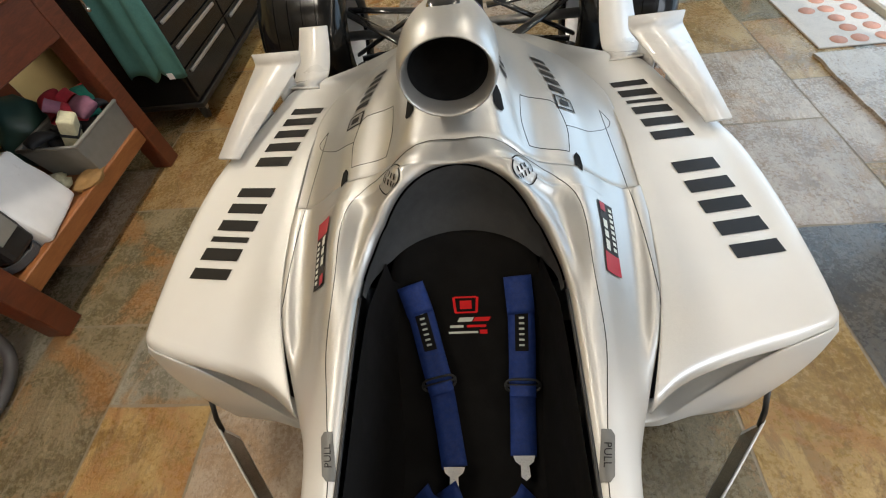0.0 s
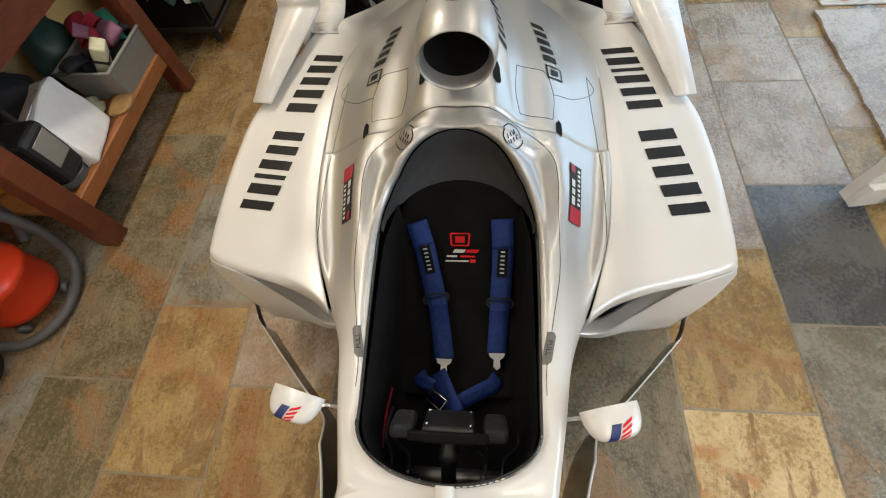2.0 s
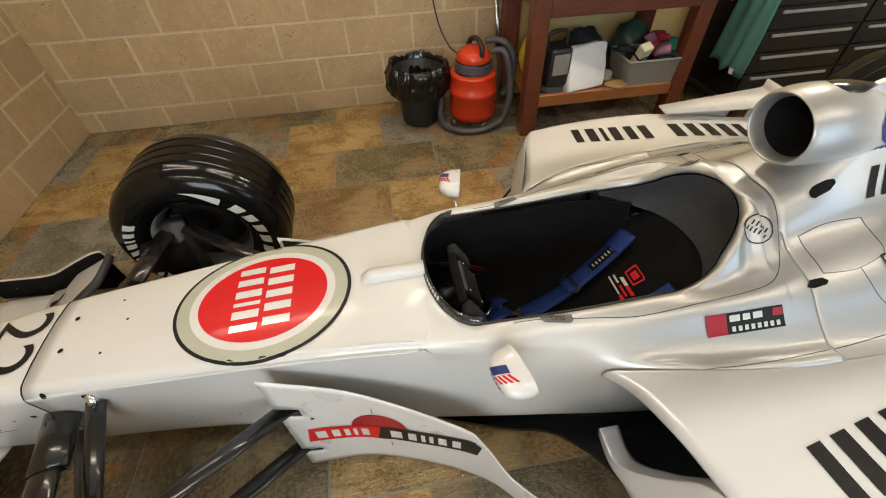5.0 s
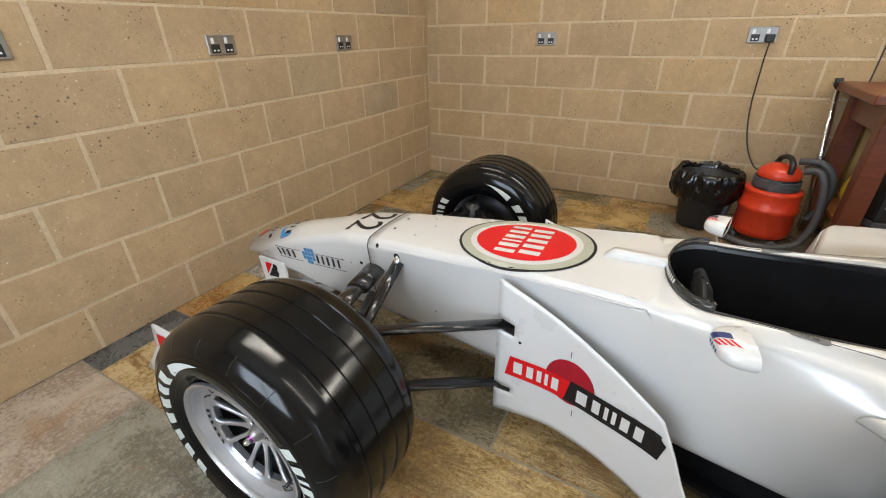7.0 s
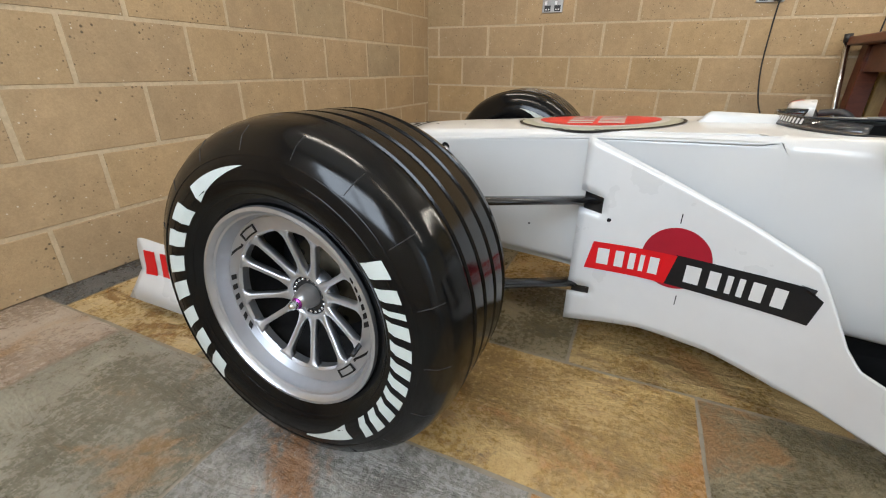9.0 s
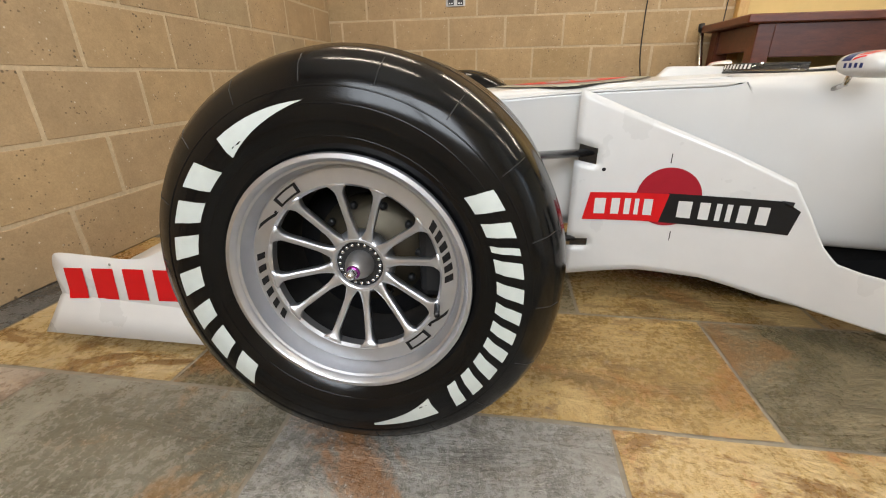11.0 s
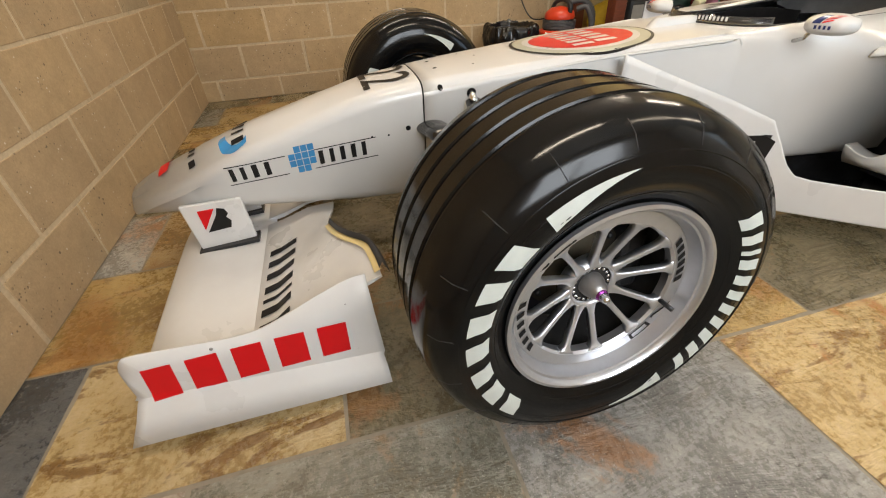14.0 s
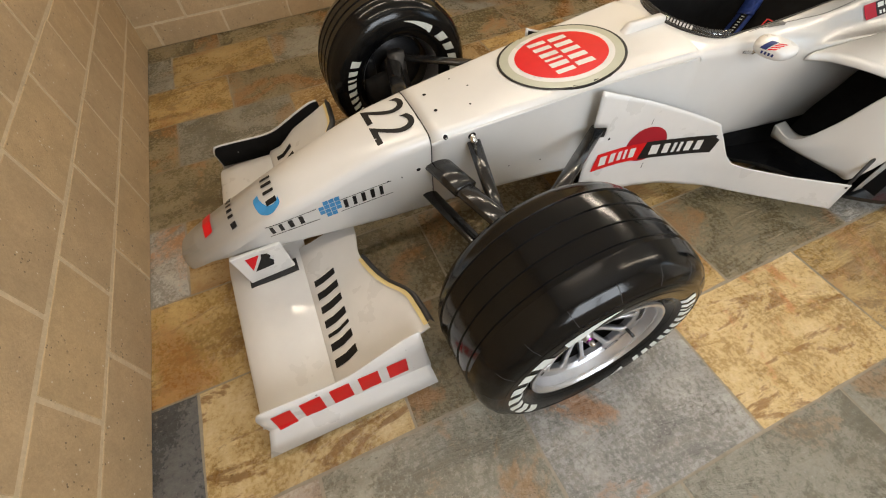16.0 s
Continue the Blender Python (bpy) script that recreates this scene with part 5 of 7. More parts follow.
for sx in (1, -1):
    seam([(sx * x, y, 0.7) for x, y in ((0.203, 0.985), (0.206, 1.046), (0.228, 1.163), (0.246, 1.265), (0.249, 1.401), (0.251, 1.503), (0.240, 1.565), (0.205, 1.605), (0.160, 1.625), (0.110, 1.636), (0.05, 1.6405), (0.0, 1.6405))], tree_both, n=90)
    seam([(sx * x, y, 0.7) for x, y in ((0.316, 1.17), (0.352, 1.234), (0.374, 1.37), (0.383, 1.516), (0.381, 1.665), (0.374, 1.80), (0.371, 1.915))], tree_both)
    for corner in (((0.150, 1.825), (0.185, 1.833), (0.222, 1.834)), ((0.222, 1.834), (0.236, 1.825), (0.243, 1.805)), ((0.243, 1.805), (0.253, 1.750), (0.247, 1.680)), ((0.247, 1.680), (0.200, 1.678), (0.157, 1.674)), ((0.157, 1.674), (0.146, 1.740), (0.150, 1.825)),
                   ((0.252, 1.763), (0.300, 1.778), (0.350, 1.818), (0.382, 1.850)), ((0.382, 1.850), (0.390, 1.872), (0.382, 1.895), (0.371, 1.915))):
        seam([(sx * x, y, 0.75) for x, y in corner], tree_both, n=24)
    put("bleed_slot", laid([[(-0.030, -0.006), (-0.022, -0.012), (0.014, -0.010), (0.030, -0.001), (0.030, 0.008), (0.016, 0.011), (-0.016, 0.008), (-0.028, 0.003)]], tree_body, (sx * 0.090, 1.735, 0.768), (0, 1, 0.45), (0, -0.45, 1), (-sx, 0, -0.15), 0.0018, 0.01), MATT, car, "black cooling slot")
    put("bleed_slot", laid([[(-0.026, -0.007), (-0.010, -0.012), (0.020, -0.008), (0.028, 0.0), (0.016, 0.009), (-0.012, 0.008)]], tree_both, (sx * 0.276, 1.655, 0.68), (0, 1, 0), (-sx * 0.8, 0, 0.6), (-sx * 0.4, 0, -0.9), 0.0016, 0.01), MATT, car, "black cooling slot")

# raised spine in front of the cockpit
rows = []
for y in np.linspace(0.650, 0.812, 20):
    z = along(NOSE_Y, NOSE_TOP, y)
    h = 0.024 * float(np.clip((y - 0.650) / 0.022, 0, 1)) - 0.006 * max(0.0, (y - 0.68) / 0.13)
    wd = 0.0145 + 0.003 * (y - 0.65) / 0.16
    rows.append([(-wd - 0.003, y, z - 0.003), (-wd, y, z + h * 0.6), (-wd * 0.8, y, z + h), (wd * 0.8, y, z + h), (wd, y, z + h * 0.6), (wd + 0.003, y, z - 0.003)])
put("spine", grid_mesh(catmull(rows, 20)), PAINT, car, "white raised spine before the cockpit")
# low wind deflector round the front of the cockpit
rows = []
for y in 0.81 + 0.105 * (1 - np.cos(np.linspace(0.0, math.pi / 2, 20))):
    x, z = rim_x(max(y, 0.8101)), along(RIM_Y, [s[0][1] for s in SHELL], y)
    rows.append([(x + 0.003, y - 0.002, z - 0.004), (x - 0.003, y + 0.004, z + 0.024)])
rows = [[(-a[0], a[1], a[2]) for a in r] for r in rows[::-1]] + rows
defl = put("wind_deflector", grid_mesh(rows), GLASS, car, "low smoked wind deflector")
thicken(defl, 0.003, 0)
defl_tree = bvh_of(defl)
pale, _ = bars([0.009] * 8, 0.011, 0.003, 0.75)
put("deflector_print", laid([[(a - 0.045, b - 0.0055) for a, b in s] for s in pale], defl_tree, (0.115, 0.72, 0.603), (-0.9, -0.42, 0), (0, 0, 1), (-0.4, 0.9, 0), 0.003), WHITE, defl, "pale bars of lettering")

# mirrors
for sx in (1, -1):
    mir = empty("mirror", "", "")
    mir.parent = car
    mir.matrix_local = pose(sx * 0.324, 0.950, 0.602, 0, 0, sx * 14) @ Matrix.Diagonal((0.95, 0.86, 0.86, 1))
    mir["label"] = "white rounded mirror with a striped flag print"
    shell = []
    for v in np.linspace(0, math.pi, 14):
        row = []
        for w in np.linspace(0, 2 * math.pi, 32, endpoint=False):
            cx, sz = math.cos(w), math.sin(w)
            ex = 0.062 * math.copysign(abs(cx) ** 0.75, cx) * math.cos(v / 2) ** 0.5
            ez = 0.030 * math.copysign(abs(sz) ** 0.8, sz) * math.cos(v / 2) ** 0.5
            row.append((sx * ex, 0.022 - 0.072 * math.sin(v / 2) ** 1.0, ez))
        shell.append(row)
    house = put("housing", grid_mesh(shell, True), WHITE, mir, "white mirror housing")
    put("mirror_glass", mesh_of([(0.060 * math.copysign(abs(math.cos(w)) ** 0.75, math.cos(w)), 0.0205, 0.029 * math.copysign(abs(math.sin(w)) ** 0.8, math.sin(w))) for w in np.linspace(0, 2 * math.pi, 32, endpoint=False)], [tuple(range(32))]), Mat("mirror", (0.8, 0.8, 0.8), 0.02, 1.0).m if sx > 0 else bpy.data.materials["mirror"], mir, "mirror glass")
    put("stalk", tube_mesh([(-sx * 0.040, 0.0, -0.022), (-sx * 0.055, 0.012, -0.045), (-sx * 0.088, 0.016, -0.058)], 0.006, 8), BRIGHT, mir, "bright bent stalk")
    ht = bvh_of(house)
    put("flag_blue", laid([[(-0.030, -0.012), (-0.010, -0.012), (0.006, 0.023), (-0.014, 0.023)]], ht, (sx * 0.002, -0.03, 0.008), (1, 0, 0), (0, 0.6, 0.8), (0, 0.8, -0.6), 0.001, 0.008), NAVY, mir, "navy block of the flag")
    stripes = [[(-0.007 + 0.0042 * k, -0.012 + 0.009 * k), (0.016 + 0.0042 * k, -0.004 + 0.009 * k), (0.0185 + 0.0042 * k, 0.0012 + 0.009 * k), (-0.0045 + 0.0042 * k, -0.0068 + 0.009 * k)] for k in range(4)]
    put("flag_red", laid(stripes, ht, (sx * 0.002, -0.03, 0.008), (1, 0, 0), (0, 0.6, 0.8), (0, 0.8, -0.6), 0.001, 0.008), RED, mir, "red stripes of the flag")
    bl, wd = bars([0.008] * 4, 0.008, 0.003, 0.75)
    put("flag_name", laid([[(a - wd / 2, b - 0.024) for a, b in s] for s in bl], ht, (sx * 0.002, -0.03, 0.008), (1, 0, 0), (0, 0.6, 0.8), (0, 0.8, -0.6), 0.001, 0.008), NAVY, mir, "dark bars of lettering")

# flip-up winglets over the rear of the sidepods, each on a wall along the pod's edge, and the flick before the rear wheel
for sx in (1, -1):
    plate = [[(0.613, 1.836, 0.584), (0.674, 1.840, 0.585)], [(0.535, 2.270, 0.604), (0.690, 2.276, 0.605)], [(0.532, 2.281, 0.607), (0.690, 2.287, 0.608)],
             [(0.530, 2.287, 0.614), (0.690, 2.293, 0.615)], [(0.524, 2.289, 0.642), (0.690, 2.295, 0.642)]]
    wl = put("winglet", grid_mesh([[(sx * x, y, z) for x, y, z in r] for r in plate]), WHITE, car, "white flip-up winglet before the rear wheel")
    thicken(wl, 0.007, 0)
    harden(wl, 30)
    for ends in (((0.655, 1.905), (0.603, 2.100)), ((0.585, 2.165), (0.566, 2.262))):
        wall_rows = []
        for u in np.linspace(0, 1, 6):
            x, y = ends[0][0] + u * (ends[1][0] - ends[0][0]), ends[0][1] + u * (ends[1][1] - ends[0][1])
            wall_rows.append([(sx * (x + 0.004), y, 0.520), (sx * x, y, 0.5835 + 0.046 * (y - 1.838))])
        fin = put("winglet_post", grid_mesh(wall_rows), WHITE, wl, "white upright under the winglet")
        thicken(fin, 0.006, 0)
        harden(fin, 30)
    flick = [[(0.470, 2.215, 0.549), (0.588, 2.222, 0.552)], [(0.488, 2.270, 0.532), (0.602, 2.275, 0.534)], [(0.500, 2.350, 0.500), (0.622, 2.352, 0.500)], [(0.507, 2.425, 0.474), (0.638, 2.425, 0.474)],
             [(0.512, 2.500, 0.482), (0.645, 2.500, 0.482)], [(0.521, 2.590, 0.512), (0.646, 2.590, 0.512)], [(0.530, 2.662, 0.550), (0.646, 2.664, 0.551)]]
    fl = put("rear_flap", grid_mesh([[(sx * x, y, z) for x, y, z in r] for r in catmull(flick, 26)]), WHITE, car, "white flick rising before the rear wheel")
    thicken(fl, 0.006, 0)
    harden(fl, 30)

# ---- cockpit ----
tub = []
for y in np.linspace(0.80, 1.47, 24):
    hw = 0.005 + 0.180 * math.sqrt(max(0, 1 - (max(0, 0.93 - y) / 0.135) ** 2)) - 0.02 * max(0, (y - 1.35) / 0.12)
    zt = along([0.80, 1.0, 1.3, 1.5], [0.572, 0.575, 0.585, 0.56], y)
    zb = along([0.74, 1.0, 1.15, 1.35, 1.5, 1.64], [0.24, 0.20, 0.18, 0.26, 0.46, 0.60], y)
    tub.append([(-hw, y, zt), (-hw, y, (zt + zb) / 2), (-hw * 0.8, y, zb + 0.03), (-hw * 0.4, y, zb), (0, y, zb), (hw * 0.4, y, zb), (hw * 0.8, y, zb + 0.03), (hw, y, (zt + zb) / 2), (hw, y, zt)])
put("cockpit_lining", grid_mesh(tub), FABRIC, car, "black cloth cockpit lining")
seat_rows = []
for u in np.linspace(0, 1, 24):
    y = along([0, 0.3, 0.6, 0.85, 1], [1.02, 1.14, 1.33, 1.49, 1.565], u)
    zc = along([0, 0.3, 0.6, 0.85, 1], [0.235, 0.225, 0.325, 0.47, 0.556], u)
    hw = along([0, 0.3, 0.6, 0.85, 0.95, 1], [0.165, 0.18, 0.185, 0.165, 0.13, 0.07], u)
    seat_rows.append([(hw * s, y, zc + 0.035 * abs(s) ** 2.5) for s in np.linspace(-1, 1, 15)])
seat = put("seat", grid_mesh(seat_rows), FABRIC, car, "black cloth moulded seat")
thicken(seat, 0.02)
head = []
rim_ys = np.concatenate([np.linspace(1.37, 1.54, 14), [1.552, 1.562, 1.570, 1.576, 1.580, 1.5835, 1.585]])
side = [(rim_x(y) - 0.003, y, along(RIM_Y, [q[0][1] for q in SHELL], y) - 0.004) for y in rim_ys] + [(0.0, 1.5855, 0.725)]
full = side + [(-x, y, z) for x, y, z in side[-2::-1]]
for x, y, z in full:
    t_ = max(0.0, (y - 1.37) / 0.216)
    lowp = Vector((x * (0.97 + 0.15 * t_), 1.37 + (y - 1.37) * 0.88 - 0.004, (z - 0.008) * (1 - min(1, 2.2 * t_)) + (0.552 + 0.004 * t_) * min(1, 2.2 * t_)))
    top_ = Vector((x, y, z))
    mid_ = (top_ + lowp) / 2 + Vector((0, 0.016, -0.006)) * t_
    head.append(catmull([tuple(top_), tuple(mid_), tuple(lowp)], 10))
hr = put("headrest", grid_mesh(head), FOAM, car, "dark grey padded headrest round the seat")
seat_tree = bvh_of(seat)


def belt(points, width, name="harness_strap", n=26, thick=0.003):
    """A strap that lies along points, flat side up."""
    rows = []
    path = catmull(points, n)
    for i, p in enumerate(path):
        d = Vector(path[min(i + 1, n - 1)]) - Vector(path[max(i - 1, 0)])
        side = d.cross(Vector((0, -0.5, 0.85))).normalized() * (width / 2)
        p = Vector(p)
        rows.append([tuple(p - side), tuple(p - side * 0.3 + Vector((0, 0, 0.0006))), tuple(p + side * 0.3 + Vector((0, 0, 0.0006))), tuple(p + side)])
    ob = put(name, grid_mesh(rows), WEB, car, "blue woven harness strap")
    thicken(ob, thick)
    harden(ob, 20)
    return ob, rows


for sx, top in ((-1, [(-0.127, 1.468, 0.470), (-0.106, 1.415, 0.424), (-0.090, 1.355, 0.375), (-0.071, 1.286, 0.326), (-0.056, 1.20, 0.276), (-0.043, 1.120, 0.254)]),
                (1, [(0.119, 1.476, 0.476), (0.124, 1.410, 0.420), (0.123, 1.350, 0.372), (0.119, 1.278, 0.322), (0.116, 1.21, 0.281), (0.112, 1.142, 0.256)])):
    st, _ = belt(top[2:], 0.058)
    pad, _ = belt([(a, b - 0.003, c + 0.006) for a, b, c in top[:4]], 0.061, "shoulder_pad", 16, 0.005)
    fold, _ = belt([(a, b - 0.006, c + 0.011) for a, b, c in top[:2]], 0.062, "strap_fold", 6, 0.004)
    pt = bvh_of(pad)
    mid = (Vector(top[1]) + Vector(top[2])) / 2 + Vector((0, -0.004, 0.014))
    d = (Vector(top[3]) - Vector(top[1])).normalized()
    sd = d.cross(Vector((0, -0.5, 0.85))).normalized()
    put("pad_label", laid([rect(-0.050, -0.015, 0.050, 0.015)], pt, mid, d, sd, (0, 0.5, -0.85), 0.002), MATT, pad, "black woven label")
    lt, wd = bars([0.0095] * 7, 0.012, 0.003, 0.5)
    put("pad_letters", laid([[(a - wd / 2, b - 0.006) for a, b in s] for s in lt], pt, mid, d, sd, (0, 0.5, -0.85), 0.003), LETTER, pad, "pale bars of lettering")
    q = Vector(top[3]) + Vector((0, -0.004, 0.012))
    loop = [q + sd * (0.039 * math.copysign(1, math.cos(w)) * abs(math.cos(w)) ** 0.4) + d * (0.014 * math.sin(w)) for w in np.linspace(0, 2 * math.pi, 25)]
    put("adjuster", tube_mesh([tuple(v) for v in loop], 0.0030, 6), BLACK, st, "black strap adjuster")
    put("adjuster_bar", tube_mesh([tuple(q - sd * 0.038), tuple(q + sd * 0.038)], 0.0035, 6), BLACK, st)
    tail_, _ = belt([tuple(q + Vector((0, -0.002, 0.004))), tuple(q + d * 0.03 + Vector((0, 0.0, 0.010)))], 0.058, "strap_tail", 5, 0.003)
    e = Vector(top[5])
    tongue = put("tongue", plate_mesh([(-0.024, 0.0), (0.024, 0.0), (0.020, -0.012), (0.009, -0.020), (0.010, -0.042), (0.0, -0.050), (-0.010, -0.042), (-0.009, -0.020), (-0.020, -0.012)], 0.003, "z"), BRIGHT, st, "chrome belt tongue")
    tongue.matrix_local = pose(e.x, e.y, e.z + 0.008, -4, 0, 0)
    lap, _ = belt([(sx * 0.118, 1.075, 0.252), (sx * 0.100, 1.050, 0.262), (sx * 0.062, 1.030, 0.258), (sx * 0.02 - 0.02, 0.995, 0.252)], 0.046, "lap_strap", 18)
belt([(-0.06, 1.08, 0.268), (-0.03, 1.02, 0.28), (0.0, 0.97, 0.262)], 0.05, "crotch_strap", 12)
buck = [(-0.025, -0.016), (0.025, -0.016), (0.025, 0.016), (-0.025, 0.016), (-0.025, -0.016)]
put("buckle", tube_mesh([(a, b, 0) for a, b in buck], 0.003, 6), BRIGHT, car, "chrome square buckle", pose(-0.056, 1.00, 0.300, 15, 0, -35))
# embroidered panel on the seat back: red emblem block, stripes and bars
emb = lambda shapes, m, label: put("seat_badge", laid(shapes, seat_tree, (-0.002, 1.405, 0.42), (1, 0, 0), (0, 0.83, 0.55), (0, 0.5, -0.85), 0.002, 0.02), m, car, label)
emb([rect(-0.028, 0.012, -0.022, 0.048, -0.003), rect(0.022, 0.012, 0.028, 0.048, 0.003), rect(-0.026, 0.046, 0.026, 0.050), rect(-0.026, 0.010, 0.026, 0.014), rect(-0.014, 0.020, 0.014, 0.040)], RED, "red embroidered emblem")
emb([rect(-0.022, -0.010, 0.012, 0.0, 0.006)], LETTER, "white embroidered stripe")
emb([rect(0.014, -0.010, 0.052, 0.0, 0.006), rect(0.0, -0.024, 0.046, -0.018), rect(0.030, -0.040, 0.048, -0.030)], RED, "red embroidered bars")
emb([rect(-0.040, -0.024, -0.008, -0.018), rect(-0.044, -0.038, 0.026, -0.033)], LETTER, "white embroidered bars")

# steering wheel and dash
sw = empty("steering_wheel", "", "")
sw.parent = car
sw.matrix_local = pose(-0.003, 0.922, 0.495, -60, 0, 0) @ pose(0, 0, 0, 0, 0, 180) @ Matrix.Scale(0.88, 4)
sw["label"] = "black steering wheel with a square boss and padded grips"
part("boss", box_bm(-0.064, 0.064, -0.052, 0.052, -0.022, 0.022, 0.008, 2), BLACK, sw, "glossy black boss")
part("top_bar", box_bm(-0.10, 0.10, 0.046, 0.060, -0.014, 0.012, 0.005, 2), MATT, sw)
for sx in (1, -1):
    part("grip", box_bm(sx * 0.118 - 0.030, sx * 0.118 + 0.030, -0.050, 0.052, -0.016, 0.020, 0.014, 3), GRIP, sw, "black suede grip")
    for sy in (0.035, -0.04):
        put("screw", lathe([(0.022, 0.004), (0.025, 0.0035), (0.0255, 0)], 10, "z"), BRIGHT, sw, m=pose(sx * 0.055, sy, 0))
put("column", mesh_of(*tube([(0, 0, -0.02), (0, 0, -0.06), (0, 0, -0.065), (0, 0, -0.085), (0, 0, -0.09), (0, 0, -0.17)], [0.020, 0.020, 0.026, 0.026, 0.020, 0.020], 18)), BLACK, sw, "black steering column")
put("coil_cable", curve_tube([(-0.060, 0.0, -0.01), (-0.085, -0.005, -0.03), (-0.095, -0.01, -0.07), (-0.09, -0.01, -0.12)], 0.005, 20, 6), BLACK, sw, "black cable")
part("dash_panel", box_bm(-0.15, 0.15, 0.780, 0.795, 0.36, 0.545, 0.006), MATT, car, "black dash bulkhead")
for k, (x, z) in enumerate(((-0.11, 0.51), (-0.085, 0.47), (-0.115, 0.43), (0.09, 0.50), (0.115, 0.45), (-0.06, 0.52))):
    put("switch", lathe([(0, 0.008), (0.006, 0.007), (0.008, 0.003), (0.02, 0.0025), (0.021, 0)], 10, "y"), BRIGHT if k % 2 else BLACK, car, "small toggle switch", pose(x, 0.797, z))
for x, z, r in ((-0.130, 0.475, 0.010), (-0.105, 0.390, 0.012), (0.120, 0.400, 0.012), (0.075, 0.455, 0.009)):
    put("connector", lathe([(0, r), (0.012, r), (0.014, r * 0.75), (0.030, r * 0.7), (0.032, 0)], 14, "y"), BRIGHT if x < 0 else STEEL, car, "bright wiring connector", pose(x, 0.797, z))
for x0, z0, x1 in ((-0.130, 0.475, -0.165), (-0.105, 0.390, -0.160), (0.120, 0.400, 0.165), (0.075, 0.455, 0.03)):
    put("wiring", curve_tube([(x0, 0.825, z0), (x0 * 1.05, 0.86, z0 - 0.02), (x1, 0.90, z0 - 0.07), (x1, 0.97, z0 - 0.12)], 0.0045, 18, 6), BLACK, car, "black wiring loom")
put("steering_rack", tube_mesh([(-0.15, 0.815, 0.345), (0.15, 0.815, 0.345)], 0.022, 14), STEEL, car, "grey steering rack")
for k, c in enumerate((DEEP_RED, DEEP_RED)):
    put("brake_line", curve_tube([(-0.166, 0.87, 0.41 + 0.014 * k), (-0.172, 0.94, 0.385 + 0.014 * k), (-0.172, 1.02, 0.345 + 0.012 * k)], 0.0012, 16, 5), c, car, "thin red cable along the cockpit side")
for sx in (1, -1):
    lab = laid([[(a, b) for a, b in [(-0.010, -0.036), (0.004, -0.036), (0.010, -0.028), (0.010, 0.028), (0.004, 0.036), (-0.010, 0.036)]]], tree_body, (sx * 0.212, 1.083, 0.6), (sx, 0, 0), (sx * 0.22, 1, 0), DOWN, 0.002, 0.01)
    pl = put("pull_tab", lab, TAB, car, "grey tab marked PULL")
    put("tab_text", text_laid("PULL", 0.011, bvh_of(pl), (sx * 0.212, 1.083, 0.6), (sx * 0.22, 1, 0) if sx < 0 else (-0.22, -1, 0), (1 if sx < 0 else 1, 0.0, 0) if sx > 0 else (-1, 0, 0), DOWN, 0.001), INK, pl)

# ---- printing on the bodywork ----


def decal(name, shapes, material, label, tree, origin, u, v, way, lift=0.0015, fine=0.03, focus=None):
    """Printing on the body; each bar of a row of lettering is a part of its own."""
    if name.endswith("_bars") and len(shapes) > 1:
        return [put("letter_bar", laid([s], tree, origin, u, v, way, lift, fine, focus), material, car, label.replace("bars", "bar")) for s in shapes][0]
    return put(name, laid(shapes, tree, origin, u, v, way, lift, fine, focus), material, car, label)


R0 = (0.0, 0.411, 0.59)
UX, VY = (1, 0, 0), (0, 1, 0)
decal("roundel_black", [disc(0, 0, 0.196, 0.216, 64)], INK, "black rim of the round emblem", tree_body, R0, UX, VY, DOWN, 0.0020, 0.014, 0.25)
decal("roundel_grey", [disc(0, 0, 0.187, 0.207, 64)], SAGE, "grey-green ring of the round emblem", tree_body, R0, UX, VY, DOWN, 0.0028, 0.014, 0.25)
decal("roundel_white", [disc(0, 0, 0.158, 0.177, 64)], WHITE, "white ring of the round emblem", tree_body, R0, UX, VY, DOWN, 0.0035, 0.014, 0.25)
decal("roundel_red", [disc(0, 0, 0.137, 0.157, 64)], RED, "red middle of the round emblem", tree_body, R0, UX, VY, DOWN, 0.0042, 0.014, 0.25)
lt, wd = bars([0.036, 0.037, 0.036, 0.037, 0.037], 0.064, 0.006, 0.66)
lt2, wd2 = bars([0.034, 0.034, 0.036, 0.018, 0.037, 0.032], 0.064, 0.006, 0.66)
decal("roundel_bars", [[(a - wd / 2, b + 0.006) for a, b in s] for s in lt] + [[(a - wd2 / 2, b - 0.070) for a, b in s] for s in lt2], WHITE, "white bars of lettering", tree_body, R0, UX, VY, DOWN, 0.0049, 0.02, 0.25)
# race number
num = text_laid("22", 0.136, tree_body, (-0.003, -0.193, 0.55), (1, 0, 0), (0, 1, 0), DOWN, 0.002)
put("race_number", num, INK, car, "black race number 22")
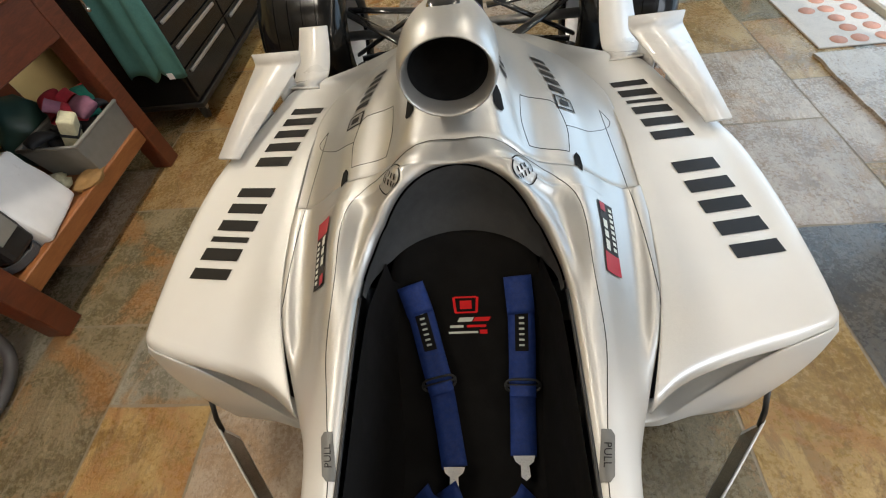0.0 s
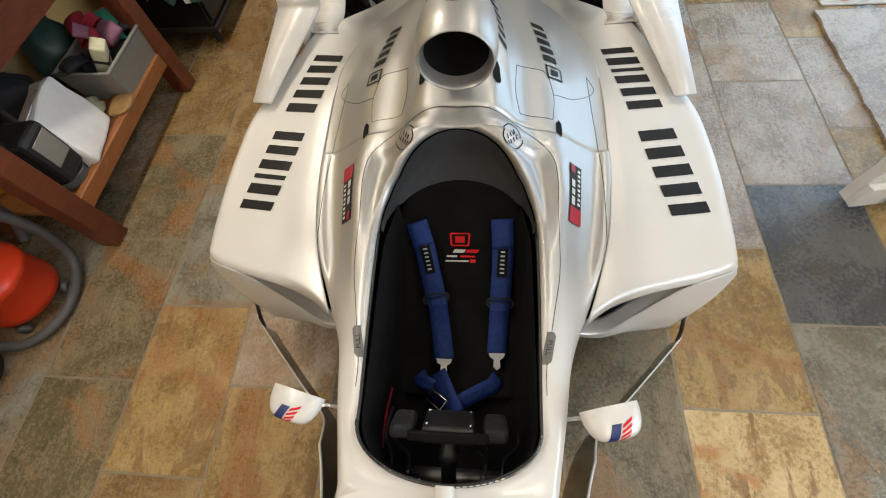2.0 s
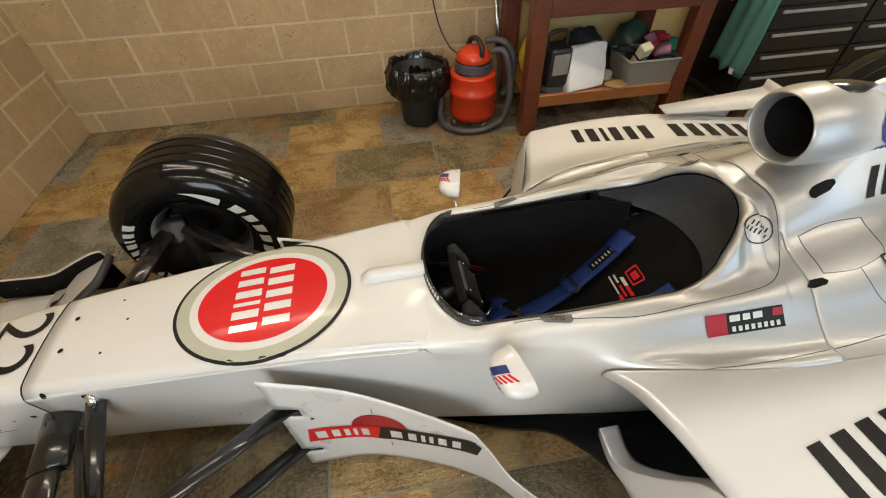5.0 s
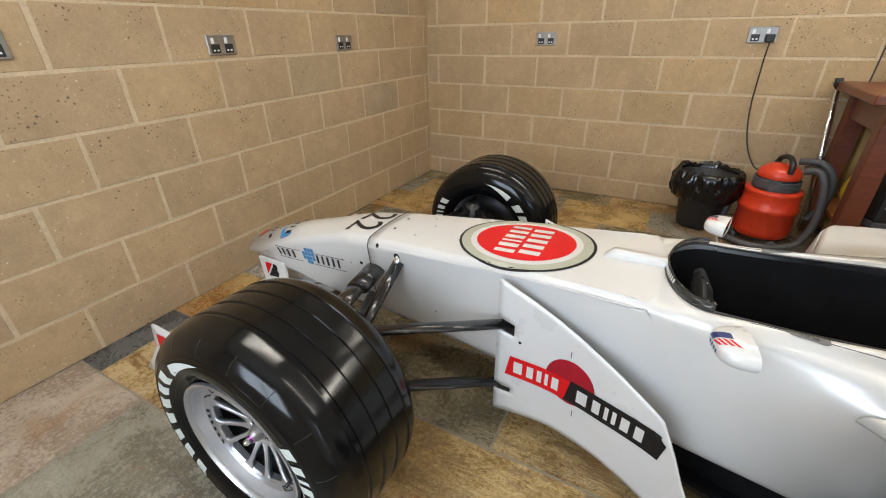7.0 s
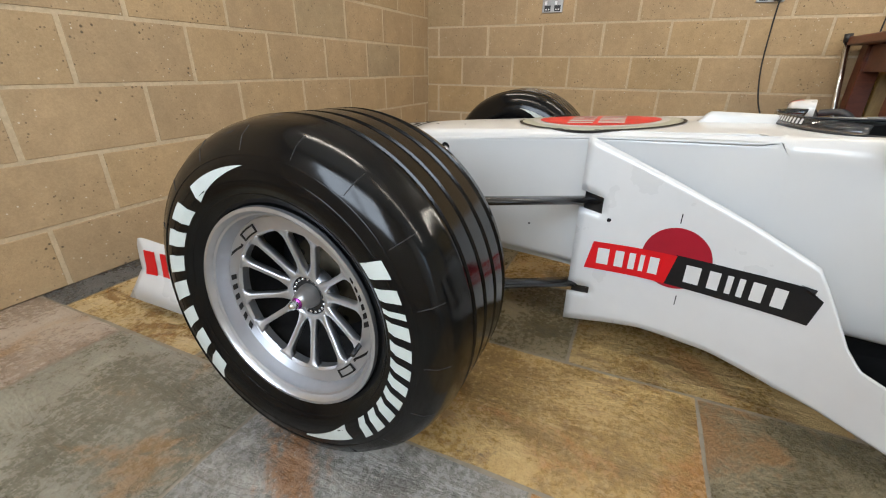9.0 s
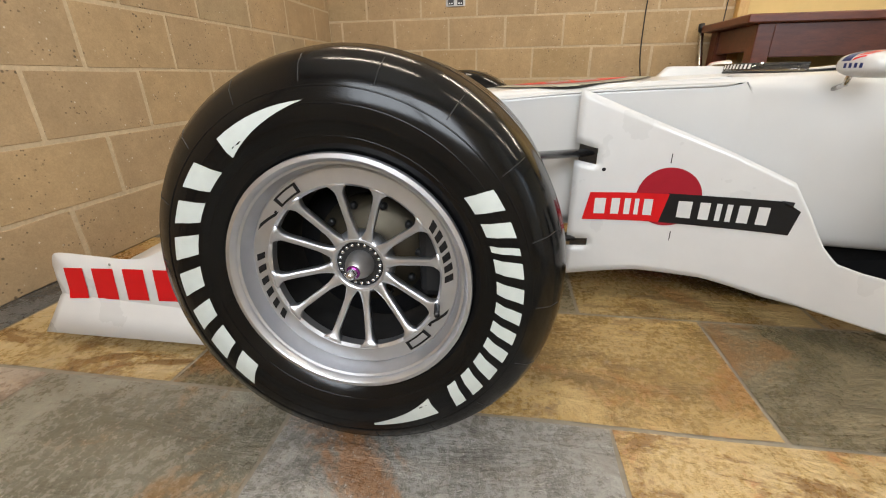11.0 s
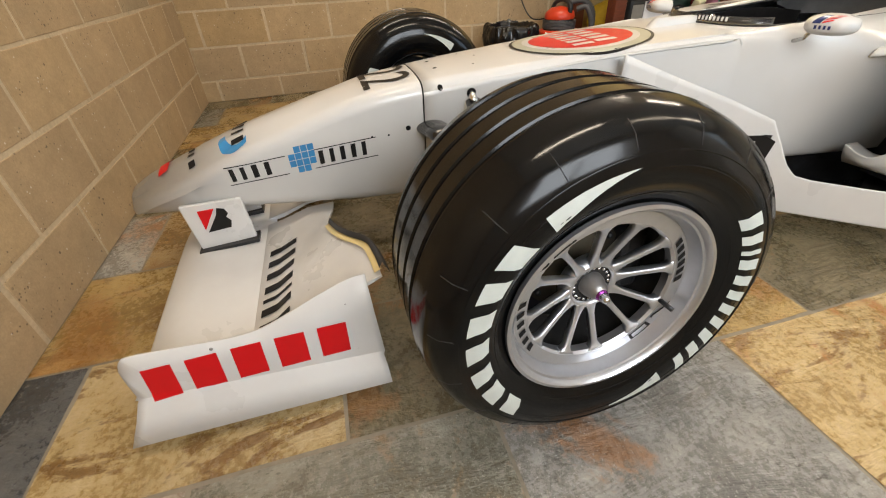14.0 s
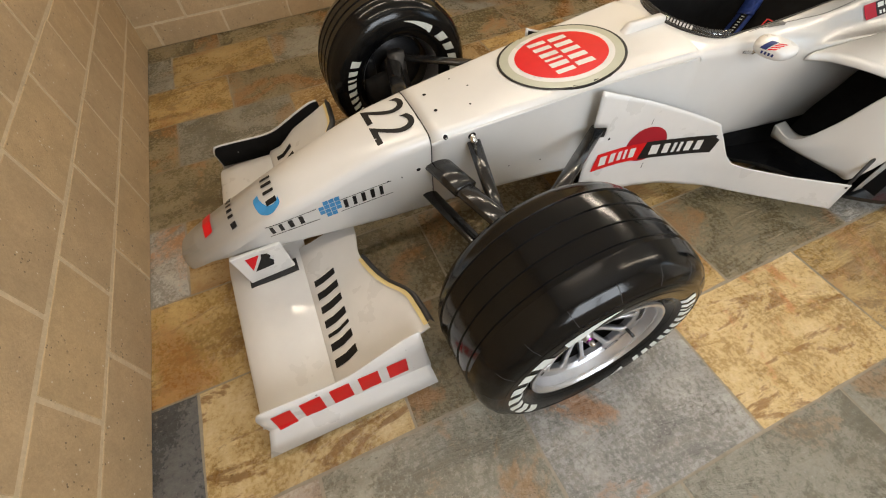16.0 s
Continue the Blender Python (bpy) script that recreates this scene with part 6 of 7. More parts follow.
# long bars of lettering on the sidepods
for sx in (1, -1):
    pt = bvh_of(pods[0 if sx > 0 else 1])
    words, wd = bars([0.050, 0.056, 0.055, 0.056, 0.056, 0, 0.048, 0.048, 0.050, 0.024, 0.052, 0.044], 0.104, 0.0055, 0.66)
    if sx > 0:
        decal("pod_bars", [[(a, b - 0.052) for a, b in s] for s in words], INK, "black bars of lettering on the sidepod", pt, (0.597, 1.442, 0.6), (-0.174, 0.985, 0), (-0.985, -0.174, 0), DOWN, 0.0035, 0.03)
    else:
        decal("pod_bars", [[(a - wd, b - 0.052) for a, b in s] for s in words], INK, "black bars of lettering on the sidepod", pt, (-0.580, 1.442, 0.6), (-0.165, -0.985, 0), (-0.985, 0.165, 0), DOWN, 0.0035, 0.03)
    # driver plate
    base = decal("name_plate", [rect(-0.083, -0.024, 0.083, 0.024)], INK, "black and red name plate", tree_both, (sx * 0.312, 1.480, 0.62), (0, sx, 0), (sx * -0.9, 0, 0.4), (-sx * 0.55, 0, -0.83), 0.0018, 0.015)
    decal("plate_red", [rect(-0.083, -0.024, -0.040, 0.024)], DEEP_RED, "red end of the name plate", tree_both, (sx * 0.312, 1.480, 0.62), (0, sx, 0), (sx * -0.9, 0, 0.4), (-sx * 0.55, 0, -0.83), 0.0026, 0.015)
    bl, w2 = bars([0.011] * 8, 0.011, 0.0025, 0.7)
    decal("plate_bars", [[(a - 0.032, b - 0.018) for a, b in s] for s in bl] + [rect(-0.034, 0.004, -0.012, 0.018), rect(-0.006, 0.004, 0.010, 0.018), rect(0.016, 0.004, 0.036, 0.018)], LETTER, "white bars of lettering", tree_both, (sx * 0.312, 1.480, 0.62), (0, sx, 0), (sx * -0.9, 0, 0.4), (-sx * 0.55, 0, -0.83), 0.0034, 0.015)
    decal("plate_flag", [rect(0.058, 0.003, 0.080, 0.020)], DEEP_RED, "small red flag on the plate", tree_both, (sx * 0.312, 1.480, 0.62), (0, sx, 0), (sx * -0.9, 0, 0.4), (-sx * 0.55, 0, -0.83), 0.0034, 0.015)
    # small round badge beside the headrest
    bo = (sx * 0.130, 1.580, 0.70)
    ring = [(disc(0, 0, 0.034, 0.034, 32)[k], disc(0, 0, 0.034, 0.034, 32)[(k + 1) % 32], disc(0, 0, 0.031, 0.031, 32)[(k + 1) % 32], disc(0, 0, 0.031, 0.031, 32)[k]) for k in range(32)]
    b1, w1 = bars([0.007] * 5, 0.011, 0.002, 0.5)
    b2, w2 = bars([0.007] * 6, 0.011, 0.002, 0.5)
    decal("round_badge", [list(q) for q in ring] + [[(a - w1 / 2, b + 0.002) for a, b in s] for s in b1] + [[(a - w2 / 2, b - 0.013) for a, b in s] for s in b2], INK, "thin black round badge", tree_both, bo, (0.75, 0.65, 0) if sx > 0 else (0.75, -0.65, 0), (-0.5, 0.6, 0.6) if sx > 0 else (0.5, 0.6, 0.6), (-sx * 0.5, 0.25, -0.8), 0.002, 0.02)
    # engine cover: blue swoosh, grey-black name bars, dark emblem with bars
    way = (-sx, 0, -0.15)
    fwd = (0, 1, 0) if sx > 0 else (0, -1, 0)
    k = 1 if sx > 0 else -1
    decal("cover_swoosh", [[(-0.006, 0.004), (0.02, -0.028), (0.055, -0.046), (0.10, -0.040), (0.118, -0.020), (0.075, -0.020), (0.04, 0.0), (0.018, 0.030), (0.0, 0.030)]] if sx > 0 else [[(-a, b) for a, b in [(-0.006, 0.004), (0.02, -0.028), (0.055, -0.046), (0.10, -0.040), (0.118, -0.020), (0.075, -0.020), (0.04, 0.0), (0.018, 0.030), (0.0, 0.030)]]], BLUE, "blue crescent print", tree_body, (sx * 0.09, 1.80, 0.905), fwd, (0, 0, 1), way, 0.002, 0.012)
    decal("cover_swoosh", [rect(k * 0.062 - 0.012, -0.004, k * 0.062 + 0.012, 0.004), rect(k * 0.066 - 0.010, 0.012, k * 0.066 + 0.016, 0.020)], BLUE, "blue round print", tree_body, (sx * 0.09, 1.80, 0.905), fwd, (0, 0, 1), way, 0.002, 0.012)
    bl, w3 = bars([0.014] * 7, 0.010, 0.002, 0.7)
    decal("cover_bars", [[(k * 0.03 + (a if k > 0 else a - w3), b - 0.06) for a, b in s] for s in bl], BLUE, "blue bars of lettering", tree_body, (sx * 0.09, 1.80, 0.905), fwd, (0, 0, 1), way, 0.002, 0.012)
    bl, w3 = bars([0.036, 0.034, 0.030, 0.034, 0.036, 0.030, 0.036, 0.034, 0.034], 0.078, 0.006, 0.62)
    decal("cover_bars", [[(a if k > 0 else a - w3, b) for a, b in s] for s in bl], INK, "black bars of lettering", tree_both, (sx * 0.10, 1.835, 0.735), (0, 1, 0.07) if k > 0 else (0, -1, -0.07), (0, 0, 1), (-sx, 0, -0.35), 0.002, 0.015)
    decal("cover_globe", [disc(k * 0.235, 0.03, 0.018, 0.070, 24)], SKYBLUE, "sky blue crescent print", tree_both, (sx * 0.10, 1.88, 0.735), (0, 1, 0.05) if k > 0 else (0, -1, -0.05), (0, 0, 1), (-sx, 0, -0.35), 0.0012, 0.015)
    bl, w3 = bars([0.034] * 5, 0.046, 0.005, 0.7)
    o = (sx * 0.272, 1.845, 0.655)
    decal("emblem_bars", [rect(k * -0.002 - 0.024, -0.008, k * -0.002 - 0.019, 0.046), rect(k * -0.002 + 0.019, -0.008, k * -0.002 + 0.024, 0.046), rect(k * -0.002 - 0.019, 0.041, k * -0.002 + 0.019, 0.046), rect(k * -0.002 - 0.019, -0.008, k * -0.002 + 0.019, -0.003), rect(k * -0.002 - 0.010, 0.006, k * -0.002 + 0.010, 0.032)] + [[(k * 0.035 + (a if k > 0 else a - w3), b) for a, b in s] for s in bl], INK, "dark emblem and bars of lettering", tree_both, o, (-sx * 0.15 * k, k, 0), (-sx * 0.8, -sx * 0.12 * k, 0.6), (-sx * 0.5, 0, -0.85), 0.002, 0.012)
    # nose side: two rows of dark bars with a blue block between
    side = (-sx, 0, 0)
    bl, w4 = bars([0.022, 0.022, 0.028, 0.026], 0.040, 0.006, 0.52)
    bl2, w5 = bars([0.024, 0.022, 0.024, 0.024, 0.022], 0.040, 0.006, 0.52)
    o = (sx * 0.12, -0.648, 0.318)
    rise = (0, k, 0.09 * k)
    allbars = [[(a if k > 0 else a - 0.42, b) for a, b in s] for s in bl] + [[(a + (0.235 if k > 0 else -0.19), b) for a, b in s] for s in bl2]
    if k > 0:
        allbars += [rect(-0.004, -0.010, 0.155, -0.0075), rect(-0.004, 0.044, 0.155, 0.0465), rect(0.225, -0.010, 0.40, -0.0075), rect(0.225, 0.044, 0.40, 0.0465)]
    decal("nose_bars", allbars, INK, "thin dark bars of lettering", tree_body, o, rise, (0, 0, 1), side, 0.0015, 0.02)
    decal("chequer_bars", [rect(k * 0.19 - 0.028 + 0.018 * i, -0.012 + 0.020 * j, k * 0.19 - 0.012 + 0.018 * i, 0.006 + 0.020 * j) for i in range(4) for j in range(4) if (i, j) not in ((0, 3), (3, 0), (0, 0))], SKYBLUE, "blue chequer block", tree_body, o, rise, (0, 0, 1), side, 0.0015, 0.02)
# nose top: blue crescent, dark bars, red patch
crescent = [(0.046 * math.cos(w), 0.042 * math.sin(w)) for w in np.linspace(-1.9, 0.9, 18)] + [(0.040 * math.cos(w) - 0.016, 0.034 * math.sin(w) + 0.010) for w in np.linspace(0.75, -1.75, 16)]
decal("nose_crescent", [crescent[i:i + 1] + [crescent[i + 1], crescent[32 - i], crescent[33 - i]] for i in range(16)], SKYBLUE, "blue crescent on the nose", tree_body, (0.045, -0.615, 0.5), UX, VY, DOWN, 0.0015, 0.015)
bl, w6 = bars([0.024] * 5, 0.034, 0.005, 0.5)
decal("nose_top_bars", [[(w6 / 2 - a, b - 0.017) for a, b in s] for s in bl], INK, "dark bars of lettering", tree_body, (0.0, -0.605, 0.5), UX, VY, DOWN, 0.0025, 0.015)
bl, w6 = bars([0.018] * 6, 0.018, 0.003, 0.6)
decal("nose_top_bars", [[(w6 / 2 - a, b - 0.009) for a, b in s] for s in bl], INK, "dark bars of lettering", tree_body, (0.0, -0.735, 0.5), UX, VY, DOWN, 0.0025, 0.015)
decal("nose_patch", [rect(-0.04, -0.014, 0.04, 0.014)], RED, "red patch on the nose tip", tree_body, (0.0, -0.815, 0.5), UX, VY, DOWN, 0.0025, 0.012)

# bargeboard printing: red globe behind a red and black band
for sx in (1,):
    bt = bvh_of(barge[sx])
    o, u, v, way = (0.30, 0.449, 0.291), (0, 0.999, 0.035), (0, 0, 1), (-1, 0, 0)
    decal("board_globe", [disc(0.195, 0.008, 0.070, 0.074, 40)], DEEP_RED, "dark red globe print", bt, o, u, v, way, 0.0035, 0.015)
    decal("board_band", [rect(0.185, -0.058, 0.432, 0.018, 0.012)], INK, "black end of the printed band", bt, o, u, v, way, 0.0045, 0.02)
    decal("board_band", [rect(0.0, -0.058, 0.185, 0.016, 0.014)], RED, "red end of the printed band", bt, o, u, v, way, 0.0047, 0.02)
    bl, _ = bars([0.038, 0.028, 0.020, 0.014, 0.028], 0.042, 0.005, 0.72)
    bl2, _ = bars([0.040, 0.028, 0.014, 0.014, 0.028, 0.028], 0.042, 0.006, 0.72)
    decal("board_bars", [[(a + 0.022, b - 0.041) for a, b in s] for s in bl] + [[(a + 0.215, b - 0.041) for a, b in s] for s in bl2], WHITE, "white bars of lettering", bt, o, u, v, way, 0.0056, 0.02)
    decal("tick_bars", [rect(0.188, 0.092, 0.190, 0.115), rect(0.215, -0.105, 0.217, -0.08)], INK, "thin black print bars", bt, o, u, v, way, 0.004, 0.02)
    decal("fastener_hole", [disc(0.04, 0.075, 0.005, 0.005, 12)], INK, "", bt, o, u, v, way, 0.004, 0.02)

# wing printing
fl_tree = bvh_of(*[c for c in wing.children if c.name.startswith("flap")])
ep_tree = bvh_of(*[c for c in wing.children if c.name.startswith("endplate")])
bl, _ = bars([0.044, 0.046, 0.046, 0.046, 0.022, 0.044, 0.046], 0.080, 0.008, 0.58, 0.008)
decal("wing_bars", [[(a, b) for a, b in s] for s in bl], INK, "black bars of lettering on the flap", fl_tree, (0.170, -0.518, 0.2), (1, -0.03, 0), (0.0, -1, -0.3), (0, 0.15, -1), 0.002, 0.02)
decal("wing_bars", [[(a, b) for a, b in s] for s in bl], INK, "black bars of lettering on the flap", fl_tree, (-0.530, -0.518, 0.2), (1, 0.03, 0), (0.0, -1, -0.3), (0, 0.15, -1), 0.002, 0.02)
bl, _ = bars([0.072, 0.080, 0.078, 0.080, 0.080], 0.078, 0.003, 0.72, 0.006)
decal("endplate_bars", [[(a, b) for a, b in s] for s in bl], RED, "red bars of lettering", ep_tree, (0.66, -0.800, 0.108), (0, 1, 0.03), (0, -0.05, 1), (-1, 0, 0), 0.004, 0.02)
# half roundel on the side of the pod
pt = bvh_of(pods[0])
for r, m_, lf, lb in ((0.175, INK, 0.006, "black rim"), (0.168, SAGE, 0.0066, "grey-green ring"), (0.142, WHITE, 0.0072, "white ring"), (0.122, RED, 0.0078, "red middle")):
    decal("side_roundel", [disc(0, 0, r, r, 56)], m_, lb + " of the sidepod emblem", pt, (0.75, 1.66, 0.285), (0, 1, 0), (0, 0, 1), (-1, 0, 0), lf, 0.03)


# ---- work bench and what lies on its shelf ----
bench = empty("work_bench", "red-brown stained timber work bench against the wall", "work bench")
BX0, BX1, BY0, BY1 = -2.13, -1.515, 1.57, 2.72
for ly in (1.605, 2.545):
    part("leg", box_bm(-1.615, -1.525, ly, ly + 0.09, 0, 0.84, 0.004), REDWOOD, bench)
    part("leg", box_bm(-2.12, -2.03, ly, ly + 0.09, 0, 0.84, 0.004), REDWOOD, bench)
part("top", box_bm(BX0, BX1 + 0.03, BY0 - 0.04, BY1, 0.84, 0.885, 0.006), REDWOOD, bench, "thick stained bench top")
part("apron", box_bm(-1.565, -1.530, 1.695, 2.545, 0.665, 0.84, 0.004), REDWOOD, bench, "deep front apron")
part("apron", box_bm(-2.03, -1.615, 1.62, 1.655, 0.70, 0.84, 0.004), REDWOOD, bench)
part("shelf", box_bm(-2.10, -1.569, 1.635, 2.61, 0.205, 0.232, 0.003), SHELFWOOD, bench, "orange-brown lower shelf board")
part("shelf_rail", box_bm(-1.568, -1.533, 1.695, 2.545, 0.175, 0.245, 0.004), SHELFWOOD, bench, "front rail of the shelf")


def lumpy(name, label, category, at, size, material, seed=1, rough=0.25, sub=3):
    """A soft rumpled bundle."""
    bm = bmesh.new()
    bmesh.ops.create_icosphere(bm, subdivisions=sub, radius=1)
    for v in bm.verts:
        q = v.co * 1.8 + Vector((seed * 3.1, seed * 1.7, 0))
        v.co = v.co * (1 + rough * noise.noise(q) + rough * 0.6 * noise.noise(q * 2.7))
        v.co.z = max(v.co.z, -0.75)
        v.co = Vector((v.co.x * size[0], v.co.y * size[1], (v.co.z + 0.75) * size[2] / 1.75))
    ob = part(name, bm, material, None, label, True)
    ob.matrix_world = pose(*at)
    return tagged(ob, label, category)


SHZ = 0.232
# storage crate with work gloves
crate = empty("storage_crate", "open grey plastic crate full of work gloves on the shelf", "crate", (-1.66, 2.42, SHZ), 0)
crate_mesh = bmesh.new()
for z0, z1, a, b in ((0, 0.012, 0.11, 0.165),):
    box_bm(-a, a, -b, b, z0, z1, bm=crate_mesh)
part("base", crate_mesh, CRATE, crate)
for (a0, b0), (a1, b1) in (((-0.11, -0.165), (0.11, -0.165)), ((0.11, -0.165), (0.11, 0.165)), ((0.11, 0.165), (-0.11, 0.165)), ((-0.11, 0.165), (-0.11, -0.165))):
    k = 1.14
    me = mesh_of([(a0, b0, 0.012), (a1, b1, 0.012), (a1 * k, b1 * k, 0.155), (a0 * k, b0 * k, 0.155)], [(0, 1, 2, 3)], "side", False)
    side = put("side", me, CRATE, crate)
    thicken(side, 0.005, 0)
rim_path = [(a * 0.128, b * 0.190, 0.157) for a, b in ((-1, -1), (1, -1), (1, 1), (-1, 1), (-1, -1))]
put("rim", tube_mesh(rim_path, 0.008, 6), CRATE, crate)
GLOVE_RED = speckled("red_glove", (0.30, 0.015, 0.03), 0.8, 0.3, 60, 0.3)
GLOVE_BLACK = speckled("black_glove", (0.02, 0.02, 0.024), 0.8, 0.3, 60, 0.3)
GLOVE_PALE = speckled("pale_cloth", (0.55, 0.52, 0.36), 0.9, 0.15, 60, 0.3)
GLOVE_TEAL = speckled("teal_glove", (0.02, 0.20, 0.15), 0.8, 0.2, 60, 0.3)
GLOVE_MAUVE = speckled("mauve_glove", (0.22, 0.09, 0.14), 0.85, 0.2, 60, 0.3)


def glove(label, at, turn, material, cuff, size=1.0, fingers=0):
    """A limp work glove: cuff, flat palm, four fingers and a thumb."""
    r = random.Random(int(sum(at) * 1000) % 997)
    ob = empty("work_glove", label, "glove")
    ob.matrix_world = pose(*at, *turn) @ Matrix.Scale(size, 4)
    rows = []
    for u in np.linspace(0, 1, 10):
        hw, th = 0.036 + 0.010 * math.sin(2.4 * u), 0.014 + 0.006 * math.sin(3 * u)
        rows.append([(hw * math.cos(w) + 0.003 * math.sin(9 * u), 0.095 * u, th * math.sin(w) + 0.006 * math.sin(5 * u + at[1] * 40)) for w in np.linspace(0, 2 * math.pi, 18, endpoint=False)])
    put("palm", grid_mesh(rows, True, True), material, ob)
    rows = [[(hw * math.cos(w), y, 0.016 * math.sin(w)) for w in np.linspace(0, 2 * math.pi, 18, endpoint=False)] for y, hw in ((-0.055, 0.040), (-0.045, 0.037), (-0.02, 0.035), (0.0, 0.035))]
    put("cuff", grid_mesh(rows, True), cuff, ob, "knitted cuff")
    for k, x in enumerate((-0.033, -0.011, 0.011, 0.033)[:fingers]):
        ln, bend = 0.06 + 0.012 * (k in (1, 2)), r.uniform(-0.035, 0.015)
        put("finger", mesh_of(*tube(catmull([(x, 0.085, 0.0), (x * 1.15, 0.085 + ln * 0.5, bend * 0.4), (x * 1.25, 0.085 + ln, bend)], 8), [0.013, 0.013, 0.0125, 0.012, 0.0115, 0.011, 0.009, 0.004], 10)), material, ob)
    if fingers:
        put("thumb", mesh_of(*tube(catmull([(0.036, 0.03, 0), (0.062, 0.055, -0.006), (0.070, 0.088, -0.012)], 8), [0.014, 0.014, 0.013, 0.013, 0.012, 0.011, 0.009, 0.004], 10)), material, ob)
    return ob


CX, CY = -1.66, 2.42
glove("limp red rubber work glove over the crate edge", (CX + 0.0, CY + 0.0, SHZ + 0.215), (-38, 12, -75), GLOVE_RED, GLOVE_MAUVE, 0.95)
glove("mauve and red work glove in the crate", (CX + 0.02, CY + 0.05, SHZ + 0.215), (-20, 20, -120), GLOVE_MAUVE, GLOVE_RED)
glove("dark red work glove heaped in the crate", (CX - 0.05, CY + 0.02, SHZ + 0.20), (10, -15, 40), GLOVE_RED, GLOVE_RED, 1.1)
glove("black work glove heaped in the crate", (CX - 0.02, CY - 0.09, SHZ + 0.165), (5, 10, 150), GLOVE_BLACK, GLOVE_BLACK, 1.1)
glove("grey-black work glove hanging in the crate", (CX + 0.025, CY + 0.07, SHZ + 0.165), (-10, 0, -20), GLOVE_BLACK, GLOVE_BLACK)
glove("teal rubber glove standing in the crate", (CX + 0.03, CY + 0.095, SHZ + 0.165), (55, 0, 30), GLOVE_TEAL, GLOVE_TEAL, 0.85)
glove("bright red rubber glove at the crate end", (CX + 0.035, CY + 0.145, SHZ + 0.165), (50, 10, 70), RED, RED, 0.75)
pack = part("cloth_pack", box_bm(-0.028, 0.028, -0.035, 0.035, 0, 0.15, 0.008, 2), GLOVE_PALE, None)
pack.matrix_world = pose(CX + 0.035, CY - 0.10, SHZ + 0.11, 12, 28, 20)
tagged(pack, "pale ribbed cloth pack leaning in the crate", "cloth")
part("pack_band", box_bm(-0.0295, 0.0295, -0.0365, 0.0365, 0.07, 0.085), GLOVE_BLACK, pack, "black strap round the pack")
for bx, by, br in ((-0.05, -0.07, 0.055), (-0.04, 0.08, 0.055), (0.03, 0.02, 0.06)):
    lumpy("rag", "dark crumpled rag deep in the crate", "rag", (CX + bx, CY + by, SHZ + 0.014), (br, br, 0.13), GLOVE_BLACK, int(br * 1000) + int(by * 100), 0.15)
# tan work glove, simplified to a folded lump without fingers
lumpy("leather_pouch", "tan leather work glove drawn as a folded lump on the shelf", "pouch", (-1.575, 2.21, SHZ), (0.05, 0.075, 0.035), speckled("tan_leather", (0.30, 0.17, 0.06), 0.8, 0.2, 50, 0.4), 21, 0.35)
lumpy("rag", "pale crumpled rag on the shelf", "rag", (-1.72, 2.17, SHZ), (0.06, 0.07, 0.05), GLOVE_PALE, 23, 0.5)


def white_bag():
    bm = box_bm(-0.055, 0.055, -0.13, 0.13, 0, 0.245, 0.014, 2)
    bmesh.ops.subdivide_edges(bm, edges=bm.edges[:], cuts=3, use_grid_fill=True)
    for v in bm.verts:
        q = v.co * 14
        v.co += Vector((noise.noise(q), noise.noise(q + Vector((9, 0, 0))), noise.noise(q + Vector((0, 7, 0))) * (v.co.z > 0.02))) * 0.013
        v.co.z = max(0, v.co.z)
        v.co.y += v.co.z * 0.12
    ob = part("plastic_bag", bm, BAG, None, "", True)
    ob.matrix_world = pose(-1.60, 1.985, SHZ, 0, -20, 14)
    part("heat_seal", box_bm(-0.040, 0.030, -0.118, 0.122, 0.243, 0.2475, 0.001), BAG, ob, "flat welded top seam")
    return tagged(ob, "full white polythene bag standing on the shelf", "bag")


white_bag()
# battery charger with coiled lead
ch = empty("battery_charger", "black battery charger with a grey panel and coiled lead", "charger", (-1.63, 1.80, SHZ), 8)
part("case", box_bm(-0.075, 0.075, -0.07, 0.07, 0.045, 0.265, 0.02, 2), BLACK, ch)
part("panel", box_bm(0.0755, 0.079, -0.05, 0.05, 0.12, 0.235, 0.002), CRATE, ch, "grey control panel")
coil = [(0.07 * math.cos(w), 0.075 * math.sin(w), 0.012 + 0.006 * w / 6.3) for w in np.linspace(0, 2 * math.pi * 5, 120)]
put("lead", tube_mesh(coil, 0.006, 6), HOSE, ch, "coiled grey lead")
put("carry_strap", curve_tube([(0, -0.06, 0.26), (0, -0.05, 0.33), (0, 0.05, 0.33), (0, 0.06, 0.26)], 0.010, 20, 8), BLACK, ch)
lumpy("kit_bag", "yellow and black tool bag at the back of the shelf", "tool bag", (-1.93, 1.80, SHZ), (0.10, 0.11, 0.24), speckled("yellow_cloth", (0.55, 0.38, 0.02), 0.7, 0.2, 20, 0.2), 31, 0.2)
lumpy("kit_bag", "dark canvas bundle at the back of the shelf", "tool bag", (-1.92, 2.10, SHZ), (0.11, 0.14, 0.24), GLOVE_BLACK, 33, 0.3)
lumpy("kit_bag", "dark green helmet bag at the back of the shelf", "tool bag", (-1.90, 2.42, SHZ), (0.10, 0.12, 0.27), speckled("bottle_green", (0.02, 0.05, 0.04), 0.5, 0.2, 20, 0.1), 35, 0.2)
rope = [(-1.78 + (0.06 + 0.01 * math.sin(w * 2.3)) * math.cos(w), 2.10 + 0.08 * math.sin(w), SHZ + 0.012 + 0.004 * w) for w in np.linspace(0, 2 * math.pi * 3, 70)]
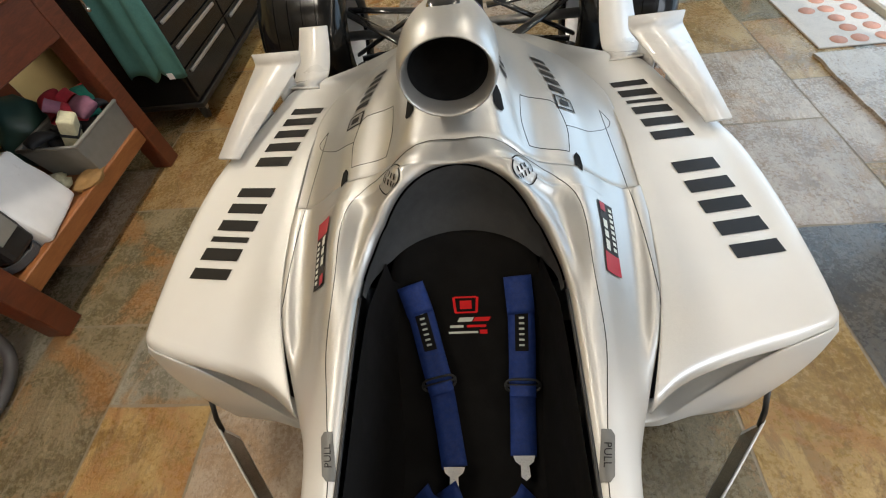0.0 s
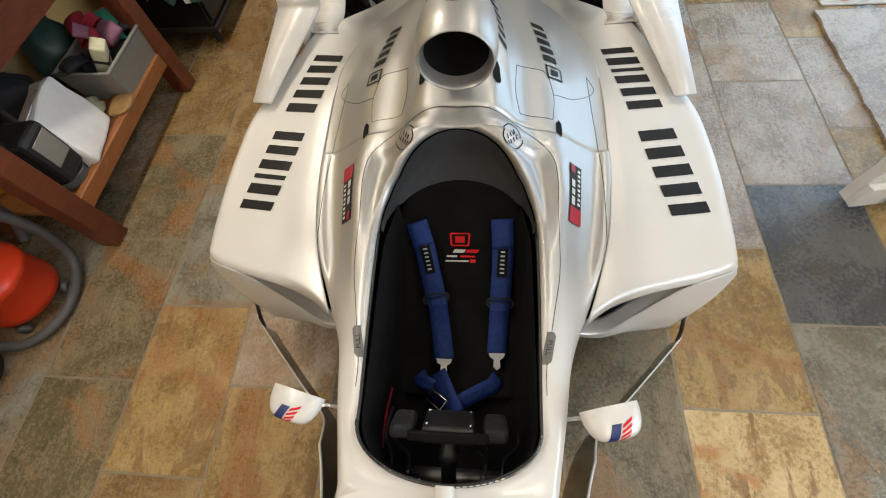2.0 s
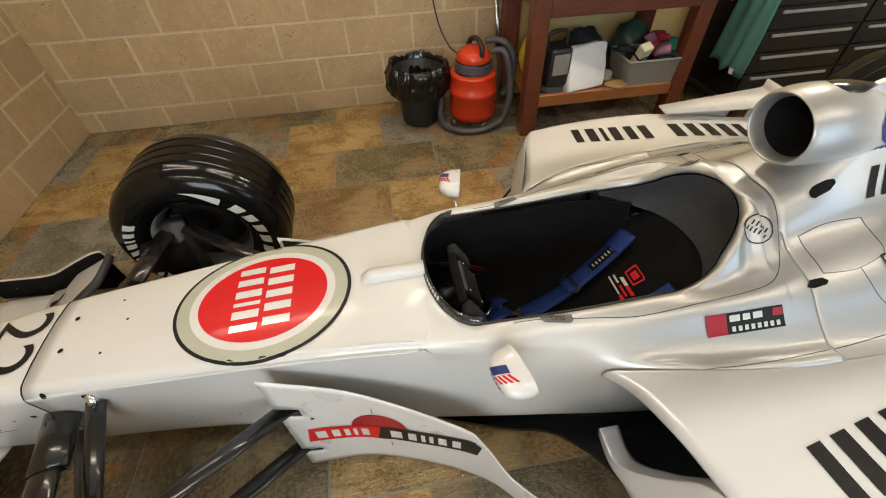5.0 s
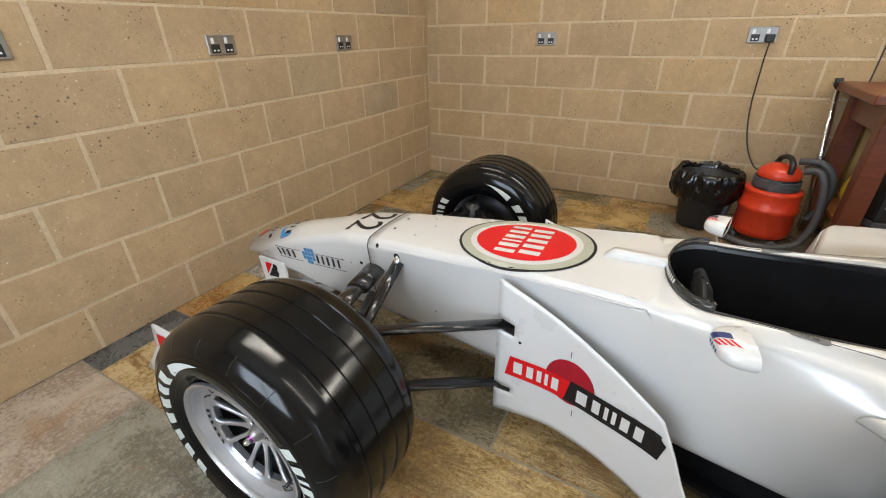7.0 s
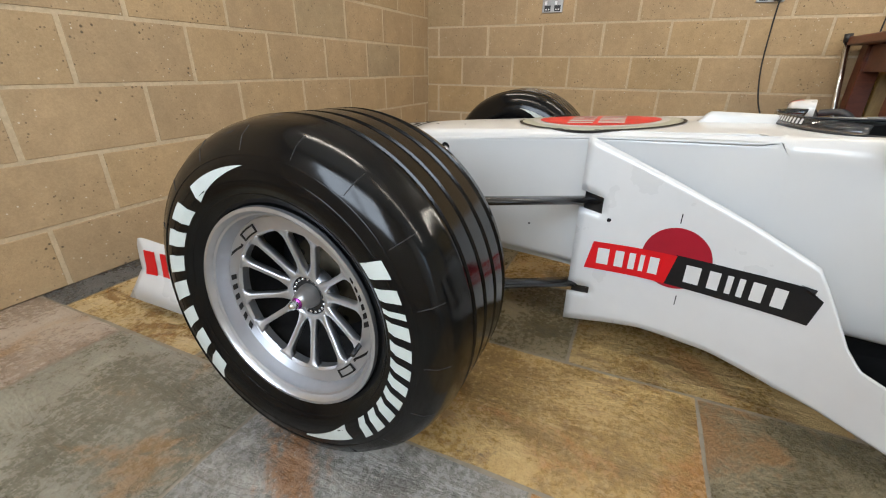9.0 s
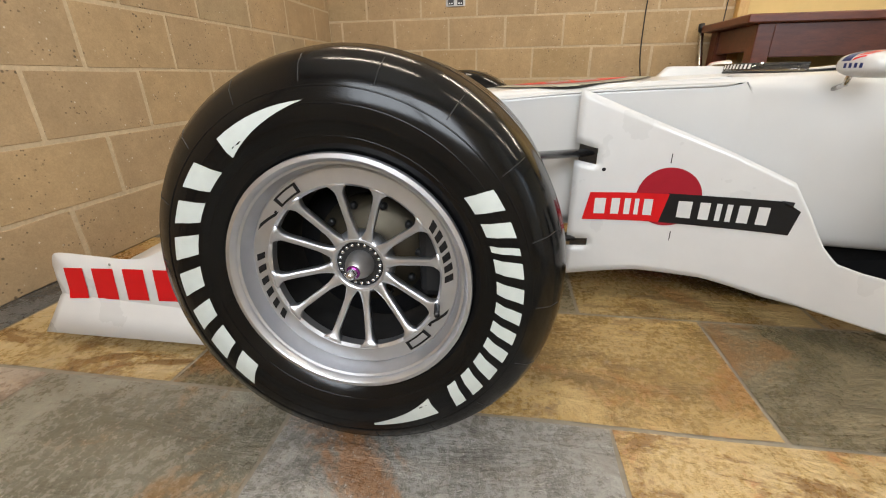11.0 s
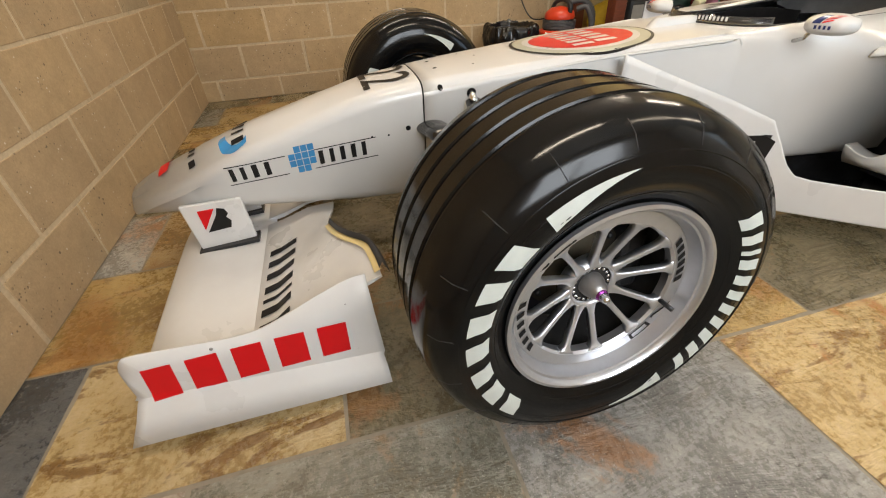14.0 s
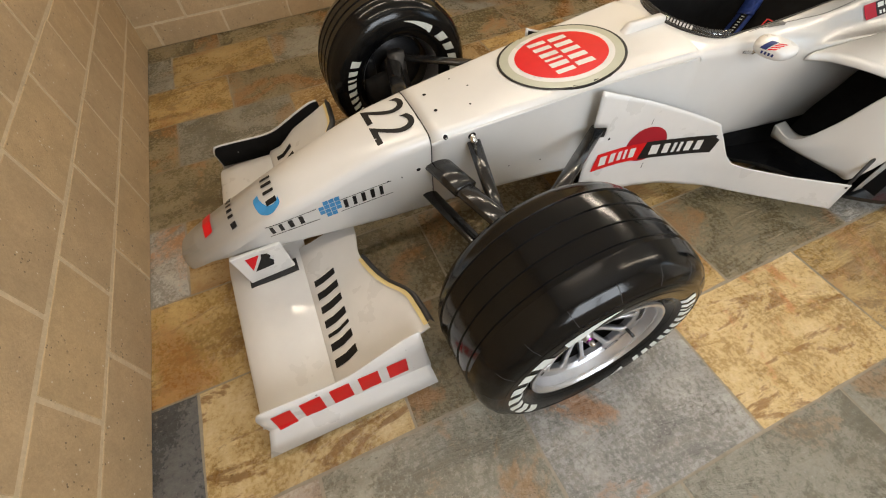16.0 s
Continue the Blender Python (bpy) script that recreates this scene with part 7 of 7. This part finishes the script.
tagged(put("rope", tube_mesh(rope, 0.011, 7), speckled("hemp", (0.33, 0.24, 0.13), 0.95, 0.2, 90, 0.5)), "coil of brown rope on the shelf", "rope")

# vice on the bench corner
vice = empty("bench_vice", "blue cast bench vice with a steel screw and bar", "vice", (-1.53, 2.58, 0.885), 0)
VBLUE = speckled("blue_cast_paint", (0.02, 0.07, 0.16), 0.4, 0.2, 30, 0.1)
part("base", box_bm(-0.06, 0.05, -0.05, 0.05, 0, 0.03, 0.008, 2), VBLUE, vice)
part("body", box_bm(-0.10, 0.03, -0.035, 0.035, 0.03, 0.10, 0.014, 2), VBLUE, vice)
part("jaw", box_bm(0.035, 0.065, -0.055, 0.055, 0.045, 0.135, 0.008, 2), VBLUE, vice)
part("jaw", box_bm(-0.01, 0.02, -0.055, 0.055, 0.08, 0.135, 0.008, 2), VBLUE, vice)
put("screw", tube_mesh([(0.06, 0, 0.07), (0.135, 0, 0.07)], 0.012, 12), BRIGHT, vice)
put("bar", tube_mesh([(0.12, 0.01, 0.10), (0.128, 0.03, -0.155)], 0.005, 8), BRIGHT, vice, "steel tommy bar")
put("bar_end", lathe([(-0.008, 0), (-0.006, 0.008), (0.006, 0.008), (0.008, 0)], 12, "z"), BRIGHT, vice, m=pose(0.128, 0.03, -0.160))

# tool chest on castors with a towel
chest = empty("tool_chest", "glossy black roller tool chest with silver drawer pulls", "tool chest", (0, 0, 0))
CY0, CY1, CXF = 2.90, 4.15, -1.42
part("body", box_bm(-1.98, CXF - 0.012, CY0, CY1, 0.13, 0.95, 0.006), CHEST, chest)
zs = [0.15, 0.30, 0.42, 0.54, 0.66, 0.78, 0.94]
for z0, z1 in zip(zs, zs[1:]):
    for y0, y1 in ((CY0 + 0.015, (CY0 + CY1) / 2 - 0.006), ((CY0 + CY1) / 2 + 0.006, CY1 - 0.015)):
        dr = part("drawer", box_bm(CXF - 0.012, CXF, y0, y1, z0 + 0.004, z1 - 0.004, 0.003), CHEST, chest)
        part("pull", box_bm(CXF, CXF + 0.012, y0 + 0.05, y1 - 0.05, z1 - 0.035, z1 - 0.019, 0.003), ALLOY, dr, "silver drawer pull")
part("skirt", box_bm(-1.99, CXF + 0.004, CY0 - 0.004, CY1 + 0.004, 0.10, 0.13, 0.004), BLACK, chest)
for cx, cy in ((CXF - 0.06, CY0 + 0.07), (CXF - 0.06, CY1 - 0.07), (-1.93, CY0 + 0.07), (-1.93, CY1 - 0.07)):
    put("castor_wheel", lathe([(-0.016, 0.0), (-0.018, 0.03), (-0.014, 0.045), (0.014, 0.045), (0.018, 0.03), (0.016, 0)], 24, "x"), BLACK, chest, "black castor", pose(cx, cy, 0.045, 0, 0, 20))
    part("castor_fork", box_bm(cx - 0.026, cx + 0.026, cy - 0.02, cy + 0.02, 0.05, 0.10, 0.006), STEEL, chest, "steel castor fork with a brake")
towel_rows = []
for u in np.linspace(0, 1, 18):
    towel_rows.append([(-1.50 + 0.13 * s + 0.012 * math.sin(5 * s + 3 * u), 2.868 - 0.012 * math.cos(9 * s + 2 * u) - 0.03 * u, 0.92 - u * 0.60 + 0.02 * math.sin(6 * s)) for s in np.linspace(-1, 1, 20)])
towel = put("towel", grid_mesh(towel_rows), TEAL)
thicken(towel, 0.008, 0)
tagged(towel, "teal terry towel hanging on the end of the tool chest", "towel")
part("towel_tag", box_bm(-1.44, -1.41, 2.816, 2.8185, 0.315, 0.345), BAG, towel, "white care tag")

# waste bin with a liner
bin_ob = empty("waste_bin", "black plastic waste bin with a loose bin liner", "waste bin", (-1.88, 1.02, 0))
put("bucket", lathe([(0.004, 0.0), (0.004, 0.115), (0.02, 0.118), (0.34, 0.150), (0.345, 0.155), (0.335, 0.146), (0.02, 0.112), (0.02, 0)], 40, "z"), BLACK, bin_ob)
liner = []
for r, z, wob in ((0.05, 0.10, 0.2), (0.115, 0.20, 0.2), (0.146, 0.31, 0.10), (0.158, 0.362, 0.10), (0.170, 0.375, 0.12), (0.190, 0.352, 0.16), (0.200, 0.305, 0.20), (0.197, 0.255, 0.24), (0.186, 0.205, 0.26)):
    row = []
    for w in np.linspace(0, 2 * math.pi, 110, endpoint=False):
        n1 = noise.noise(Vector((3.2 * math.cos(w), 3.2 * math.sin(w), z * 7)))
        n2 = noise.noise(Vector((9 * math.cos(w), 9 * math.sin(w), z * 16)))
        n3 = abs(noise.noise(Vector((17 * math.cos(w), 17 * math.sin(w), z * 30)))) - 0.2
        rr = max(0.02, r * (1 + wob * (0.55 * n1 + 0.45 * n2 - 0.45 * n3)))
        if z < 0.37 and r > 0.165:
            rr = max(rr, 0.160)
        row.append((rr * math.cos(w), rr * math.sin(w), z + 0.10 * wob * n1 + (0.035 * n2 if z < 0.26 and r > 0.15 else 0.012 * n2)))
    liner.append(row)
put("liner", grid_mesh(catmull(liner, 40), True), BINBAG, bin_ob, "shiny black bin liner")

# drum vacuum cleaner
vac = empty("vacuum_cleaner", "orange drum vacuum cleaner with a grey hose", "vacuum cleaner", (-1.80, 1.355, 0), 0)
vac.scale = (0.96, 0.96, 0.87)
put("drum", lathe([(0.05, 0.0), (0.05, 0.135), (0.065, 0.150), (0.10, 0.155), (0.225, 0.150), (0.232, 0.157), (0.262, 0.157), (0.27, 0.150), (0.35, 0.146), (0.36, 0.150), (0.372, 0.146), (0.378, 0.128), (0.38, 0.0)], 48, "z"), ORANGE, vac, "orange drum")
put("motor_head", lathe([(0.378, 0.118), (0.40, 0.112), (0.455, 0.106)], 40, "z"), BLACK, vac, "black motor housing")
wind = [(0.116 * math.cos(w), 0.116 * math.sin(w), 0.386 + 0.010 * w / 6.3) for w in np.linspace(0, 2 * math.pi * 6, 150)]
put("wound_flex", tube_mesh(wind, 0.006, 6), HOSE, vac, "flex wound round the head")
put("cap", lathe([(0.455, 0.108), (0.47, 0.110), (0.50, 0.102), (0.53, 0.07), (0.545, 0.0)], 36, "z"), ORANGE, vac, "orange domed cap")
put("carry_arm", curve_tube([(-0.09, -0.02, 0.50), (-0.08, 0.0, 0.56), (0.0, 0.02, 0.585), (0.08, 0.03, 0.56), (0.09, 0.03, 0.50)], 0.016, 30, 10), BLACK, vac, "black carrying arm")
for w in (20, 110, 200, 290):
    put("castor", lathe([(-0.012, 0.0), (-0.014, 0.02), (-0.01, 0.026), (0.01, 0.026), (0.014, 0.02), (0.012, 0)], 16, "x"), HOSE, vac, "small grey castor", pose(0.15 * math.cos(radians(w)), 0.15 * math.sin(radians(w)), 0.026, 0, 0, w))
hose_pts = [(0.06, 0.10, 0.52), (0.10, 0.16, 0.53), (0.12, 0.20, 0.42), (0.13, 0.215, 0.22), (0.14, 0.17, 0.06), (0.19, 0.04, 0.028), (0.19, -0.10, 0.028), (0.10, -0.20, 0.030), (-0.02, -0.22, 0.06), (-0.08, -0.19, 0.20)]
path = catmull(hose_pts, 220)
put("hose", tube_mesh(path, [0.020 + 0.0022 * (i % 2) for i in range(220)], 10), HOSE, vac, "ribbed grey hose")
hose2 = catmull([(-0.02, 0.08, 0.56), (0.04, 0.17, 0.57), (0.06, 0.235, 0.48), (0.05, 0.24, 0.30), (0.03, 0.20, 0.20)], 110)
put("hose", tube_mesh(hose2, [0.020 + 0.0022 * (i % 2) for i in range(110)], 10), HOSE, vac, "ribbed grey hose")
mk, mw = bars([0.020] * 4, 0.045, 0.006, 0.5)
drum_tree = bvh_of(vac.children[0])
put("drum_marks", laid([[(a - mw / 2, b) for a, b in s] for s in mk], drum_tree, (0.2, 0.0, 0.13), (0, 1, 0), (0, 0, 1), (-1, 0, 0), 0.002), speckled("faded_print", (0.35, 0.03, 0.02), 0.5, 0.2, 30, 0), vac, "faded bars of writing")
wand = empty("vacuum_wand", "chrome vacuum wand with black ends leaning on the wall", "vacuum wand")
put("pipe", tube_mesh([(-2.02, 1.61, 0.05), (-2.12, 1.535, 0.86)], 0.016, 14), BRIGHT, wand)
put("end", tube_mesh([(-2.12, 1.535, 0.855), (-2.125, 1.531, 0.90)], 0.020, 14), BLACK, wand)
put("collar", tube_mesh([(-2.058, 1.582, 0.36), (-2.064, 1.577, 0.41)], 0.022, 14), BLACK, wand)


# sockets and flexes
def socket(at, rz, plug=False):
    s = empty("wall_socket", "brushed steel double wall socket" + (" with a black plug in it" if plug else ""), "wall socket", at, rz, "sockets on the walls")
    part("plate", box_bm(-0.073, 0.073, 0, 0.008, -0.043, 0.043, 0.003), STEEL, s)
    for dx in (-0.035, 0.035):
        part("switch", box_bm(dx + 0.012 - 0.008, dx + 0.012 + 0.008, 0.0082, 0.013, 0.006, 0.030, 0.002), BAG, s, "white rocker switch")
        part("insert", box_bm(dx - 0.022, dx + 0.022, 0.0082, 0.0095, -0.034, 0.003, 0.001), BLACK, s, "black socket insert")
        for px in (-0.009, 0.009):
            part("slot", box_bm(dx + px - 0.005, dx + px + 0.005, 0.0097, 0.0105, -0.026, -0.019), BAG, s)
    if plug:
        part("plug", box_bm(-0.060, -0.014, 0.0108, 0.045, -0.040, 0.004, 0.008, 2), BLACK, s, "black mains plug")
    return s


socket((ROOM_X0 + 0.0, -0.185, 1.112), -90)
socket((ROOM_X0 + 0.0, 1.112, 1.122), -90, True)
socket((-1.116, ROOM_Y0, 1.116), 0)
socket((-0.251, ROOM_Y0, 1.128), 0)
socket((0.585, ROOM_Y0, 1.150), 0)
tagged(put("mains_flex", curve_tube([(-2.11, 1.15, 1.09), (-2.125, 1.15, 0.95), (-2.13, 1.16, 0.70), (-2.12, 1.20, 0.50), (-2.05, 1.26, 0.38), (-1.90, 1.30, 0.39)], 0.0045, 50, 6), BLACK), "black mains flex hanging from the socket", "cable")
tagged(put("mains_flex", curve_tube([(-2.14, 1.68, 1.5), (-2.135, 1.67, 1.0), (-2.12, 1.65, 0.7), (-2.10, 1.60, 0.45), (-1.98, 1.50, 0.42)], 0.004, 40, 6), BLACK), "thin black flex hanging down the wall", "cable")

# slab and mat by the doorway
slab_rng = random.Random(5)
slab_edge = [(1.750 + slab_rng.uniform(-0.006, 0.006), y) for y in np.linspace(2.11, 3.02, 22)]
slab = put("threshold_slab", plate_mesh(slab_edge + [(2.29, 3.02), (2.29, 2.11)], 0.014, "z"), SLATES["pink"], None, m=pose(0, 0, 0.008))
tagged(slab, "pale pink riven slate slab before the doorway", "slab", kind="structure")
mat_b = empty("spotted_mat", "pale mat with rows of pink and plum spots", "mat")
part("weave", box_bm(1.80, 2.22, 3.07, 4.3, 0.0, 0.010, 0.003), MAT_WEAVE, mat_b)
spot = lathe([(0.0, 0.040), (0.0015, 0.039), (0.0018, 0)], 18, "z")
for j in range(11):
    put("spot", spot, DOT_PINK, mat_b, m=pose(2.02, 3.13 + 0.108 * j, 0.0105))
    put("spot", spot, DOT_GREY, mat_b, m=pose(2.135, 3.13 + 0.108 * j, 0.0105))
    if j % 3 == 0:
        put("spot", spot, MAT_WEAVE, mat_b, m=pose(1.92, 3.13 + 0.108 * j, 0.0105))

# ---- wall blocks and floor tiles, piece by piece ----
COURSE, JOINT = 0.215, 0.012
block_meshes = {}
jog = random.Random(23)


def block_mesh(length, height):
    key = (round(length, 3), round(height, 3))
    if key not in block_meshes:
        bm = box_bm(0, length, -0.05, 0.0008, 0, height, 0.0016)
        me = bpy.data.meshes.new("block")
        bm.to_mesh(me)
        bm.free()
        me.materials.append(BLOCK)
        block_meshes[key] = me
    return block_meshes[key]


def lay_blocks(parent, along_x, start, stop, joint_even, joint_odd, length, z_first):
    """Courses from the floor up; a joint of the even courses stands at joint_even, of the odd ones at joint_odd."""
    rows = [(0.0, z_first - JOINT)]
    z = z_first
    while z < ROOM_Z - 0.02:
        rows.append((z, min(COURSE - JOINT, ROOM_Z - z)))
        z += COURSE
    for row, (z0, h) in enumerate(rows):
        at = joint_odd if row % 2 else joint_even
        a = at - length * math.ceil((at - start) / length)
        while a < stop:
            lo, hi = max(a, start), min(a + length - JOINT, stop)
            if hi - lo > 0.03:
                trim_a, trim_b, dip = jog.choice((0, 0.002, 0.004)), jog.choice((0, 0.002, 0.004)), jog.choice((0, 0.002, 0.003))
                ob = put("block", block_mesh(hi - lo - trim_a - trim_b, h - dip), BLOCK, parent)
                tip = jog.uniform(-0.25, 0.25)
                ob.matrix_world = pose(lo + trim_a, ROOM_Y0, z0, 0, tip) if along_x else pose(ROOM_X0, hi - trim_b, z0, 0, tip, -90)
            a += length


lay_blocks(wall_front, True, ROOM_X0, ROOM_X1, 0.221, 0.433, 0.4235, 0.211)
lay_blocks(wall_side, False, ROOM_Y0, 1.735, -0.655, -0.867, 0.4235, 0.144)

STRIPS = [-2.17, -1.975, -1.595, -1.222, -0.848, -0.460, -0.060, 0.335, 0.728, 1.145, 1.565, 1.965, 2.30]
KNOWN = {(8, -1): "grey", (8, 0): "sand", (8, 1): "gold", (8, 2): "pink", (8, -2): "green", (8, -3): "pink", (7, -1): "olive", (7, 0): "gold", (7, 1): "olive", (7, -2): "sand", (7, -3): "dark",
         (9, -1): "green", (9, 0): "green", (9, 1): "green", (9, 2): "dark", (9, 3): "pink", (9, 4): "pink", (10, 1): "gold", (10, 0): "green", (10, 2): "gold", (10, 3): "pink",
         (3, 1): "gold", (3, 0): "rust", (3, 2): "green", (4, 0): "gold", (4, 1): "pink", (4, -1): "rust", (2, 0): "olive", (2, 1): "olive", (2, -1): "gold", (2, 2): "olive", (1, 1): "green", (1, 0): "gold", (1, 2): "green",
         (3, -1): "rust", (3, -2): "green", (5, -1): "olive", (5, -2): "rust", (6, -1): "olive", (6, -2): "olive", (5, 2): "olive", (8, 3): "pink", (7, 3): "grey", (7, 2): "grey", (1, -1): "green", (2, -2): "olive", (4, -2): "olive"}
rng = random.Random(11)
tile_meshes = {}


def tile_mesh(wx, wy, kind, variant):
    key = (round(wx, 3), round(wy, 3), kind, variant)
    if key not in tile_meshes:
        r = random.Random(hash((round(wx * 1000), round(wy * 1000), variant)) % 9999)
        nx, ny = 4, 6
        v, f = [], []
        for i in range(nx + 1):
            for j in range(ny + 1):
                e = i in (0, nx) or j in (0, ny)
                v.append((wx * i / nx + (r.uniform(-0.002, 0.002) if e else 0), wy * j / ny + (r.uniform(-0.002, 0.002) if e else 0), -0.002 if e else r.uniform(-0.0008, 0.0008)))
        f = grid_faces(nx + 1, ny + 1, flip=True)
        me = mesh_of(v, f, "tile")
        me.materials.append(SLATES[kind])
        tile_meshes[key] = me
    return tile_meshes[key]


for s in range(len(STRIPS) - 1):
    x0, x1 = STRIPS[s] + 0.004, STRIPS[s + 1] - 0.004
    base = 0.45 if s % 2 == 0 else 0.15
    for k in range(-4, 9):
        y0, y1 = base + 0.597 * k + 0.004, base + 0.597 * (k + 1) - 0.004
        y0, y1 = max(y0, ROOM_Y0), min(y1, ROOM_Y1)
        if y1 - y0 < 0.04:
            continue
        kind = KNOWN.get((s, k)) or rng.choice(["gold", "green", "olive", "rust", "grey", "sand", "pink", "olive"])
        ob = put("tile", tile_mesh(x1 - x0, y1 - y0, kind, (s * 7 + k) % 3), None, floor)
        ob.matrix_world = pose(x0, y0, 0.0)
